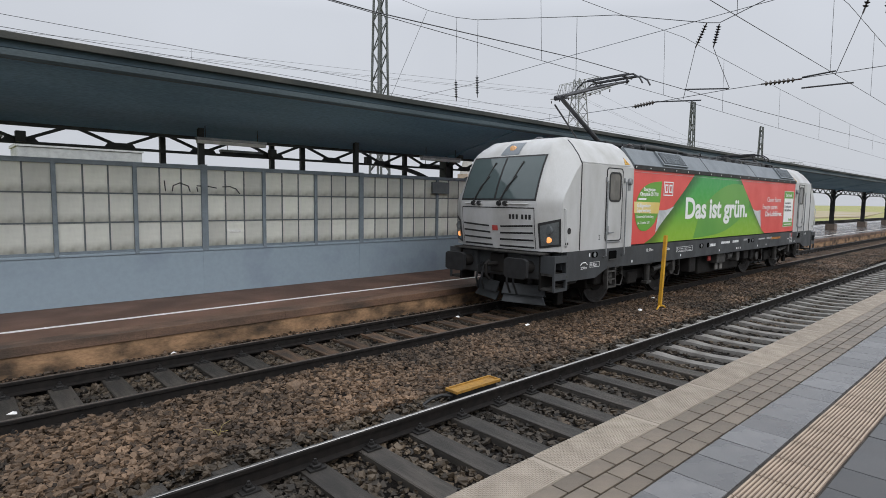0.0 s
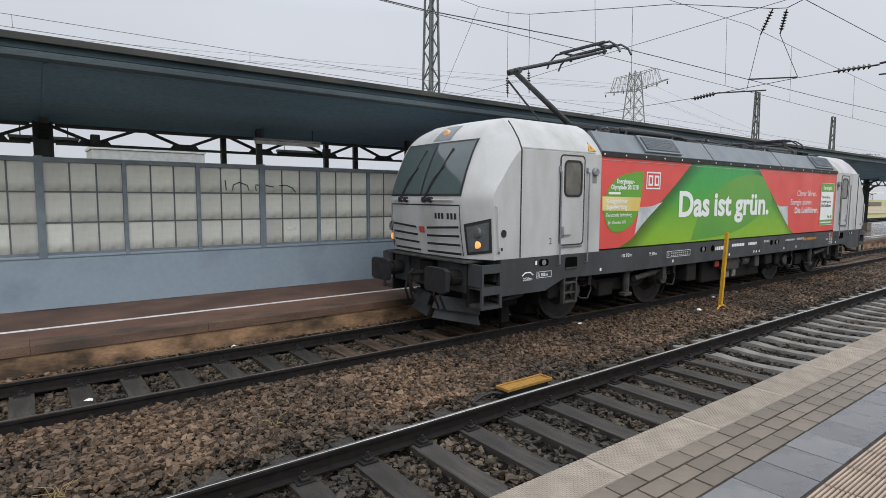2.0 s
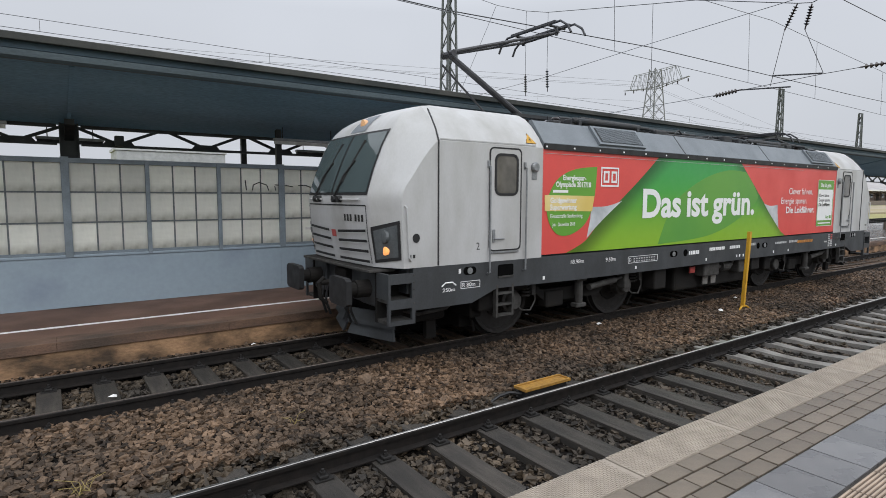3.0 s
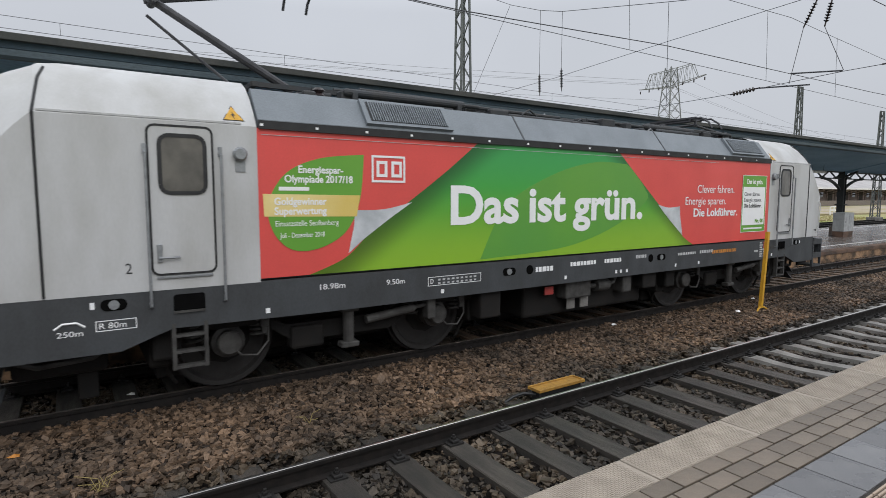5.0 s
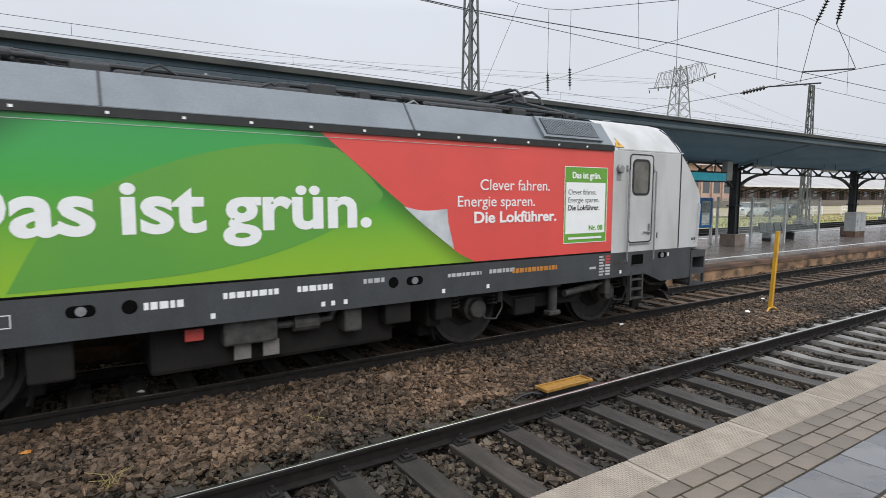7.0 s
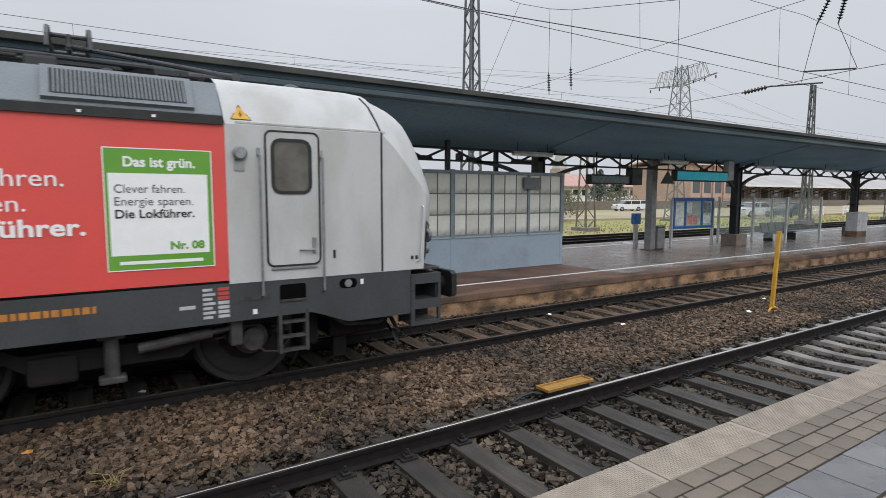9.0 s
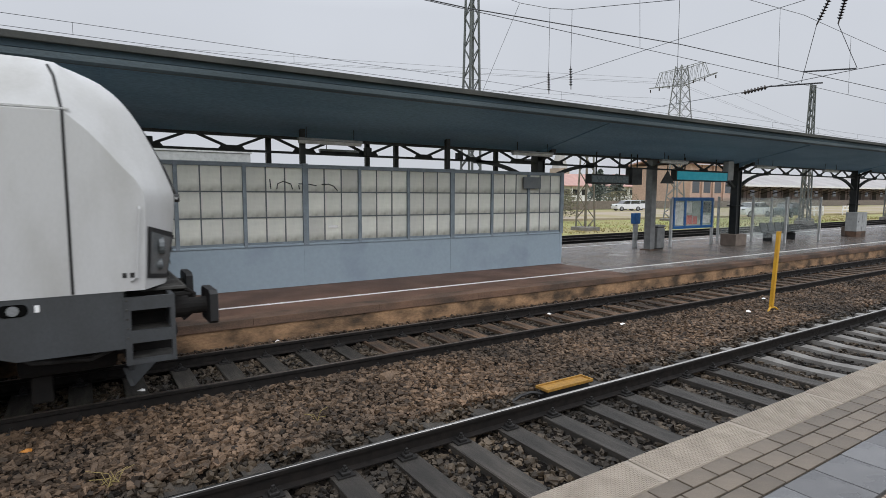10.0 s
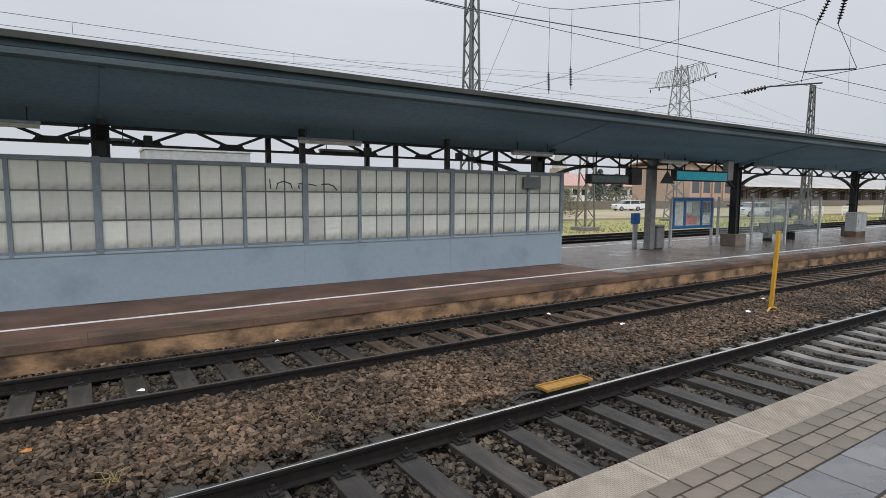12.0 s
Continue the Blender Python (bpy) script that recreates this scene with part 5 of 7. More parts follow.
for bx_, e in ((-4.75, -1), (4.57, 1)):
    bg = new("bogie")
    bg.parent = loco
    bg.location = (bx_, 0, 0)
    for x in (-1.5, 1.5):
        wheelset(bg, x)
    for s in (-1, 1):
        fr = bmesh.new()
        prism(fr, [(-2.2, 0.95), (-1.2, 0.98), (-0.8, 0.75), (0.8, 0.75), (1.2, 0.98), (2.2, 0.95), (2.2, 0.80), (1.1, 0.80), (0.7, 0.52), (-0.7, 0.52), (-1.1, 0.80), (-2.2, 0.80)], "y", s * 0.98, s * 1.14)
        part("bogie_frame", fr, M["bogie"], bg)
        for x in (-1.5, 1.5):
            part("axle_box", lathe(bmesh.new(), [(0.2, s * 0.95), (0.2, s * 1.1), (0.15, s * 1.12), (0.15, s * 1.2), (0.13, s * 1.22)], (x, 0, 0.625), "y", 16), M["bogie_lit"], bg, "axle bearing cover in the lighter, lit grey")
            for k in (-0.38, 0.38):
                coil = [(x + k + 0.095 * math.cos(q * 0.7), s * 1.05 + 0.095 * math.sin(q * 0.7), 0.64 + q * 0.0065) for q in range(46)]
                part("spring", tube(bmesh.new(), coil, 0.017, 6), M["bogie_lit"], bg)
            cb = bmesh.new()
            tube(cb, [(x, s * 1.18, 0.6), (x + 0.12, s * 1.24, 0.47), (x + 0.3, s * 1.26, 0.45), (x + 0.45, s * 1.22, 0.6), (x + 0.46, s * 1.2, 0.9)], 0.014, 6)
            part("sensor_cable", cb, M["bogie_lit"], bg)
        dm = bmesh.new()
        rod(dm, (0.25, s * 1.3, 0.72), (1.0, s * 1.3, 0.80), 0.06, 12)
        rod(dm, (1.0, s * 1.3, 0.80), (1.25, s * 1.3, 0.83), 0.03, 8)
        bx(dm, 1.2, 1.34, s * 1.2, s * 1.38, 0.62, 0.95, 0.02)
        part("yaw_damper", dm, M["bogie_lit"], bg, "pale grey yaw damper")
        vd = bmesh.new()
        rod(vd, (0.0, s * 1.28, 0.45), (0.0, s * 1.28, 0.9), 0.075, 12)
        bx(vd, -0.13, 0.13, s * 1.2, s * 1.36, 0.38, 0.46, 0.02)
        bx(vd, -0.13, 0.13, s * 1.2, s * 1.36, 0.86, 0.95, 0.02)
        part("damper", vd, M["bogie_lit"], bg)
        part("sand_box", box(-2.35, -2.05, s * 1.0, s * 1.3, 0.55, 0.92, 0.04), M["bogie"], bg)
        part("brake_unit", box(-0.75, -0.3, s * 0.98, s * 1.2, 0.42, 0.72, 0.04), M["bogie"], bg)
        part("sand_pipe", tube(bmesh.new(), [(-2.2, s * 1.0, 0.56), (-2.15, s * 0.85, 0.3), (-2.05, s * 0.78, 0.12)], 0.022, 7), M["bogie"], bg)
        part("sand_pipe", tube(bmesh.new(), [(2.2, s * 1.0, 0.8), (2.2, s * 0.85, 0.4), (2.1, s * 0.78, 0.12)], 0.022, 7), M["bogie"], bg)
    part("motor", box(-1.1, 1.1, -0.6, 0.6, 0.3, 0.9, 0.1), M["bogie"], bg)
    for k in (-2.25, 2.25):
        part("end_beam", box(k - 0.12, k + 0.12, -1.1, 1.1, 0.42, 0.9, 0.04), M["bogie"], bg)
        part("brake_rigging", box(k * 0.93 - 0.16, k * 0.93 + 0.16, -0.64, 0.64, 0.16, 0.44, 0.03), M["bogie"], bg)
    for x in (-1.5, 1.5):
        part("gear_case", box(x - 0.45, x + 0.5, -0.58, 0.58, 0.2, 1.0, 0.08), M["bogie"], bg)
        for s in (-1, 1):
            br = bmesh.new()
            bx(br, x + 0.36, x + 0.46, s * 1.2 - 0.03, s * 1.2 + 0.03, 0.78, 0.95, 0.01)
            bx(br, x + 0.38, x + 0.44, s * 1.2 - 0.02, s * 1.2 + 0.02, 0.70, 0.80)
            part("cable_bracket", br, M["bogie_lit"], bg, "cable bracket in the lighter, lit grey")
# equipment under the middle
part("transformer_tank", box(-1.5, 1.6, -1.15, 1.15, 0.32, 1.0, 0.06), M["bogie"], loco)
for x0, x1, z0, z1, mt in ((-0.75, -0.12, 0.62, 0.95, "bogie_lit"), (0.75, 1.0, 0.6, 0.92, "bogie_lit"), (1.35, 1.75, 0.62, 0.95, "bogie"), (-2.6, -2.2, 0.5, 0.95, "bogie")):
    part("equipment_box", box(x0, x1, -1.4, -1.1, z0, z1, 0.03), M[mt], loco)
for x in (-0.62, -0.28):
    part("pale_tag", box(x, x + 0.2, -1.3, -1.27, 0.42, 0.62, 0.01), M["sleeper_concrete"], loco)
part("red_lid", box(-1.15, -0.95, -1.3, -1.26, 0.72, 0.86, 0.01), M["decal_red"], loco)
ac = bmesh.new()
rod(ac, (0.1, -1.28, 0.78), (0.42, -1.28, 0.78), 0.11, 14)
tube(ac, [(-0.12, -1.28, 0.78), (0.1, -1.28, 0.78)], 0.045, 8)
tube(ac, [(0.42, -1.28, 0.78), (0.6, -1.28, 0.8), (0.66, -1.28, 0.92)], 0.045, 8)
part("air_filter", ac, M["bogie_lit"], loco, "grey pipework with a filter drum")

# roof equipment and pantographs
eq = bmesh.new()
for x0, x1, y0, y1, z1 in ((-5.6, -3.0, -0.9, 0.9, 3.62), (-2.2, 2.2, -0.8, 0.8, 3.66), (3.0, 5.5, -0.9, 0.9, 3.62)):
    bx(eq, x0, x1, y0, y1, 3.45, z1, 0.03)
part("roof_deck", eq, M["roof_dark"], loco, "sooty roof equipment")
for x, y in ((-4.9, -0.75), (-4.9, 0.75), (-3.2, -0.75), (-3.2, 0.75), (3.2, -0.75), (3.2, 0.75), (4.9, -0.75), (4.9, 0.75), (-1.5, -0.6), (-0.6, -0.6), (0.6, -0.6), (1.6, -0.6)):
    ins = bmesh.new()
    lathe(ins, [(0.05 if k % 2 else 0.085, 3.6 + k * 0.035) for k in range(8)], (x, y, 0), "z", 12)
    part("roof_insulator", ins, M["insulator"], loco)
rr_ = random.Random(12)
for k in range(46):
    x = rr_.uniform(-5.6, 5.1)
    y = rr_.uniform(-1.0, 0.2)
    h = rr_.uniform(0.06, 0.2)
    w = rr_.uniform(0.15, 0.5)
    mt = "roof_dark" if k % 9 else "handrail"
    part("roof_cable", tube(bmesh.new(), [(x, y, 3.6), (x + w * 0.15, y, 3.6 + h), (x + w * 0.5, y + 0.03, 3.66 + h * 1.15), (x + w * 0.85, y + 0.05, 3.6 + h), (x + w, y + 0.05, 3.6)], 0.016, 6), M[mt], loco)
for k in range(32):
    x = -5.4 + k * 0.34 + rr_.uniform(-0.15, 0.15)
    y = rr_.uniform(-1.0, -0.55)
    w, h = rr_.uniform(0.06, 0.2), rr_.uniform(0.06, 0.24)
    part("roof_box", box(x - w, x + w, y - 0.1, y + 0.1, 3.5, 3.62 + h, 0.025), M["roof_dark"], loco)
for x0, x1, z in ((-4.4, -2.5, 3.86), (-2.6, -0.4, 3.80), (0.2, 2.6, 3.80), (2.4, 5.2, 3.84)):
    part("roof_pipe", tube(bmesh.new(), [(x0, -0.85, z - 0.2), (x0 + 0.06, -0.85, z), (x1 - 0.06, -0.85, z - 0.02), (x1, -0.85, z - 0.22)], 0.03, 8), M["roof_dark"], loco)
for x0, x1, y, z, r in ((-4.6, -2.3, -0.9, 3.80, 0.055), (-3.9, -2.0, -0.78, 3.72, 0.07), (-1.7, 1.2, -0.92, 3.70, 0.05), (1.9, 3.9, -0.85, 3.80, 0.055), (2.2, 3.6, -0.95, 3.72, 0.045)):
    part("roof_cylinder", lathe(bmesh.new(), [(r * 0.6, x0), (r, x0 + 0.04), (r, x1 - 0.3), (r * 0.5, x1 - 0.27), (r * 0.5, x1)], (0, y, z), "x", 12), M["roof_dark"], loco)
    for k in (x0 + 0.15, x1 - 0.4):
        part("cylinder_bracket", box(k - 0.04, k + 0.04, y - 0.06, y + 0.06, 3.5, z, 0.01), M["roof_dark"], loco)
part("roof_busbar", tube(bmesh.new(), [(-4.6, -0.55, 3.88), (-2.5, -0.55, 3.9), (-2.2, -0.55, 3.82), (2.3, -0.55, 3.82), (2.6, -0.55, 3.9), (4.6, -0.55, 3.88)], 0.025, 8), M["roof_dark"], loco)


def pantograph(x, d, raised, label):
    """d: the way the knee points along the loco."""
    p = new("pantograph")
    p.parent = loco
    p.location = (x, 0, 3.84)
    tagged(p, label)
    base = bmesh.new()
    for y in (-0.55, 0.55):
        beam(base, (-0.85, y, 0), (0.85, y, 0), 0.06, 0.06)
    for k in (-0.8, 0, 0.8):
        beam(base, (k, -0.6, 0), (k, 0.6, 0), 0.07, 0.06)
    part("base_frame", base, M["roof_dark"], p)
    foot = Vector((d * 0.1, 0, 0.05))
    if raised:
        knee, head = Vector((d * 1.88, 0, 1.0)), Vector((-d * 0.30, 0, 1.63))
    else:
        knee, head = Vector((d * 1.5, 0, 0.12)), Vector((-d * 0.35, 0, 0.2))
    part("lower_arm", rod(bmesh.new(), foot, knee, 0.062, 10, 0.05), M["wire"], p)
    part("control_rod", rod(bmesh.new(), foot + Vector((d * 0.75, 0.12, -0.03)), knee + Vector((d * 0.06, 0.12, -0.16)), 0.02, 8), M["wire"], p)
    up_arm = bmesh.new()
    for s in (-1, 1):
        rod(up_arm, knee + Vector((d * 0.08, s * 0.1, 0)), head + Vector((0, s * 0.42, 0)), 0.034, 8, 0.026)
    rod(up_arm, knee + Vector((0, -0.16, 0)), knee + Vector((0, 0.16, 0)), 0.06, 10)
    rod(up_arm, head + Vector((0, -0.5, 0)), head + Vector((0, 0.5, 0)), 0.028, 8)
    rod(up_arm, knee.lerp(head, 0.55) + Vector((0, -0.3, 0)), knee.lerp(head, 0.55) + Vector((0, 0.3, 0)), 0.02, 8)
    part("upper_arm", up_arm, M["wire"], p)
    hd = bmesh.new()
    for k in (-0.19, 0.19):
        c_ = head + Vector((k, 0, 0.12))
        tube(hd, [c_ + Vector((0, -0.98, -0.26)), c_ + Vector((0, -0.9, -0.12)), c_ + Vector((0, -0.72, 0)), c_ + Vector((0, 0.72, 0)), c_ + Vector((0, 0.9, -0.12)), c_ + Vector((0, 0.98, -0.26))], 0.022, 8)
        beam(hd, c_ + Vector((0, -0.6, 0.02)), c_ + Vector((0, 0.6, 0.02)), 0.05, 0.04)
    for y in (-0.45, 0.45):
        rod(hd, head + Vector((-0.22, y, 0.1)), head + Vector((0.22, y, 0.1)), 0.025, 8)
        rod(hd, head + Vector((0, y, -0.05)), head + Vector((0, y, 0.12)), 0.03, 8)
    part("collector_head", hd, M["wire"], p, "collector head with contact strips")


pantograph(-4.9, -1, True, "raised single-arm pantograph")
pantograph(4.7, 1, False, "lowered single-arm pantograph")


# ---------------------------------------------------------------- things by the track
vb = thing("track_sensor_box", "black trackside box with a dirty yellow lid beside the rail", "sensor box", (5.15, 5.02, -0.16))
part("box_body", box(-0.37, 0.37, -0.075, 0.075, -0.03, 0.115, 0.012), M["black"], vb)
lid = bmesh.new()
prism(lid, [(-0.40, -0.10), (0.40, -0.10), (0.40, 0.10), (-0.40, 0.10)], "z", 0.11, 0.128)
bx(lid, -0.41, 0.41, -0.11, -0.09, 0.112, 0.150, 0.004)
bx(lid, -0.41, 0.41, 0.09, 0.11, 0.112, 0.150, 0.004)
bx(lid, -0.41, -0.39, -0.09, 0.09, 0.112, 0.150, 0.004)
bx(lid, 0.39, 0.41, -0.09, 0.09, 0.112, 0.150, 0.004)
part("lid", lid, M["yellow_lid"], vb, "shallow dirty yellow lid")
part("cable", tube(bmesh.new(), [(-0.37, 0.0, 0.06), (-0.5, 0.08, 0.08), (-0.62, 0.14, 0.04), (-0.75, 0.16, -0.02)], 0.02, 7), M["black"], vb)
part("clamp", box(-0.05, 0.05, -0.36, -0.07, 0.0, 0.03), M["iron"], vb)

yp = thing("marker_post", "yellow painted steel marker post on hooped feet", "marker post", (12.72, 6.24, -0.16))
part("shaft", prism(bmesh.new(), [(-0.037, 0.09), (0.037, 0.09), (0.175, 1.78), (0.10, 1.78)], "y", -0.035, 0.035), M["yellow"], yp)
hoop = bmesh.new()
for s in (-1, 1):
    tube(hoop, [(0, 0, 0.10), (s * 0.08, -0.02, 0.10), (s * 0.16, -0.03, 0.07), (s * 0.21, -0.04, 0.02), (s * 0.22, -0.04, -0.04)], 0.022, 7)
part("hoop_foot", hoop, M["yellow"], yp)

for x, y, z, r, name, lab, mt in ((8.73, 7.02, -0.11, 0.10, "paper_scrap", "scrap of white paper on the ballast", "white_line"), (0.55, 7.95, -0.15, 0.06, "paper_scrap", "crumpled pale paper between the rails", "white_line"), (2.7, 9.3, -0.11, 0.05, "paper_scrap", "small white scrap beside the rail", "white_line"), (8.3, 8.6, -0.15, 0.06, "paper_scrap", "scrap of white paper on the ballast", "white_line"), (12.0, 6.35, -0.1, 0.08, "paper_scrap", "scrap of white paper on the ballast", "white_line"), (-0.55, 6.55, -0.12, 0.06, "fruit_peel", "orange peel lying on the stones", "orange"), (13.9, 7.0, -0.12, 0.09, "paper_scrap", "scrap of white paper on the ballast", "white_line")):
    rnd = random.Random(int(x * 100))
    bm = bmesh.new()
    n = 7
    ring = [bm.verts.new((r * math.cos(2 * math.pi * i / n) * rnd.uniform(0.6, 1.2), r * 0.6 * math.sin(2 * math.pi * i / n) * rnd.uniform(0.6, 1.2), rnd.uniform(0, 0.03))) for i in range(n)]
    top = bm.verts.new((0, 0, 0.045))
    for i in range(n):
        bm.faces.new((ring[i], ring[(i + 1) % n], top))
    bm.faces.new(ring[::-1])
    o = part(name, bm, M[mt])
    o.location = (x, y, z)
    tagged(o, lab, "litter")
for x, y, z, r in ((3.42, 6.62, -0.10, 0.13), (3.05, 6.7, -0.12, 0.08)):
    bm = bmesh.new()
    bmesh.ops.create_icosphere(bm, subdivisions=1, radius=r)
    rnd = random.Random(int(r * 1000))
    for v in bm.verts:
        v.co = Vector((v.co.x, v.co.y * 0.8, v.co.z * 0.75)) * rnd.uniform(0.75, 1.15)
    o = part("rock", bm, M["stones"])
    o.location = (x, y, z)
    tagged(o, "large brown stone lying on the ballast", "stone")
M["straw"] = material("dry_straw", (0.26, 0.2, 0.07), 0.7, scale=20, grain=80, bump=0)
for gx, gy, n in ((0.12, 5.42, 16), (2.1, 5.8, 4)):
    bm = bmesh.new()
    rnd = random.Random(int(gx * 100) + 7)
    for k in range(n):
        a, l = rnd.uniform(0, 6.28), rnd.uniform(0.08, 0.24)
        p = Vector((rnd.uniform(-0.04, 0.04), rnd.uniform(-0.03, 0.03), 0))
        m_ = p + Vector((math.cos(a) * l * 0.35, math.sin(a) * l * 0.35, l * 0.6))
        e_ = p + Vector((math.cos(a) * l * 0.95, math.sin(a) * l * 0.95, l * 0.62))
        tube(bm, [p, m_, e_], 0.0035, 4)
    o = part("dry_grass_tuft", bm, M["straw"])
    o.location = (gx, gy, -0.15)
    tagged(o, "tuft of dry yellow grass in the ballast", "grass tuft")

# ---------------------------------------------------------------- things on the far platform
M.update({
    "sign_blue": material("blue_frame_paint", (0.02, 0.15, 0.45), 0.4, scale=5, bump=0.03),
    "screen_teal": glow("lit_teal_display", (0.0, 0.17, 0.22), 0.6),
    "screen_dark": material("dark_display_glass", (0.07, 0.105, 0.12), 0.2, bump=0),
    "paper": material("pale_paper", (0.78, 0.79, 0.75), 0.6, scale=6, bump=0),
    "paper_red": material("red_print", (0.65, 0.12, 0.09), 0.6, bump=0),
    "paper_green": material("green_print", (0.40, 0.47, 0.40), 0.6, bump=0),
    "pane": clear("clear_shelter_glass", (0.93, 0.96, 0.95)),
    "grey_paint": material("grey_cabinet_paint", (0.42, 0.43, 0.43), 0.5, scale=4, grain=60, bump=0.05),
    "bin": material("dull_grey_steel_bin", (0.23, 0.235, 0.235), 0.45, 0.3, scale=5),
    "car_white": material("white_car_paint", (0.7, 0.71, 0.72), 0.2, bump=0, spread=0.02),
    "car_teal": material("dark_teal_car_paint", (0.03, 0.06, 0.07), 0.2, bump=0, spread=0.02),
    # distant brick and roof colours are paled to hold the haze before them
    "brick_pale": material("weathered_brick_wall", (0.42, 0.33, 0.28), 0.85, second=(0.34, 0.275, 0.24), scale=0.25, grain=3, bump=0.2, spread=0.15),
    "brick_orange": material("orange_brick_wall", (0.52, 0.36, 0.28), 0.85, second=(0.45, 0.32, 0.26), scale=0.25, grain=3, bump=0.2, spread=0.12),
    "plaster": material("pale_plaster", (0.74, 0.73, 0.71), 0.8, second=(0.66, 0.65, 0.63), scale=0.3, grain=4, bump=0.1),
    "roof_tile": material("red_roof_tiles", (0.48, 0.29, 0.25), 0.8, second=(0.41, 0.26, 0.23), scale=0.5, grain=8, bump=0.3),
    "roof_sheet": material("pale_roof_sheeting", (0.42, 0.405, 0.40), 0.9, spec=0.05, second=(0.35, 0.335, 0.33), scale=0.2, grain=4, bump=0.1),
    "leaf": material("dark_conifer_foliage", (0.11, 0.13, 0.11), 0.8, second=(0.12, 0.14, 0.12), scale=0.6, grain=5, island=0.4),
    "leaf_bush": material("winter_bush", (0.10, 0.10, 0.055), 0.85, second=(0.14, 0.12, 0.07), scale=0.6, grain=5, island=0.4),
    "bark": material("grey_bark", (0.1, 0.085, 0.07), 0.85, scale=4, grain=30),
    "mast": material("weathered_green_grey_mast", (0.13, 0.14, 0.135), 0.6, 0.2, second=(0.10, 0.105, 0.10), scale=2, grain=30),
    "mast_rust": material("lichen_covered_mast", (0.17, 0.18, 0.14), 0.7, 0.1, second=(0.16, 0.12, 0.09), scale=2, grain=30),
    "seat": material("dark_mesh_seat_paint", (0.075, 0.085, 0.085), 0.45, scale=6, bump=0.05),
    "post_pale": material("pale_post_coating", (0.5, 0.51, 0.51), 0.45, scale=6, grain=60, bump=0.05),
    "ashlar": material("grey_brown_concrete", (0.19, 0.155, 0.13), 0.7, second=(0.14, 0.115, 0.10), scale=3, grain=50, bump=0.2),
    # paler than the mast steel, so distance haze sits in the colour
    "pylon": material("galvanised_pylon_steel", (0.22, 0.23, 0.23), 0.6, 0.2, scale=1, grain=12, bump=0),
    # gravel brightened too, with haze put into its base colour
    "yard": material("gravel_yard", (0.35, 0.29, 0.235), 0.85, second=(0.29, 0.25, 0.12), scale=0.12, grain=5, bump=0.3),
})

nb = thing("notice_board", "blue framed glass notice board with timetables on grey legs", "notice board", (20.6, 14.3, FP))
for x in (0.0, 2.95):
    part("leg", box(x - 0.05, x + 0.05, -0.05, 0.05, 0, 2.02, 0.008), M["post_pale"], nb)
part("back_panel", box(0.06, 2.89, -0.03, 0.05, 0.78, 2.02), M["paper_green"], nb)
bm = bmesh.new()
for a in ((0.06, 2.89, 0.74, 0.86), (0.06, 2.89, 1.92, 2.06), (0.06, 0.16, 0.86, 1.92), (2.79, 2.89, 0.86, 1.92), (0.80, 0.92, 0.86, 1.92), (2.0, 2.12, 0.86, 1.92)):
    bx(bm, a[0], a[1], -0.07, 0.06, a[2], a[3])
part("frame", bm, M["sign_blue"], nb, "blue metal frame")
for x0, x1, z0, z1, mt in ((0.2, 0.76, 0.9, 1.85, "paper"), (0.98, 1.35, 1.4, 1.85, "paper"), (1.4, 1.95, 1.35, 1.8, "paper_green"), (1.0, 1.4, 0.92, 1.3, "paper_red"), (1.45, 1.75, 0.92, 1.25, "paper_red"), (2.18, 2.7, 0.95, 1.3, "paper"), (2.2, 2.74, 1.4, 1.85, "screen_dark")):
    part("poster", box(x0, x1, -0.04, -0.032, z0, z1), M[mt], nb)
part("glass", box(0.16, 2.79, -0.062, -0.056, 0.86, 1.92), M["pane"], nb).visible_shadow = False

lb2 = thing("litter_bin", "grey steel litter bin beside the post", "litter bin", (19.35, 14.05, FP))
part("body", box(-0.24, 0.24, -0.2, 0.2, 0.04, 0.86, 0.03), M["bin"], lb2)
part("hood", box(-0.26, 0.26, -0.22, 0.22, 0.88, 0.97, 0.03), M["bin"], lb2)
part("neck", box(-0.2, 0.2, -0.18, 0.18, 0.86, 0.88), M["black"], lb2)
part("foot", box(-0.2, 0.2, -0.16, 0.16, 0, 0.04), M["iron"], lb2)
gp = thing("lamp_column", "pale grey steel column up to the canopy", "column", (18.75, 13.95, FP), kind="structure")
part("shaft", box(-0.15, 0.15, -0.15, 0.15, 0, 3.6, 0.02), M["bin"], gp)
part("foot_plate", box(-0.24, 0.24, -0.24, 0.24, 0, 0.04), M["kerb"], gp)
bb = thing("ticket_stamper", "blue ticket stamping box on a pale post", "ticket box", (19.1, 14.9, FP))
part("post", box(-0.09, 0.09, -0.06, 0.06, 0, 1.15, 0.01), M["post_pale"], bb)
part("casing", box(-0.17, 0.17, -0.12, 0.12, 0.98, 1.42, 0.03), M["sign_blue"], bb)


def hung(name, label, cat, x0, x1, z0, z1, y, depth, mat, face=None):
    t = thing(name, label, cat, (x0, y, 0))
    w = x1 - x0
    part("casing", box(0, w, -depth, depth, z0, z1, 0.02), mat, t)
    if face:
        part("screen", box(0.06, w - 0.06, -depth - 0.006, -depth, z0 + 0.05, z1 - 0.05), face, t, "display face")
    for k in (0.2 * w, 0.8 * w):
        part("hanger", rod(bmesh.new(), (k, 0, z1), (k, 0, 3.95), 0.025), M["steel_dark"], t)
    return t


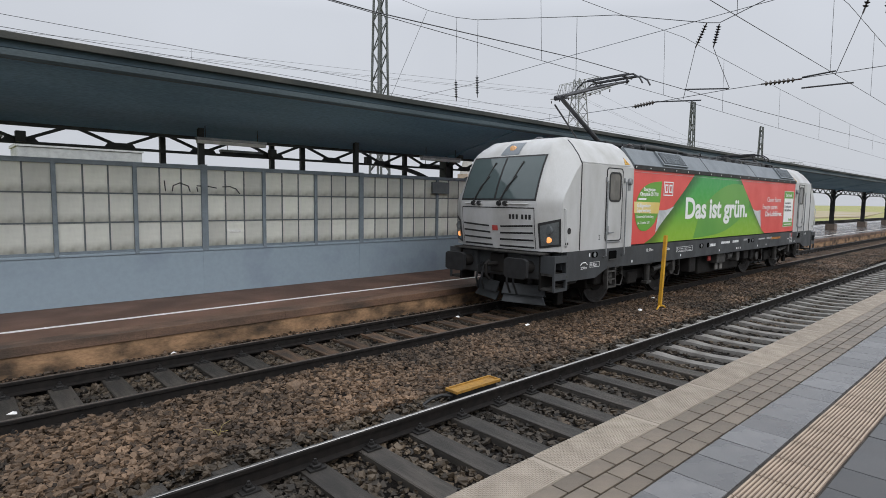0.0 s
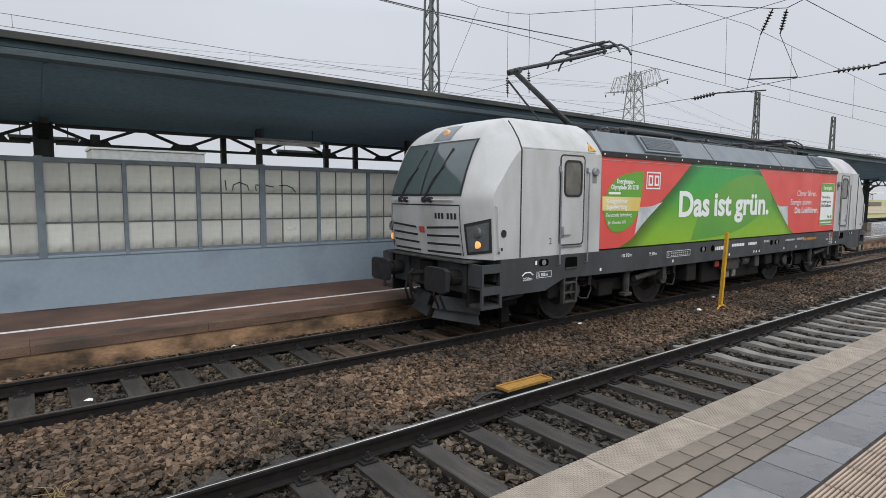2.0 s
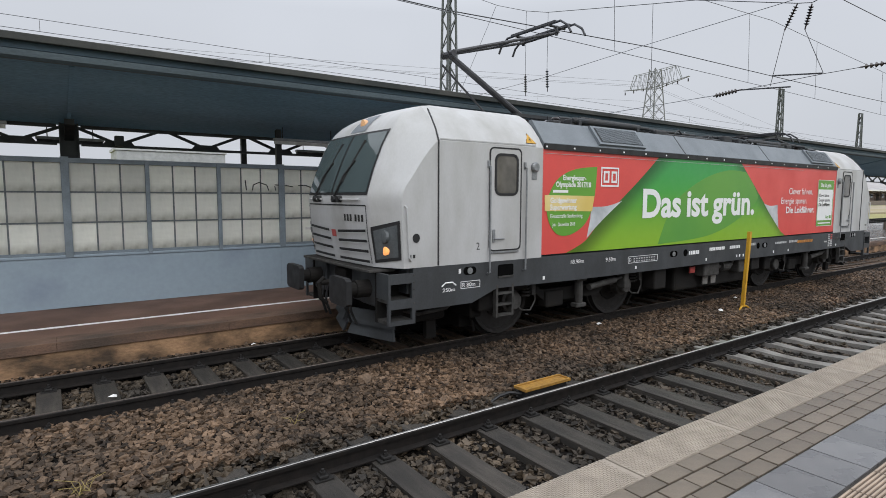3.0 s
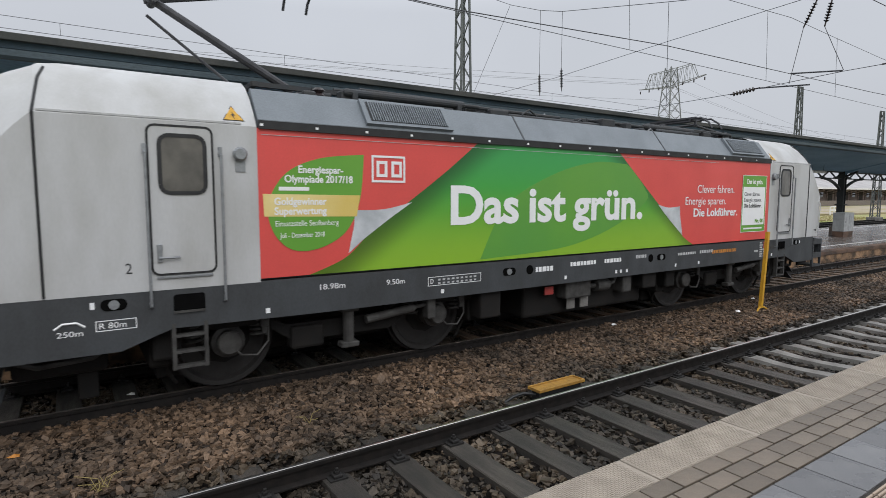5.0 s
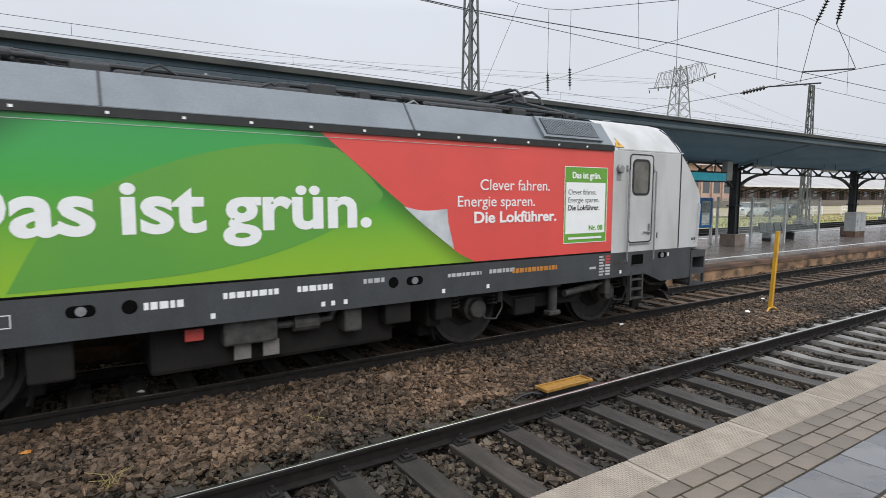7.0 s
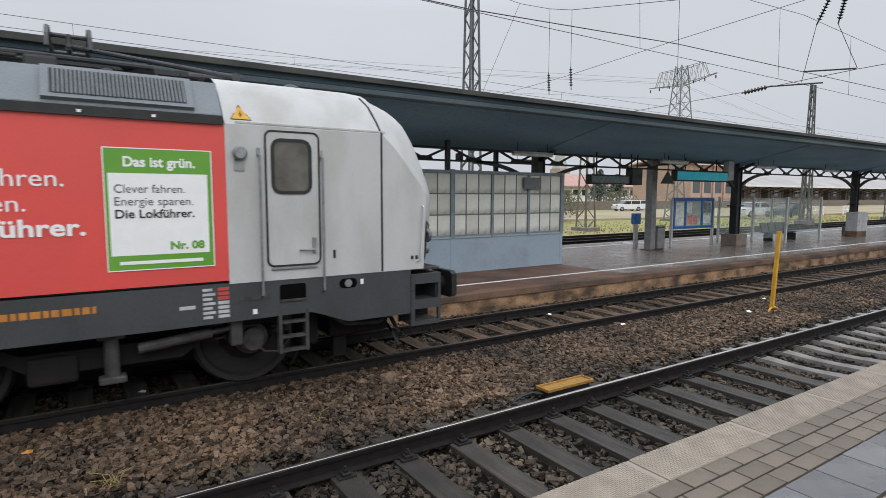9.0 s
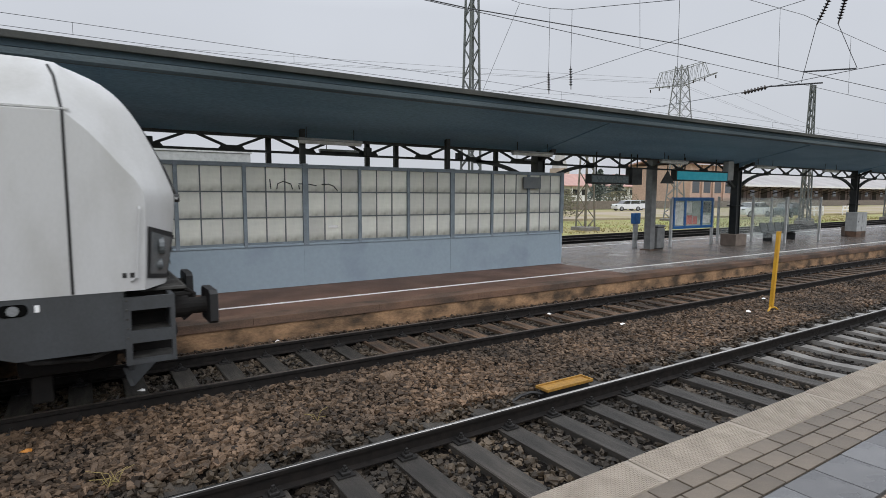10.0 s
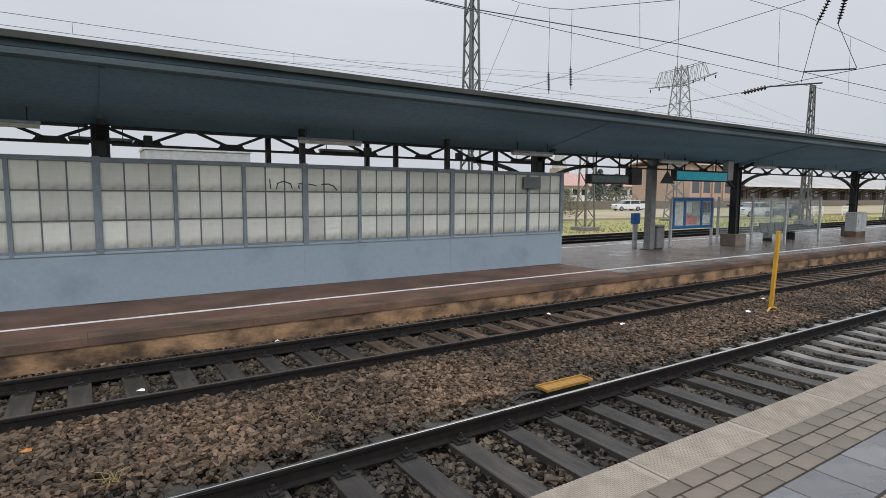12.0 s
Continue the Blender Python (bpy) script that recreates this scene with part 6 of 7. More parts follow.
hung("train_display", "dark train departure display hung from the canopy", "display", 14.15, 16.1, 2.78, 3.1, 13.0, 0.12, M["steel_dark"], M["screen_dark"])
hung("train_display", "lit teal train departure display hung from the canopy", "display", 18.75, 22.2, 2.95, 3.36, 13.0, 0.12, M["steel_dark"], M["screen_teal"])
hung("platform_clock_box", "dark narrow clock casing hung from the canopy", "clock", 16.2, 16.75, 2.77, 3.35, 13.0, 0.15, M["steel_dark"])
tr = thing("warning_sign", "dark triangular sign hung below the canopy", "sign", (18.25, 12.9, 0))
part("plate", prism(bmesh.new(), [(-0.4, 2.84), (0.4, 2.84), (0, 3.3)], "y", -0.02, 0.02), M["steel_dark"], tr)
part("hanger", rod(bmesh.new(), (0, 0, 3.25), (0, 0, 4.05), 0.02), M["steel_dark"], tr)
wc = thing("camera_housing", "pale box on the canopy pillar", "box", (22.4, 13.0, 0))
part("housing", box(-0.2, 0.2, -0.12, 0.12, 3.03, 3.8, 0.02), M["grey_paint"], wc)
cab_ = thing("electrical_cabinet", "pale grey electrical cabinet beside the pillar", "cabinet", (34.6, 12.95, FP))
part("body", box(-0.6, 0.6, -0.3, 0.25, 0.3, 1.3, 0.02), M["grey_paint"], cab_)
part("plinth", box(-0.58, 0.58, -0.28, 0.23, 0, 0.3), M["kerb"], cab_)
part("door_gap", box(-0.004, 0.004, -0.303, -0.3, 0.34, 1.26), M["black"], cab_)
part("lock", box(-0.46, -0.42, -0.315, -0.3, 0.78, 0.86), M["black"], cab_)

gs = thing("glass_windbreak", "clear glass windbreak with galvanised posts on the platform", "windbreak", (0, 0, FP))
posts = [(25.2, 15.0), (26.75, 12.72), (26.7, 14.2), (28.4, 14.2), (30.0, 14.2), (30.0, 12.72)]
for x, y in posts:
    part("post", box(x - 0.045, x + 0.045, y - 0.045, y + 0.045, 0, 2.1, 0.005), M["post_pale"], gs)
for (xa, ya), (xb, yb) in ((posts[1], posts[2]), (posts[2], posts[3]), (posts[3], posts[4]), (posts[4], posts[5]), (posts[0], posts[2])):
    d = Vector((xb - xa, yb - ya, 0))
    k = d.normalized() * 0.07
    pn = beam(bmesh.new(), (xa + k.x, ya + k.y, 1.12), (xb - k.x, yb - k.y, 1.12), 0.012, 1.85)
    part("pane", pn, M["pane"], gs).visible_shadow = False
bn = thing("platform_bench", "dark wire mesh bench behind the windbreak", "bench", (27.0, 13.75, FP))
for k in range(4):
    x = 0.35 + k * 0.68
    st_ = bmesh.new()
    bx(st_, x - 0.27, x + 0.27, -0.25, 0.22, 0.4, 0.44, 0.015)
    prism(st_, [(0.17, 0.42), (0.22, 0.42), (0.34, 0.86), (0.29, 0.86)], "x", x - 0.27, x + 0.27)
    part("seat", st_, M["seat"], bn)
part("bar", box(0, 2.8, -0.05, 0.05, 0.34, 0.4), M["steel_dark"], bn)
for x in (0.3, 2.5):
    part("leg", box(x - 0.04, x + 0.04, -0.2, 0.2, 0, 0.34), M["steel_dark"], bn)
tagged(part("safety_line_far", box(-10, 120, 16.25, 16.36, FP + 0.001, FP + 0.004), M["white_line"]), "worn white line along the far platform edge", "line marking", kind="structure")

# ---------------------------------------------------------------- beyond the platform
for y in (19.35, 20.85, 22.3, 23.8):
    rail(y, M["rail_dull"], "rusty steel rail with a dull brown head", 0.0)
# the same near-black colour, with the gaps' shade put into it
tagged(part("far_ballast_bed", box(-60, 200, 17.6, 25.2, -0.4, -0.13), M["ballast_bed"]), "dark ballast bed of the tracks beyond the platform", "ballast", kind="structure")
sleepers(20.1, 10, 90, 0.3, 0.65, "wood", M["sleeper_rust"], "rust-stained timber sleeper bedded in gravel")
sleepers(23.05, 10, 90, 0.3, 0.65, "wood", M["sleeper_rust"], "rust-stained timber sleeper bedded in gravel")
tagged(part("gravel_yard", prism(bmesh.new(), [(10, 40), (140, 26.5), (240, 40), (240, 58), (10, 56)], "z", -0.2, 0.205), M["yard"]), "gravel yard with parked cars", "yard", kind="structure")


def tufts(name, label, x0, x1, y0, y1, n, h, mat, seed):
    rng = random.Random(seed)
    vs, fs = [], []
    for k in range(n):
        x, y = rng.uniform(x0, x1), rng.uniform(y0, y1)
        for q in range(4):
            a, l, w = rng.uniform(0, 6.28), h * rng.uniform(0.5, 1.3), 0.03
            c_, s_ = math.cos(a), math.sin(a)
            i = len(vs)
            vs += [(x - s_ * w, y + c_ * w, -0.1), (x + s_ * w, y - c_ * w, -0.1), (x + c_ * l * 0.5, y + s_ * l * 0.5, -0.1 + l)]
            fs.append((i, i + 1, i + 2))
    me = bpy.data.meshes.new(name)
    me.from_pydata(vs, [], fs)
    me.materials.append(mat)
    return tagged(new(name, me), label, "grass", kind="stuff")


M["grass_blade"] = material("yellow_green_grass", (0.27, 0.25, 0.07), 0.8, second=(0.34, 0.26, 0.13), scale=0.3, grain=5, island=0.35)
tufts("meadow_grass", "patchy yellow-green winter grass beyond the tracks", 14, 80, 25.3, 41, 9000, 0.15, M["grass_blade"], 5)


def lattice_mast(x, y, h, w0, w1, label, mat, arm=True, base=0.0):
    t = thing("lattice_mast", label, "mast", (x, y, base), "overhead line masts")
    legs = []
    for a in (-1, 1):
        for b in (-1, 1):
            part("leg", beam(bmesh.new(), (a * w0, b * w0, 0), (a * w1, b * w1, h), 0.09), mat, t)
    n = max(4, int(h / 0.75))
    d = bmesh.new()
    for i in range(n):
        z0, z1 = h * i / n, h * (i + 1) / n
        r0, r1 = w0 + (w1 - w0) * i / n, w0 + (w1 - w0) * (i + 1) / n
        for s in (-1, 1):
            e = s if i % 2 else -s
            beam(d, (-e * r0, s * r0, z0), (e * r1, s * r1, z1), 0.045)
            beam(d, (s * r0, -e * r0, z0), (s * r1, e * r1, z1), 0.045)
    part("lacing", d, mat, t)
    part("footing", box(-w0 - 0.25, w0 + 0.25, -w0 - 0.25, w0 + 0.25, -0.3, 0.25, 0.03), M["sleeper_concrete"], t, "concrete footing")
    if arm:
        part("top_bracket", beam(bmesh.new(), (-0.5, 0, h), (0.5, 0, h), 0.08), mat, t)
    return t


lattice_mast(17.3, 24.0, 14.5, 0.42, 0.2, "tall dark lattice mast of the overhead line", M["mast"])
lattice_mast(53.7, 24.0, 11.95, 0.34, 0.14, "dark lattice mast of the overhead line", M["mast"])
lattice_mast(72.0, 24.0, 11.4, 0.34, 0.14, "dark lattice mast of the overhead line", M["mast"])
lattice_mast(29.7, 27.4, 7.4, 0.46, 0.24, "lichen-covered lattice mast standing in the grass", M["mast_rust"], base=-0.05)
lattice_mast(48.0, 33.0, 7.2, 0.7, 0.3, "pale lattice mast standing in the grass", M["pylon"], base=-0.05)
lattice_mast(61.0, 27.2, 7.2, 0.34, 0.24, "pale rusty lattice mast standing in the grass", M["mast_rust"], base=-0.05)
lattice_mast(17.3, -7.5, 12.0, 0.42, 0.2, "lattice mast behind the platform", M["mast"])


def pylon(x, y, k, turn):
    t = thing("power_pylon", "grey lattice power pylon with a wide crossarm", "pylon", (x, y, 0.2), "power pylons")
    t.rotation_euler.z = radians(turn)
    for a in (-1, 1):
        for b in (-1, 1):
            part("leg", beam(bmesh.new(), (a * 3.0 * k, b * 3.0 * k, 0), (a * 0.8 * k, b * 0.8 * k, 29 * k), 0.16 * k), M["pylon"], t)
    d = bmesh.new()
    n = 12
    for i in range(n):
        z0, z1 = 29 * k * i / n, 29 * k * (i + 1) / n
        r0, r1 = k * (3 - 2.2 * i / n), k * (3 - 2.2 * (i + 1) / n)
        for s in (-1, 1):
            for e in (-1, 1):
                beam(d, (e * r0, s * r0, z0), (-e * r1, s * r1, z1), 0.075 * k)
                beam(d, (s * r0, e * r0, z0), (s * r1, -e * r1, z1), 0.075 * k)
    part("lacing", d, M["pylon"], t)
    for s in (-1, 1):
        a = bmesh.new()
        for b in (-0.8, 0.8):
            beam(a, (0, b * k, 25.0 * k), (s * 8.9 * k, b * 0.2 * k, 25.9 * k), 0.11 * k)
            beam(a, (0, b * k, 28.4 * k), (s * 5.6 * k, b * 0.5 * k, 28.6 * k), 0.09 * k)
            beam(a, (s * 5.6 * k, b * 0.5 * k, 28.6 * k), (s * 7.0 * k, b * 0.2 * k, 25.8 * k), 0.09 * k)
            for q in range(4):
                x0, x1 = 5.6 * k * q / 4, 5.6 * k * (q + 0.5) / 4
                beam(a, (s * x0, b * 0.7 * k, 25.1 * k), (s * x1, b * 0.6 * k, 28.5 * k), 0.05 * k)
                beam(a, (s * x1, b * 0.6 * k, 28.5 * k), (s * (x0 + 5.6 * k / 4), b * 0.6 * k, 25.3 * k), 0.05 * k)
        part("crossarm", a, M["pylon"], t)
        for q in (3.2, 6.0, 8.6):
            part("insulator", rod(bmesh.new(), (s * q * k, 0, 25.5 * k), (s * q * k, 0, 24.9 * k), 0.12 * k, 6), M["insulator"], t)
    return t


pylon(109.4, 75.0, 1.03, -99.6)
pylon(420, 120.0, 1.05, -50)

# houses and sheds
def shed(name, label, x0, x1, y0, y1, eave, ridge, wall, roof_m, bays, z0=0.1, doors=True):
    t = thing(name, label, "building", (x0, y0, z0))
    L, D = x1 - x0, y1 - y0
    part("wall", box(0, L, 0, D, -0.6, eave), wall, t)
    part("roof", prism(bmesh.new(), [(-1.2, eave), (D / 2, ridge), (D + 1.2, eave), (D + 1.2, eave + 0.25), (D / 2, ridge + 0.25), (-1.2, eave + 0.25)], "x", -1.0, L + 1.0), roof_m, t)
    for i in range(bays):
        x = (i + 0.5) * L / bays
        w = L / bays * 0.32
        win = part("window", box(x - w, x + w, -0.06, 0.02, eave * 0.35, eave * 0.78), M["glass_dark"], t)
        part("window_frame", box(x - w - 0.15, x + w + 0.15, -0.1, -0.06, eave * 0.78, eave * 0.84), M["plaster"], win)
        part("buttress", box(i * L / bays - 0.25, i * L / bays + 0.25, -0.35, 0, -0.6, eave - 0.1), wall, t)
    return t


def goods_shed(x0, x1, y0, y1, eave, ridge, bays):
    """A long shed whose roof reaches far out over a loading ramp, on raking struts."""
    t = thing("goods_shed", "long brick goods shed with a deep grey roof, colours paled for haze", "building", (x0, y0, 0.1))
    L, D, W = x1 - x0, y1 - y0, 4.5
    part("wall", box(1.0, L - 1.0, W, D - 1.0, -0.6, eave + 0.7), M["brick_pale"], t)
    part("ramp", box(0, L, 1.2, W - 0.02, -0.6, 1.1, 0.04), M["ashlar"], t, "concrete loading ramp")
    rf = bmesh.new()
    prism(rf, [(-1.2, eave), (D / 2, ridge), (D + 1.2, eave), (D + 1.2, eave + 0.25), (D / 2, ridge + 0.25), (-1.2, eave + 0.25)], "x", -1.0, L + 1.0)
    part("roof", rf, M["roof_sheet"], t, "grey sheet roof")
    part("eave_board", box(-1.0, L + 1.0, -1.26, -1.21, eave - 0.1, eave + 0.28), M["plaster"], t)
    for i in range(bays):
        x = (i + 0.5) * L / bays
        if i % 2:
            part("door", box(x - 1.4, x + 1.4, W - 0.08, W - 0.01, 1.1, 3.7), M["bark"], t, "brown sliding door")
        else:
            w = part("window", box(x - 0.9, x + 0.9, W - 0.07, W - 0.01, 2.3, 3.6), M["glass_dark"], t)
            part("window_sill", box(x - 1.05, x + 1.05, W - 0.16, W - 0.01, 2.18, 2.29), M["plaster"], w)
        part("strut", beam(bmesh.new(), (i * L / bays + 0.5, W - 0.02, eave - 1.6), (i * L / bays + 0.5, -0.8, eave + 0.02), 0.16), M["bark"], t)
        part("pilaster", box(i * L / bays + 0.2, i * L / bays + 0.8, W - 0.2, W - 0.005, -0.5, eave + 0.5), M["brick_pale"], t)
    return t


goods_shed(112, 230, 62, 82, 4.3, 7.3, 24)
shed("brick_building", "tall orange brick building with narrow windows", 96, 110.5, 63, 76, 8.2, 9.6, M["brick_orange"], M["roof_tile"], 4)
shed("long_house", "low long house with a red tiled roof", 108, 138, 108, 120, 3.6, 7.0, M["plaster"], M["roof_tile"], 9, 1.2)
shed("white_house", "white plastered house with rows of windows", 138, 156, 106, 118, 5.6, 7.6, M["plaster"], M["roof_sheet"], 7, 0.6)
shed("long_house", "low long house with a red tiled roof", 150, 190, 120, 132, 4.2, 8.0, M["brick_orange"], M["roof_tile"], 9, 1.2)
shed("goods_shed", "pale low flat-roofed shed behind the tracks", -6, 22, 60, 72, 4.6, 5.0, M["plaster"], M["roof_sheet"], 7)
sh2 = thing("site_container", "pale grey container beyond the platform", "container", (2.0, 29.0, 0))
part("body", box(0.6, 5.3, 0, 2.5, -0.1, 4.4, 0.05), M["grey_paint"], sh2)
part("roof_rim", box(0.55, 5.35, -0.05, 2.55, 4.4, 4.52), M["post_pale"], sh2)
tw = thing("church_tower", "distant church tower with a pointed spire", "tower", (176, 178, 0))
part("wall", box(-3, 3, -3, 3, 0, 14), M["brick_pale"], tw)
part("spire", rod(bmesh.new(), (0, 0, 14), (0, 0, 27), 3.4, 8, 0.1), M["roof_sheet"], tw)


def tree(x, y, h, r, mat, label, seed, z=0.1, cone=True):
    rng = random.Random(seed)
    t = thing("tree", label, "tree", (x, y, z))
    tk = bmesh.new()
    rod(tk, (0, 0, -0.2), (0, 0, h * 0.85), h * 0.025, 8, h * 0.008)
    for k in range(9):
        a, zz = rng.uniform(0, 6.28), h * rng.uniform(0.3, 0.8)
        rod(tk, (0, 0, zz), (math.cos(a) * r * 0.7, math.sin(a) * r * 0.7, zz + h * 0.08), h * 0.008, 5, h * 0.003)
    part("trunk", tk, M["bark"], t)
    vs, fs = [], []
    for k in range(900):
        f = rng.random() ** 0.7
        zz = h * (0.15 + 0.87 * f)
        rr = r * ((1 - f) ** 0.8 + 0.05 if cone else math.sin(math.pi * min(0.97, 0.15 + 0.8 * f)) ** 0.6) * rng.uniform(0.35, 1.12)
        a = rng.uniform(0, 6.28)
        c_ = Vector((math.cos(a) * rr, math.sin(a) * rr, zz))
        u_ = Vector((rng.gauss(0, 1), rng.gauss(0, 1), rng.gauss(0, 1))).normalized() * h * 0.05
        w_ = u_.orthogonal().normalized() * h * 0.03
        i = len(vs)
        vs += [c_ - u_, c_ + w_, c_ + u_, c_ - w_]
        fs.append((i, i + 1, i + 2, i + 3))
    me = bpy.data.meshes.new("crown")
    me.from_pydata([tuple(v) for v in vs], [], fs)
    me.materials.append(mat)
    o = new("crown", me)
    o.parent = t
    return t


tree(93, 82, 7.6, 2.6, M["leaf"], "dark conifer beside the houses", 1)
tree(96, 80, 6.6, 2.3, M["leaf"], "dark conifer beside the houses", 2)
tree(90, 80, 6.0, 2.2, M["leaf"], "dark conifer beside the houses", 3)
tree(36, 36, 2.2, 1.8, M["leaf_bush"], "bare brown winter bush in the grass", 4, cone=False)
tree(40, 41, 2.0, 2.0, M["leaf_bush"], "bare brown winter bush in the grass", 5, cone=False)
tree(70, 70, 3.2, 3.0, M["leaf_bush"], "bare brown winter bush in the grass", 6, cone=False)
tree(80, 66, 3.0, 3.2, M["leaf_bush"], "bare brown winter bush in the grass", 7, cone=False)
tw2 = thing("retaining_wall", "long low concrete wall behind the yard", "wall", (30, 61, 0), kind="structure")
part("wall_slab", box(0, 200, 0, 0.4, -0.2, 1.5), M["ashlar"], tw2)


def car(x, y, turn, paint, label):
    t = thing("car", label, "car", (x, y, 0.2), "parked cars")
    t.rotation_euler.z = radians(turn)
    b = bmesh.new()
    prism(b, [(-2.05, 0.3), (-2.1, 0.75), (-1.95, 0.95), (-1.1, 1.0), (1.0, 1.02), (1.75, 1.0), (2.05, 0.8), (2.1, 0.35), (1.9, 0.25), (-1.9, 0.25)], "y", -0.85, 0.85)
    bmesh.ops.bevel(b, geom=list(b.edges), offset=0.06, segments=2, affect="EDGES")
    part("body", b, paint, t)
    g_ = bmesh.new()
    prism(g_, [(-1.15, 0.98), (-0.55, 1.45), (1.0, 1.48), (1.75, 1.0)], "y", -0.74, 0.74)
    part("windows", g_, M["glass_dark"], t, "dark car windows")
    part("roof", box(-0.6, 1.05, -0.68, 0.68, 1.44, 1.52, 0.03), paint, t)
    for wx in (-1.3, 1.3):
        for s in (-1, 1):
            w = part("wheel", lathe(bmesh.new(), [(0.2, s * 0.7), (0.32, s * 0.7), (0.32, s * 0.88), (0.2, s * 0.88)], (wx, 0, 0.32), "y", 16), M["black"], t)
            part("rim", lathe(bmesh.new(), [(0.2, s * 0.87), (0.18, s * 0.885)], (wx, 0, 0.32), "y", 12), M["galv"], w)
    for s in (-1, 1):
        part("pillar", beam(bmesh.new(), (0.15, s * 0.75, 1.0), (0.2, s * 0.7, 1.46), 0.08), paint, t)
        part("headlight", box(-2.12, -2.0, s * 0.65 - 0.15, s * 0.65 + 0.15, 0.72, 0.85, 0.02), M["lens"], t)
    return t


car(66.5, 53.5, -20, M["car_white"], "white and black compact car parked on gravel")
car(70.5, 55.0, -22, M["car_white"], "white estate car parked on gravel")
car(60.0, 32.0, -10, M["car_white"], "white hatchback parked on gravel")
car(62.0, 29.4, 8, M["car_teal"], "dark teal hatchback parked on gravel")
for x, y in ((71.9, 31.6), (81.0, 31.8)):
    f = thing("barrier_fence", "white tubular barrier in the yard", "barrier", (x, y, 0.1), "barriers")
    for k in range(4):
        part("post", box(k * 1.1 - 0.06, k * 1.1 + 0.06, -0.05, 0.05, 0, 1.1), M["white_line"], f)
    for z in (0.55, 1.0):
        part("rail", box(0, 3.3, -0.04, 0.04, z, z + 0.12), M["white_line"], f)

# ---------------------------------------------------------------- overhead line
WX = 17.3                      # the cross-span between the masts


def wire(name, label, pts, r=0.009, group="overhead wires"):
    return tagged(part(name, tube(bmesh.new(), pts, r, 5), M["wire"]), label, "wire", group)


def span_insulator(p, q, label="ribbed brown insulator in the cross-span"):
    p, q = Vector(p), Vector(q)
    bm = bmesh.new()
    rod(bm, p, q, 0.02, 6)
    n = 7
    for i in range(n):
        a = p.lerp(q, 0.12 + 0.76 * i / n)
        b = p.lerp(q, 0.12 + 0.76 * (i + 0.45) / n)
        rod(bm, a, b, 0.075, 8, 0.03)
    return tagged(part("insulator", bm, M["insulator"]), label, "insulator", "insulators")


wire("head_span", "upper cross-span wire between the masts", [(WX, 23.9, 12.9), (WX, 20.2, 11.09), (WX, 18.34, 10.37), (WX, 17.05, 9.98), (WX, 12.1, 8.99), (WX, 10.5, 8.68), (WX, 7.45, 7.76), (WX, 7.08, 7.68), (WX, 5.3, 8.2), (WX, 3.4, 7.92), (WX, 3.05, 7.82), (WX, -7.4, 11.8)], 0.012)
wire("cross_span", "middle cross-span wire between the masts", [(WX, 23.9, 7.2), (WX, 17.3, 7.36), (WX, 12.04, 7.67), (WX, 8.45, 7.84), (WX, -7.4, 8.6)])
wire("cross_span", "lower cross-span wire between the masts", [(WX, 23.9, 5.35), (WX, 13.79, 5.5), (WX, 9.62, 5.57), (WX, 8.87, 5.61), (WX, 6.7, 5.72), (WX, -7.4, 6.0)])
for y, z0 in ((18.3, 10.35), (17.0, 9.97)):
    wire("drop_wire", "hanging wire below the cross-span", [(WX, y, z0), (WX, y, 7.65)])
    span_insulator((WX, y, 7.7), (WX, y - 0.05, 6.75), "ribbed insulator hanging below the cross-span")
wire("drop_wire", "hanging wire below the cross-span", [(WX, 12.05, 8.96), (WX, 12.0, 5.55)])
wire("brace_wire", "slanting guy wire from the mast", [(WX, 23.8, 6.6), (WX, 20.3, 11.1)])
span_insulator((WX, 9.75, 5.55), (WX, 8.85, 5.63))
span_insulator((WX, 5.85, 5.74), (WX, 4.85, 5.74))
span_insulator((WX, 7.45, 7.75), (WX, 7.75, 7.1), "large ribbed insulator above the track")
span_insulator((WX, 7.08, 7.65), (WX, 7.22, 7.0), "large ribbed insulator above the track")
wire("drop_wire", "hanging wire below the insulator", [(WX, 7.75, 7.1), (WX, 8.05, 5.6)])
wire("drop_wire", "hanging wire below the insulator", [(WX, 7.22, 7.0), (WX, 6.7, 5.75)])
span_insulator((WX, 3.4, 7.9), (WX, 3.62, 7.15), "large ribbed insulator above the track")
span_insulator((WX, 3.05, 7.8), (WX, 3.15, 7.05), "large ribbed insulator above the track")
wire("drop_wire", "hanging wire below the insulator", [(WX, 3.62, 7.15), (WX, 4.1, 5.75)])
for a, b in (((8.02, 5.89), (6.72, 5.74)), ((8.9, 5.62), (7.5, 5.5)), ((4.85, 5.78), (4.1, 5.83)), ((4.85, 5.5), (3.7, 5.48))):
    wire("registration_arm", "steel registration arm of the overhead line", [(WX, a[0], a[1]), (WX, b[0], b[1])], 0.022, "registration arms")
for y0, zc, zm in ((Y2, 5.57, 7.3), (Y1, 5.6, 7.3)):
    for x0, x1 in ((-45, WX), (WX, 80), (80, 140)):
        wire("contact_wire", "copper contact wire over the track", sag((x0, y0, zc), (x1, y0, zc), 0.03), 0.0065)
        ms = sag((x0, y0, zm + 0.15), (x1, y0, zm + 0.15), 0.65, 20)
        wire("messenger_wire", "carrying wire above the contact wire", ms, 0.007)
        k = x0 + 3
        while k < min(x1, 60):
            u_ = (k - x0) / (x1 - x0)
            wire("dropper", "thin dropper between the overhead wires", [(k, y0, zm + 0.15 - 4 * 0.65 * u_ * (1 - u_)), (k + 0.1, y0, zc)], 0.005, "droppers")
            k += 5.8
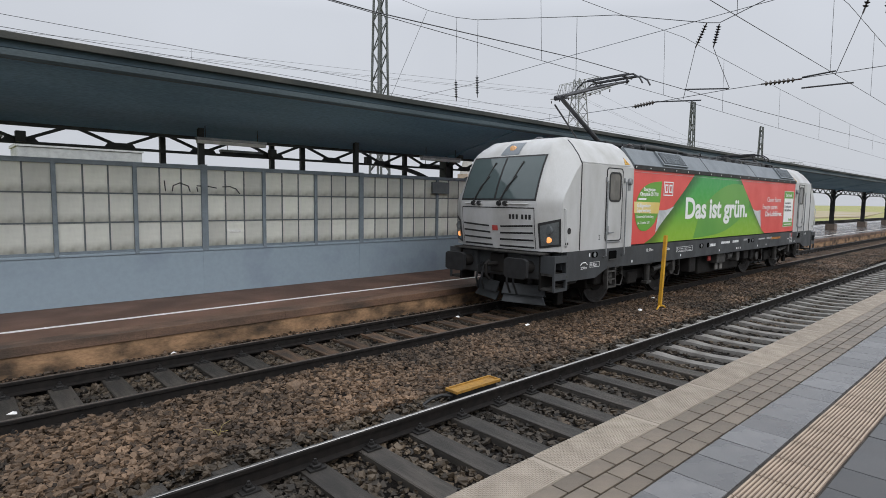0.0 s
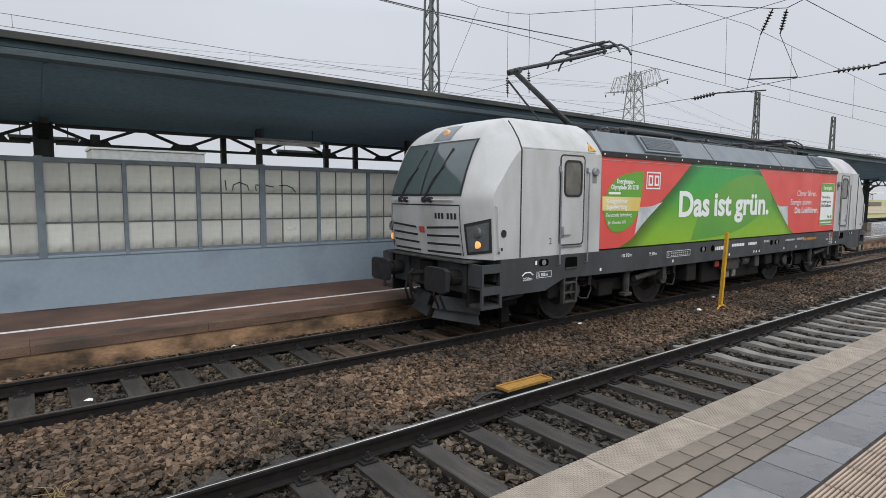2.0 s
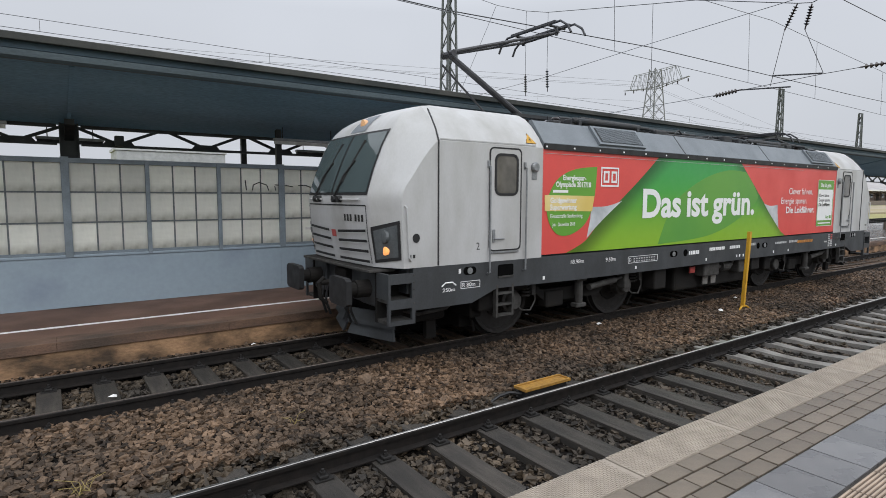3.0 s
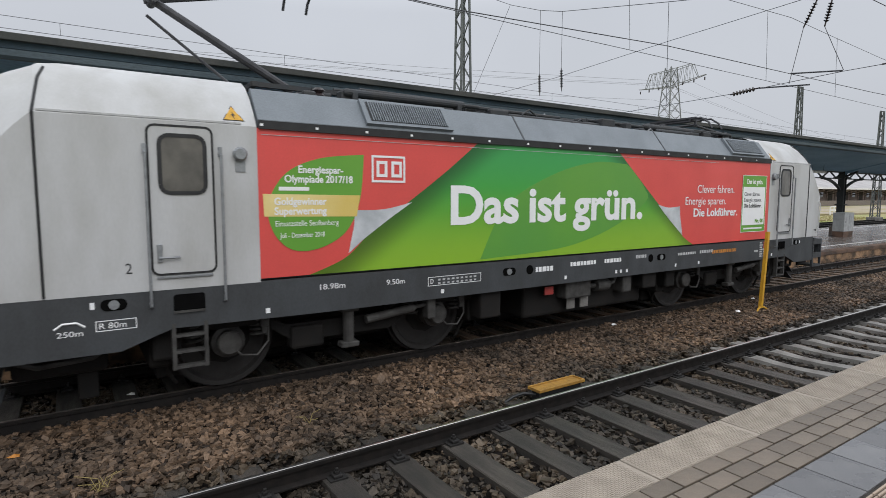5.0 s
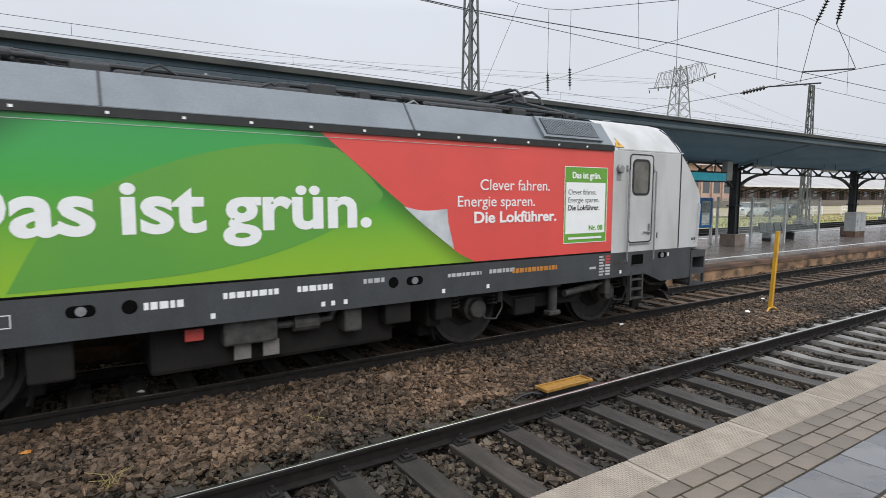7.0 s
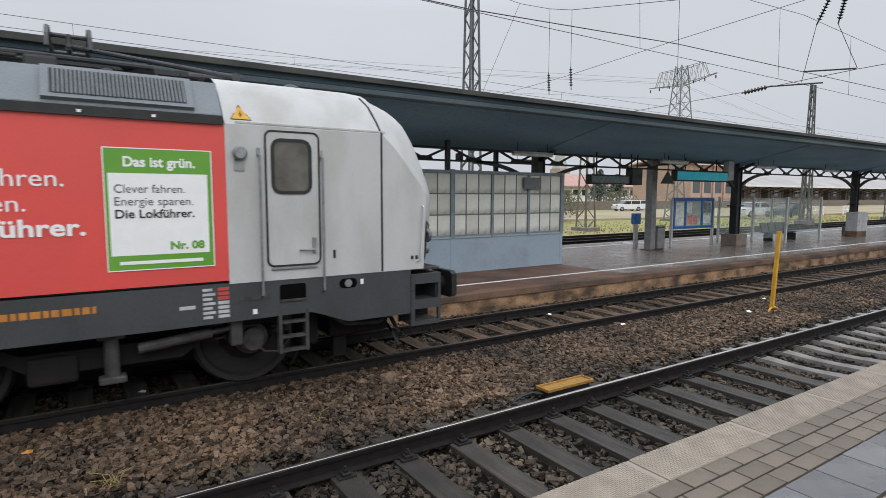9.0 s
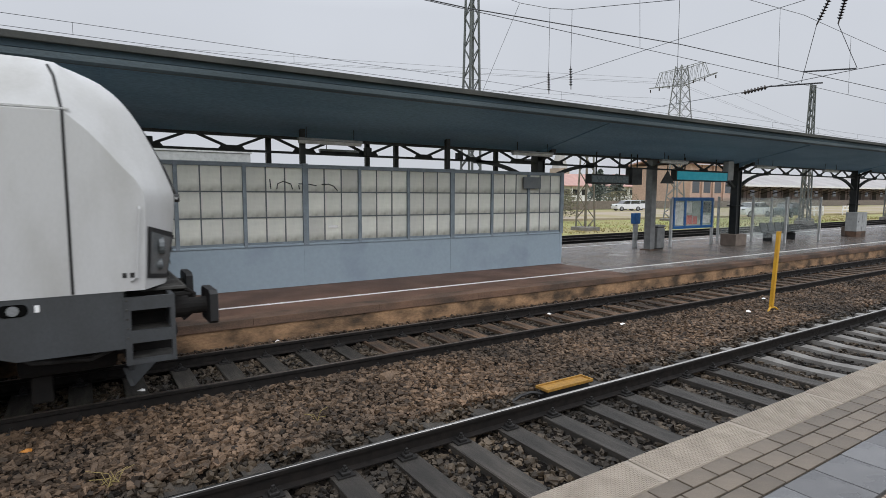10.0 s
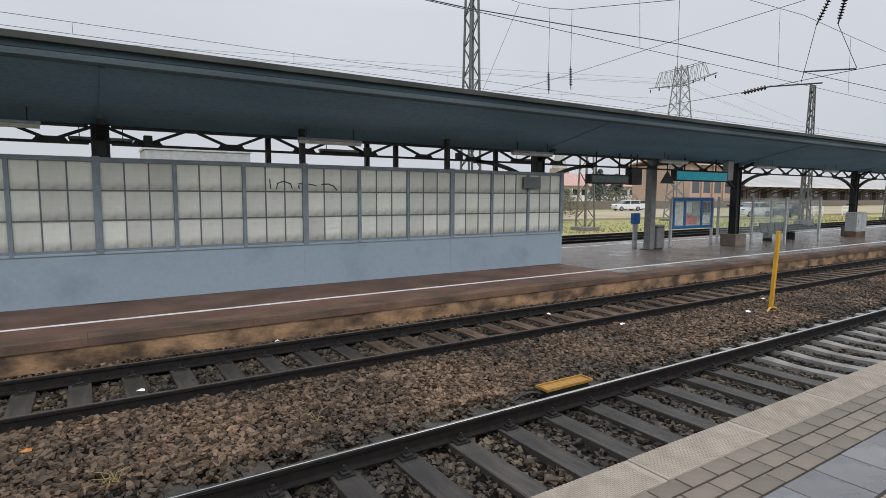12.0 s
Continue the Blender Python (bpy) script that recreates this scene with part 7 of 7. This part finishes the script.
wire("contact_wire", "second contact wire rising beside the track", [(-20, 8.6, 5.58), (5.84, 8.2, 5.62), (11.63, 8.09, 5.84), (23.3, 8.09, 5.99), (60, 7.6, 6.6)], 0.010)
for y0, zc, zm in ((20.1, 7.03, 7.37),):
    wire("contact_wire", "copper contact wire over the far tracks", [(-45, y0, zc), (130, y0, zc)], 0.008)
    wire("messenger_wire", "carrying wire over the far tracks", [(-45, y0, zm - 0.04), (WX, y0, zm + 0.02), (130, y0, zm)], 0.008)
    for k in range(-6, 16):
        wire("dropper", "thin dropper between the overhead wires", [(k * 6.6 + 0.07, y0, zc), (k * 6.6 + 0.07, y0, zm)], 0.006, "droppers")
for j, (z, dy) in enumerate(((26.2, -8), (26.2, 0), (24.0, 8), (27, 4))):
    wire("power_line", "thin power line running to the pylon", sag((-250, 190 + dy, z + 6), (110.6, 75 + dy * 0.6, z), 3) + sag((110.6, 75 + dy * 0.6, z), (420, 120 + dy * 0.6, z + 1), 5)[1:], 0.02, "power lines")

# ---------------------------------------------------------------- near platform paving
def shared(name, bm, mat):
    me = bpy.data.meshes.new(name)
    bmesh.ops.recalc_face_normals(bm, faces=bm.faces)
    bm.to_mesh(me)
    bm.free()
    me.materials.append(mat)
    return me


pv = thing("platform_near_paving", "wet slab and block paving of the platform", "paving", kind="structure")


def lay(me, x, y, z=NP):
    o = new(me.name, me)
    o.parent = pv
    o.location = (x, y, z + random.uniform(-0.002, 0.002))
    o.rotation_euler = (radians(random.uniform(-0.25, 0.25)), radians(random.uniform(-0.25, 0.25)), 0)


SL = 1.168
slab = bmesh.new()
bx(slab, 0.004, SL - 0.004, -0.305, 0.0, -0.09, 0, 0.006)
for i in range(20):
    for k in range(32):
        x = 0.012 + (k + 0.5 * (i % 2)) * 0.0345
        bx(slab, x, min(x + 0.025, SL - 0.012), -0.302 + i * 0.0152, -0.302 + i * 0.0152 + 0.0085, -0.004, 0.0035)
slab_me = shared("edge_slab", slab, M["edge_slab"])
for i in range(-3, 40):
    lay(slab_me, 2.872 + i * SL, NE)
PX, PY = 0.262, 0.131
pav_me = shared("paver", box(0.006, PX - 0.006, 0.006, PY - 0.006, -0.06, 0, 0.004), M["paver"])
for r in range(3):
    for i in range(-4, 66):
        lay(pav_me, 1.08 + (i + 0.5 * (r % 2)) * PX, 1.535 + r * PY)
PL = 0.372
plate_me = shared("plate", box(0.003, PL - 0.003, 0.003, 0.345, -0.06, 0, 0.004), M["plate"])
dark_me = shared("plate", box(0.003, PL - 0.003, 0.003, 0.345, -0.06, 0, 0.004), M["plate_dark"])
for i in range(-2, 60):
    lay(plate_me, 2.63 + i * PL, 1.182)
    if i < 34:
        lay(dark_me, 2.63 + (i + 0.4) * PL, 0.47)
    if i < 24:
        lay(dark_me, 2.63 + (i + 0.1) * PL, 0.12)
tac = bmesh.new()
bx(tac, 0.003, 0.371, 0.003, 0.345, -0.06, -0.008, 0.003)
for face in tac.faces:
    face.material_index = 1
for i in range(14):
    y = 0.008 + i * 0.0242
    prism(tac, [(y, -0.010), (y + 0.015, -0.010), (y + 0.013, 0.002), (y + 0.002, 0.002)], "x", 0.006, 0.368)
tac_me = shared("tactile_tile", tac, M["tactile"])
tac_me.materials.append(M["groove"])
for i in range(-2, 46):
    lay(tac_me, 2.982 + i * 0.3745, 0.825)

# ---------------------------------------------------------------- what moves
RUN = [(0.0, 17.84), (0.5, 17.17), (1.0, 16.39), (1.5, 15.54), (2.0, 14.62), (2.5, 13.63), (3.0, 12.61), (3.5, 11.52), (4.0, 10.35), (4.5, 9.09), (5.0, 7.79), (5.5, 6.46), (6.0, 5.06), (6.5, 3.6), (7.0, 2.08),
       (7.5, 0.53), (8.0, -1.06), (8.5, -2.7), (9.0, -4.37), (9.5, -6.07), (10.0, -7.79), (10.5, -9.46), (11.0, -11.25), (11.5, -13.05), (12.0, -14.9)]


def place(t):
    return float(np.interp(t, [r[0] for r in RUN], [r[1] for r in RUN]))


def motions():
    walk(loco, [(t, pose(x, Y2, 0)) for t, x in RUN])
    times = [i * 0.2 for i in range(61)]
    for ax in wheels:
        x0 = ax.location.x
        walk(ax, [(t, pose(x0, 0, 0.625, 0, math.degrees((place(t) - RUN[0][1]) / 0.625), 0)) for t in times])


motions()
